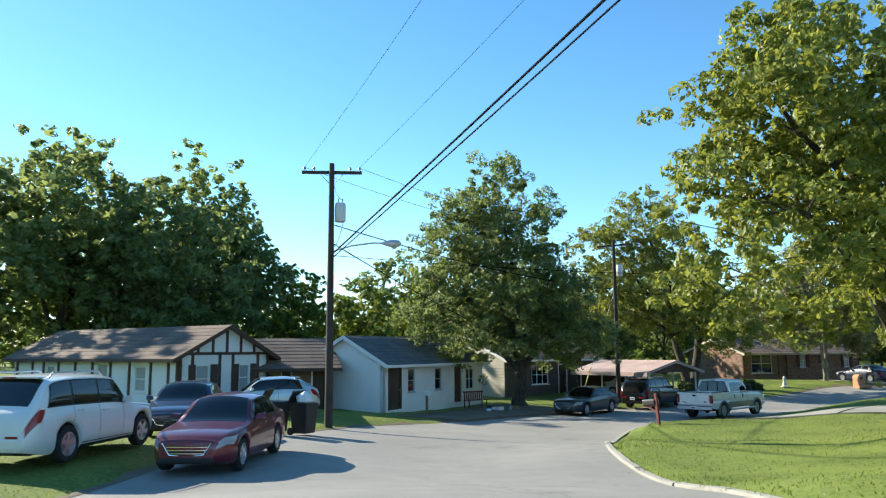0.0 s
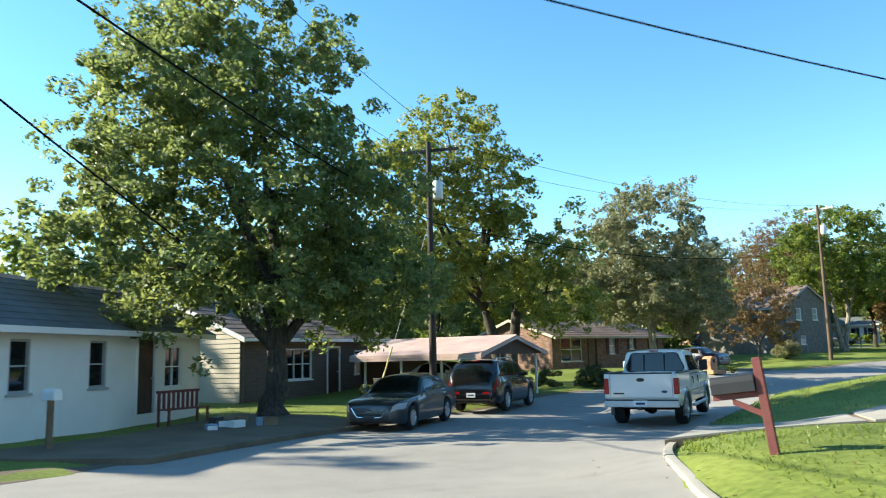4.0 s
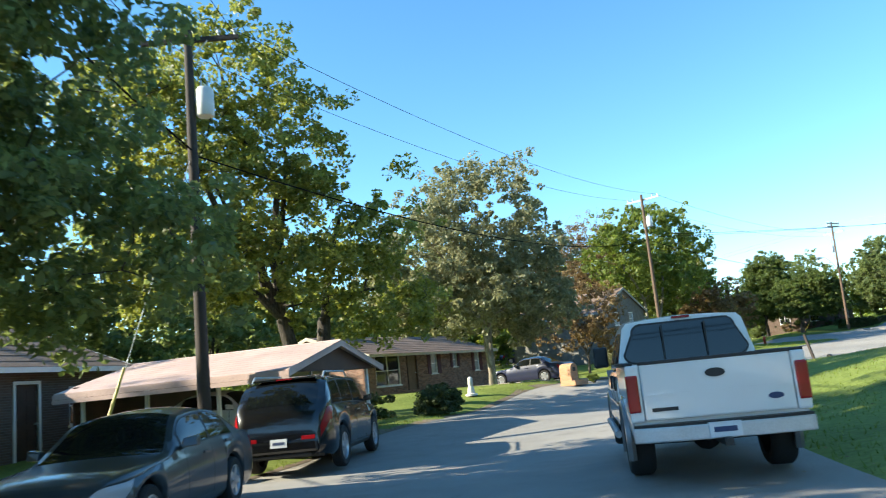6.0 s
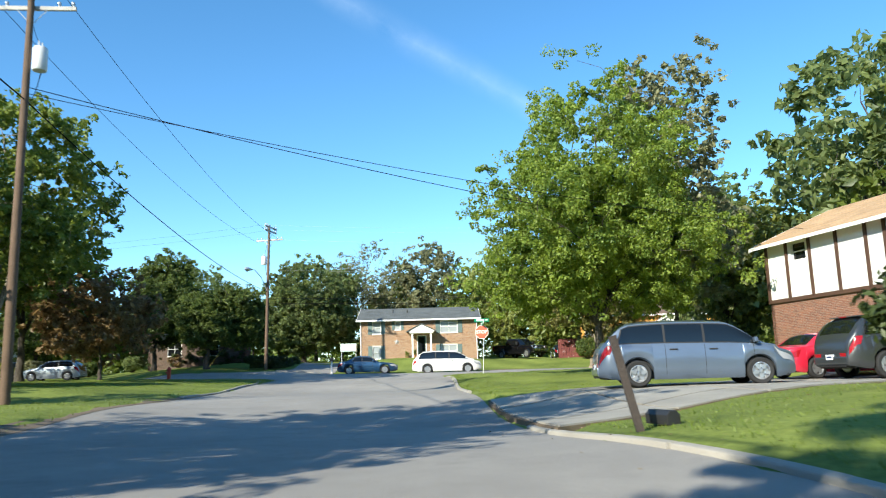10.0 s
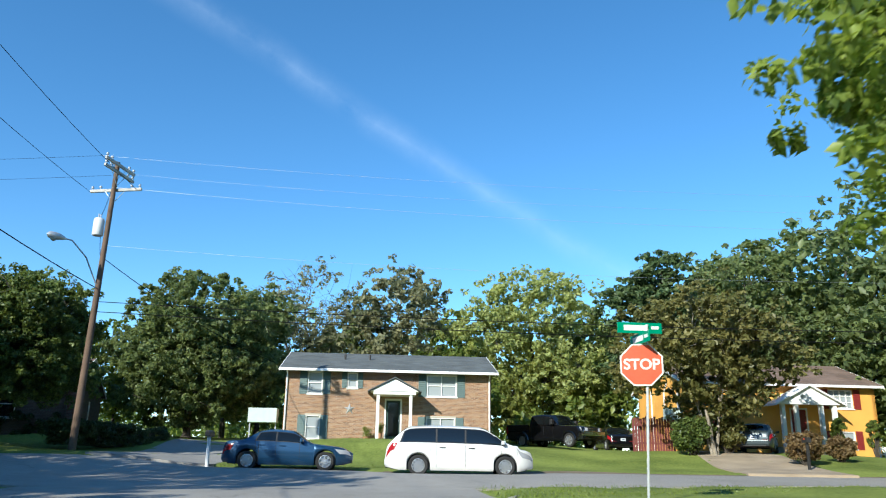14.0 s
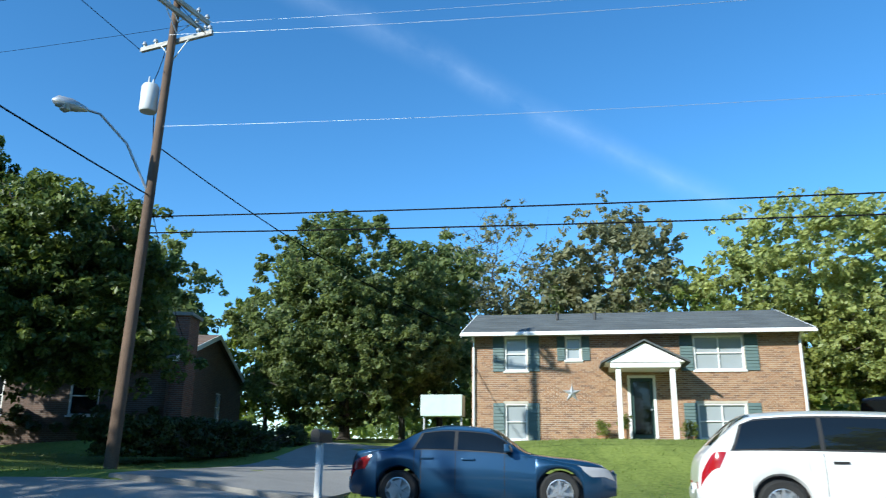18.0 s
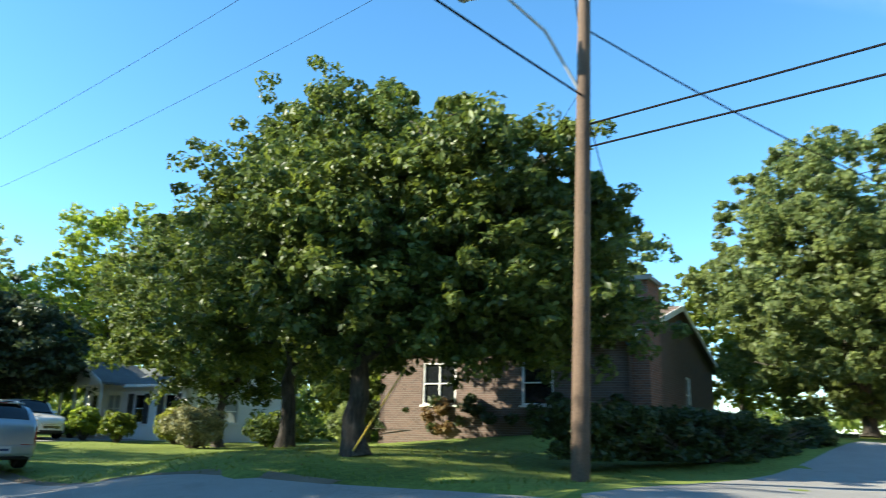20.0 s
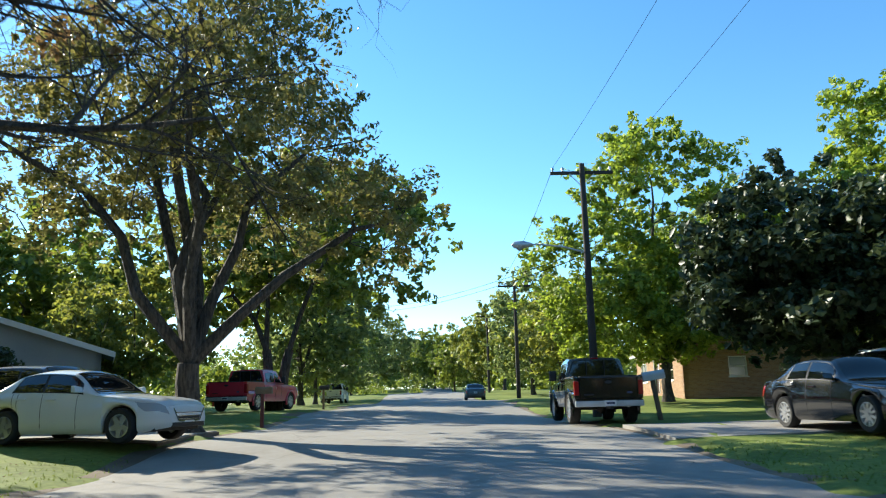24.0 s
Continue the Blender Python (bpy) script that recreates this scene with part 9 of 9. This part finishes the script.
def brick_piece_mat(name, stops):
    """Fired clay whose tone changes from brick to brick."""
    m = mat(name, stops[0], 0.88, 0.2, 6.0, 70, 0.3)
    n, l = m.node_tree.nodes, m.node_tree.links
    b = n["Principled BSDF"]
    old = b.inputs["Base Color"].links[0].from_socket
    geo, info, add, fr = n.new("ShaderNodeNewGeometry"), n.new("ShaderNodeObjectInfo"), n.new("ShaderNodeMath"), n.new("ShaderNodeMath")
    fr.operation = "FRACT"
    l.new(geo.outputs["Random Per Island"], add.inputs[0])
    l.new(info.outputs["Random"], add.inputs[1])
    l.new(add.outputs[0], fr.inputs[0])
    ramp_ = n.new("ShaderNodeValToRGB")
    el = ramp_.color_ramp.elements
    while len(el) < len(stops):
        el.new(0.5)
    for i, c in enumerate(stops):
        el[i].position, el[i].color = i / (len(stops) - 1), (*c, 1)
    l.new(fr.outputs[0], ramp_.inputs["Fac"])
    mx = n.new("ShaderNodeMix")
    mx.data_type = "RGBA"
    mx.inputs[0].default_value = 0.3
    l.new(ramp_.outputs["Color"], mx.inputs[6])
    l.new(old, mx.inputs[7])
    l.new(mx.outputs[2], b.inputs["Base Color"])
    return m


M["brick_piece"] = brick_piece_mat("tan_clay_brick", [(0.36, 0.21, 0.115), (0.26, 0.135, 0.07), (0.41, 0.26, 0.15), (0.12, 0.065, 0.045), (0.31, 0.17, 0.09)])
M["mortar"] = mat("pale_mortar", (0.5, 0.45, 0.37), 0.95, 0.15, 2.0, 60, 0.3)
FRONT_H = [o for o in HOUSE_H.children if o.name.startswith("front_wall")][0]
FRONT_H.data.materials[0] = M["mortar"]
OPEN_H = [(1.17, 1.95, 2.52, 3.7), (3.28, 3.81, 2.88, 3.68), (7.55, 9.17, 2.5, 3.66), (1.16, 1.92, 0.18, 1.4), (7.55, 9.1, 0.25, 1.4), (5.4, 6.15, 0.25, 2.25)]
BL, BH, JT = 0.203, 0.0677, 0.011
full = Shape().box(0, BL - JT, -0.007, 0.02, 0, BH - JT).mesh("brick", "brick_piece", bevel=0.003)
rest, singles = Shape(), 0
for row in range(-2, 58):
    z = row * BH
    cut = sorted((u0 - 0.05, u1 + 0.05) for u0, u1, z0, z1 in OPEN_H if z + BH > z0 - 0.05 and z < z1 + 0.05)
    lo, runs = 0.0, []
    for u0, u1 in cut + [(11.05, 12)]:
        if u0 > lo:
            runs.append((lo, u0))
        lo = u1
    for k in range(-1, 56):
        a = k * BL + (BL / 2 if row % 2 else 0)
        for r0, r1 in runs:
            s0, s1 = max(a, r0), min(a + BL - JT, r1)
            if s1 - s0 < 0.03:
                continue
            if s1 - s0 > BL - JT - 1e-4 and 2.1 < s0 < 5.2 and 0 <= row < 29 and singles < 300 and (s0 > 3.6 or row > 8):
                o = new("brick", full)
                o.parent, o.matrix_basis = FRONT_H, FRONT_H.matrix_basis.inverted() @ Matrix.Translation((s0, 0, z))
                singles += 1
            else:
                rest.box(s0, s1, -0.007, 0.02, z, z + BH - JT)
joined = bpy.data.meshes.new("brickwork")
joined.from_pydata(rest.v, [], rest.f)
joined.materials.append(M["brick_piece"])
bw = new("brickwork", joined)
bw.parent = HOUSE_H
tagged(bw, "running courses of tan brick", kind="stuff")
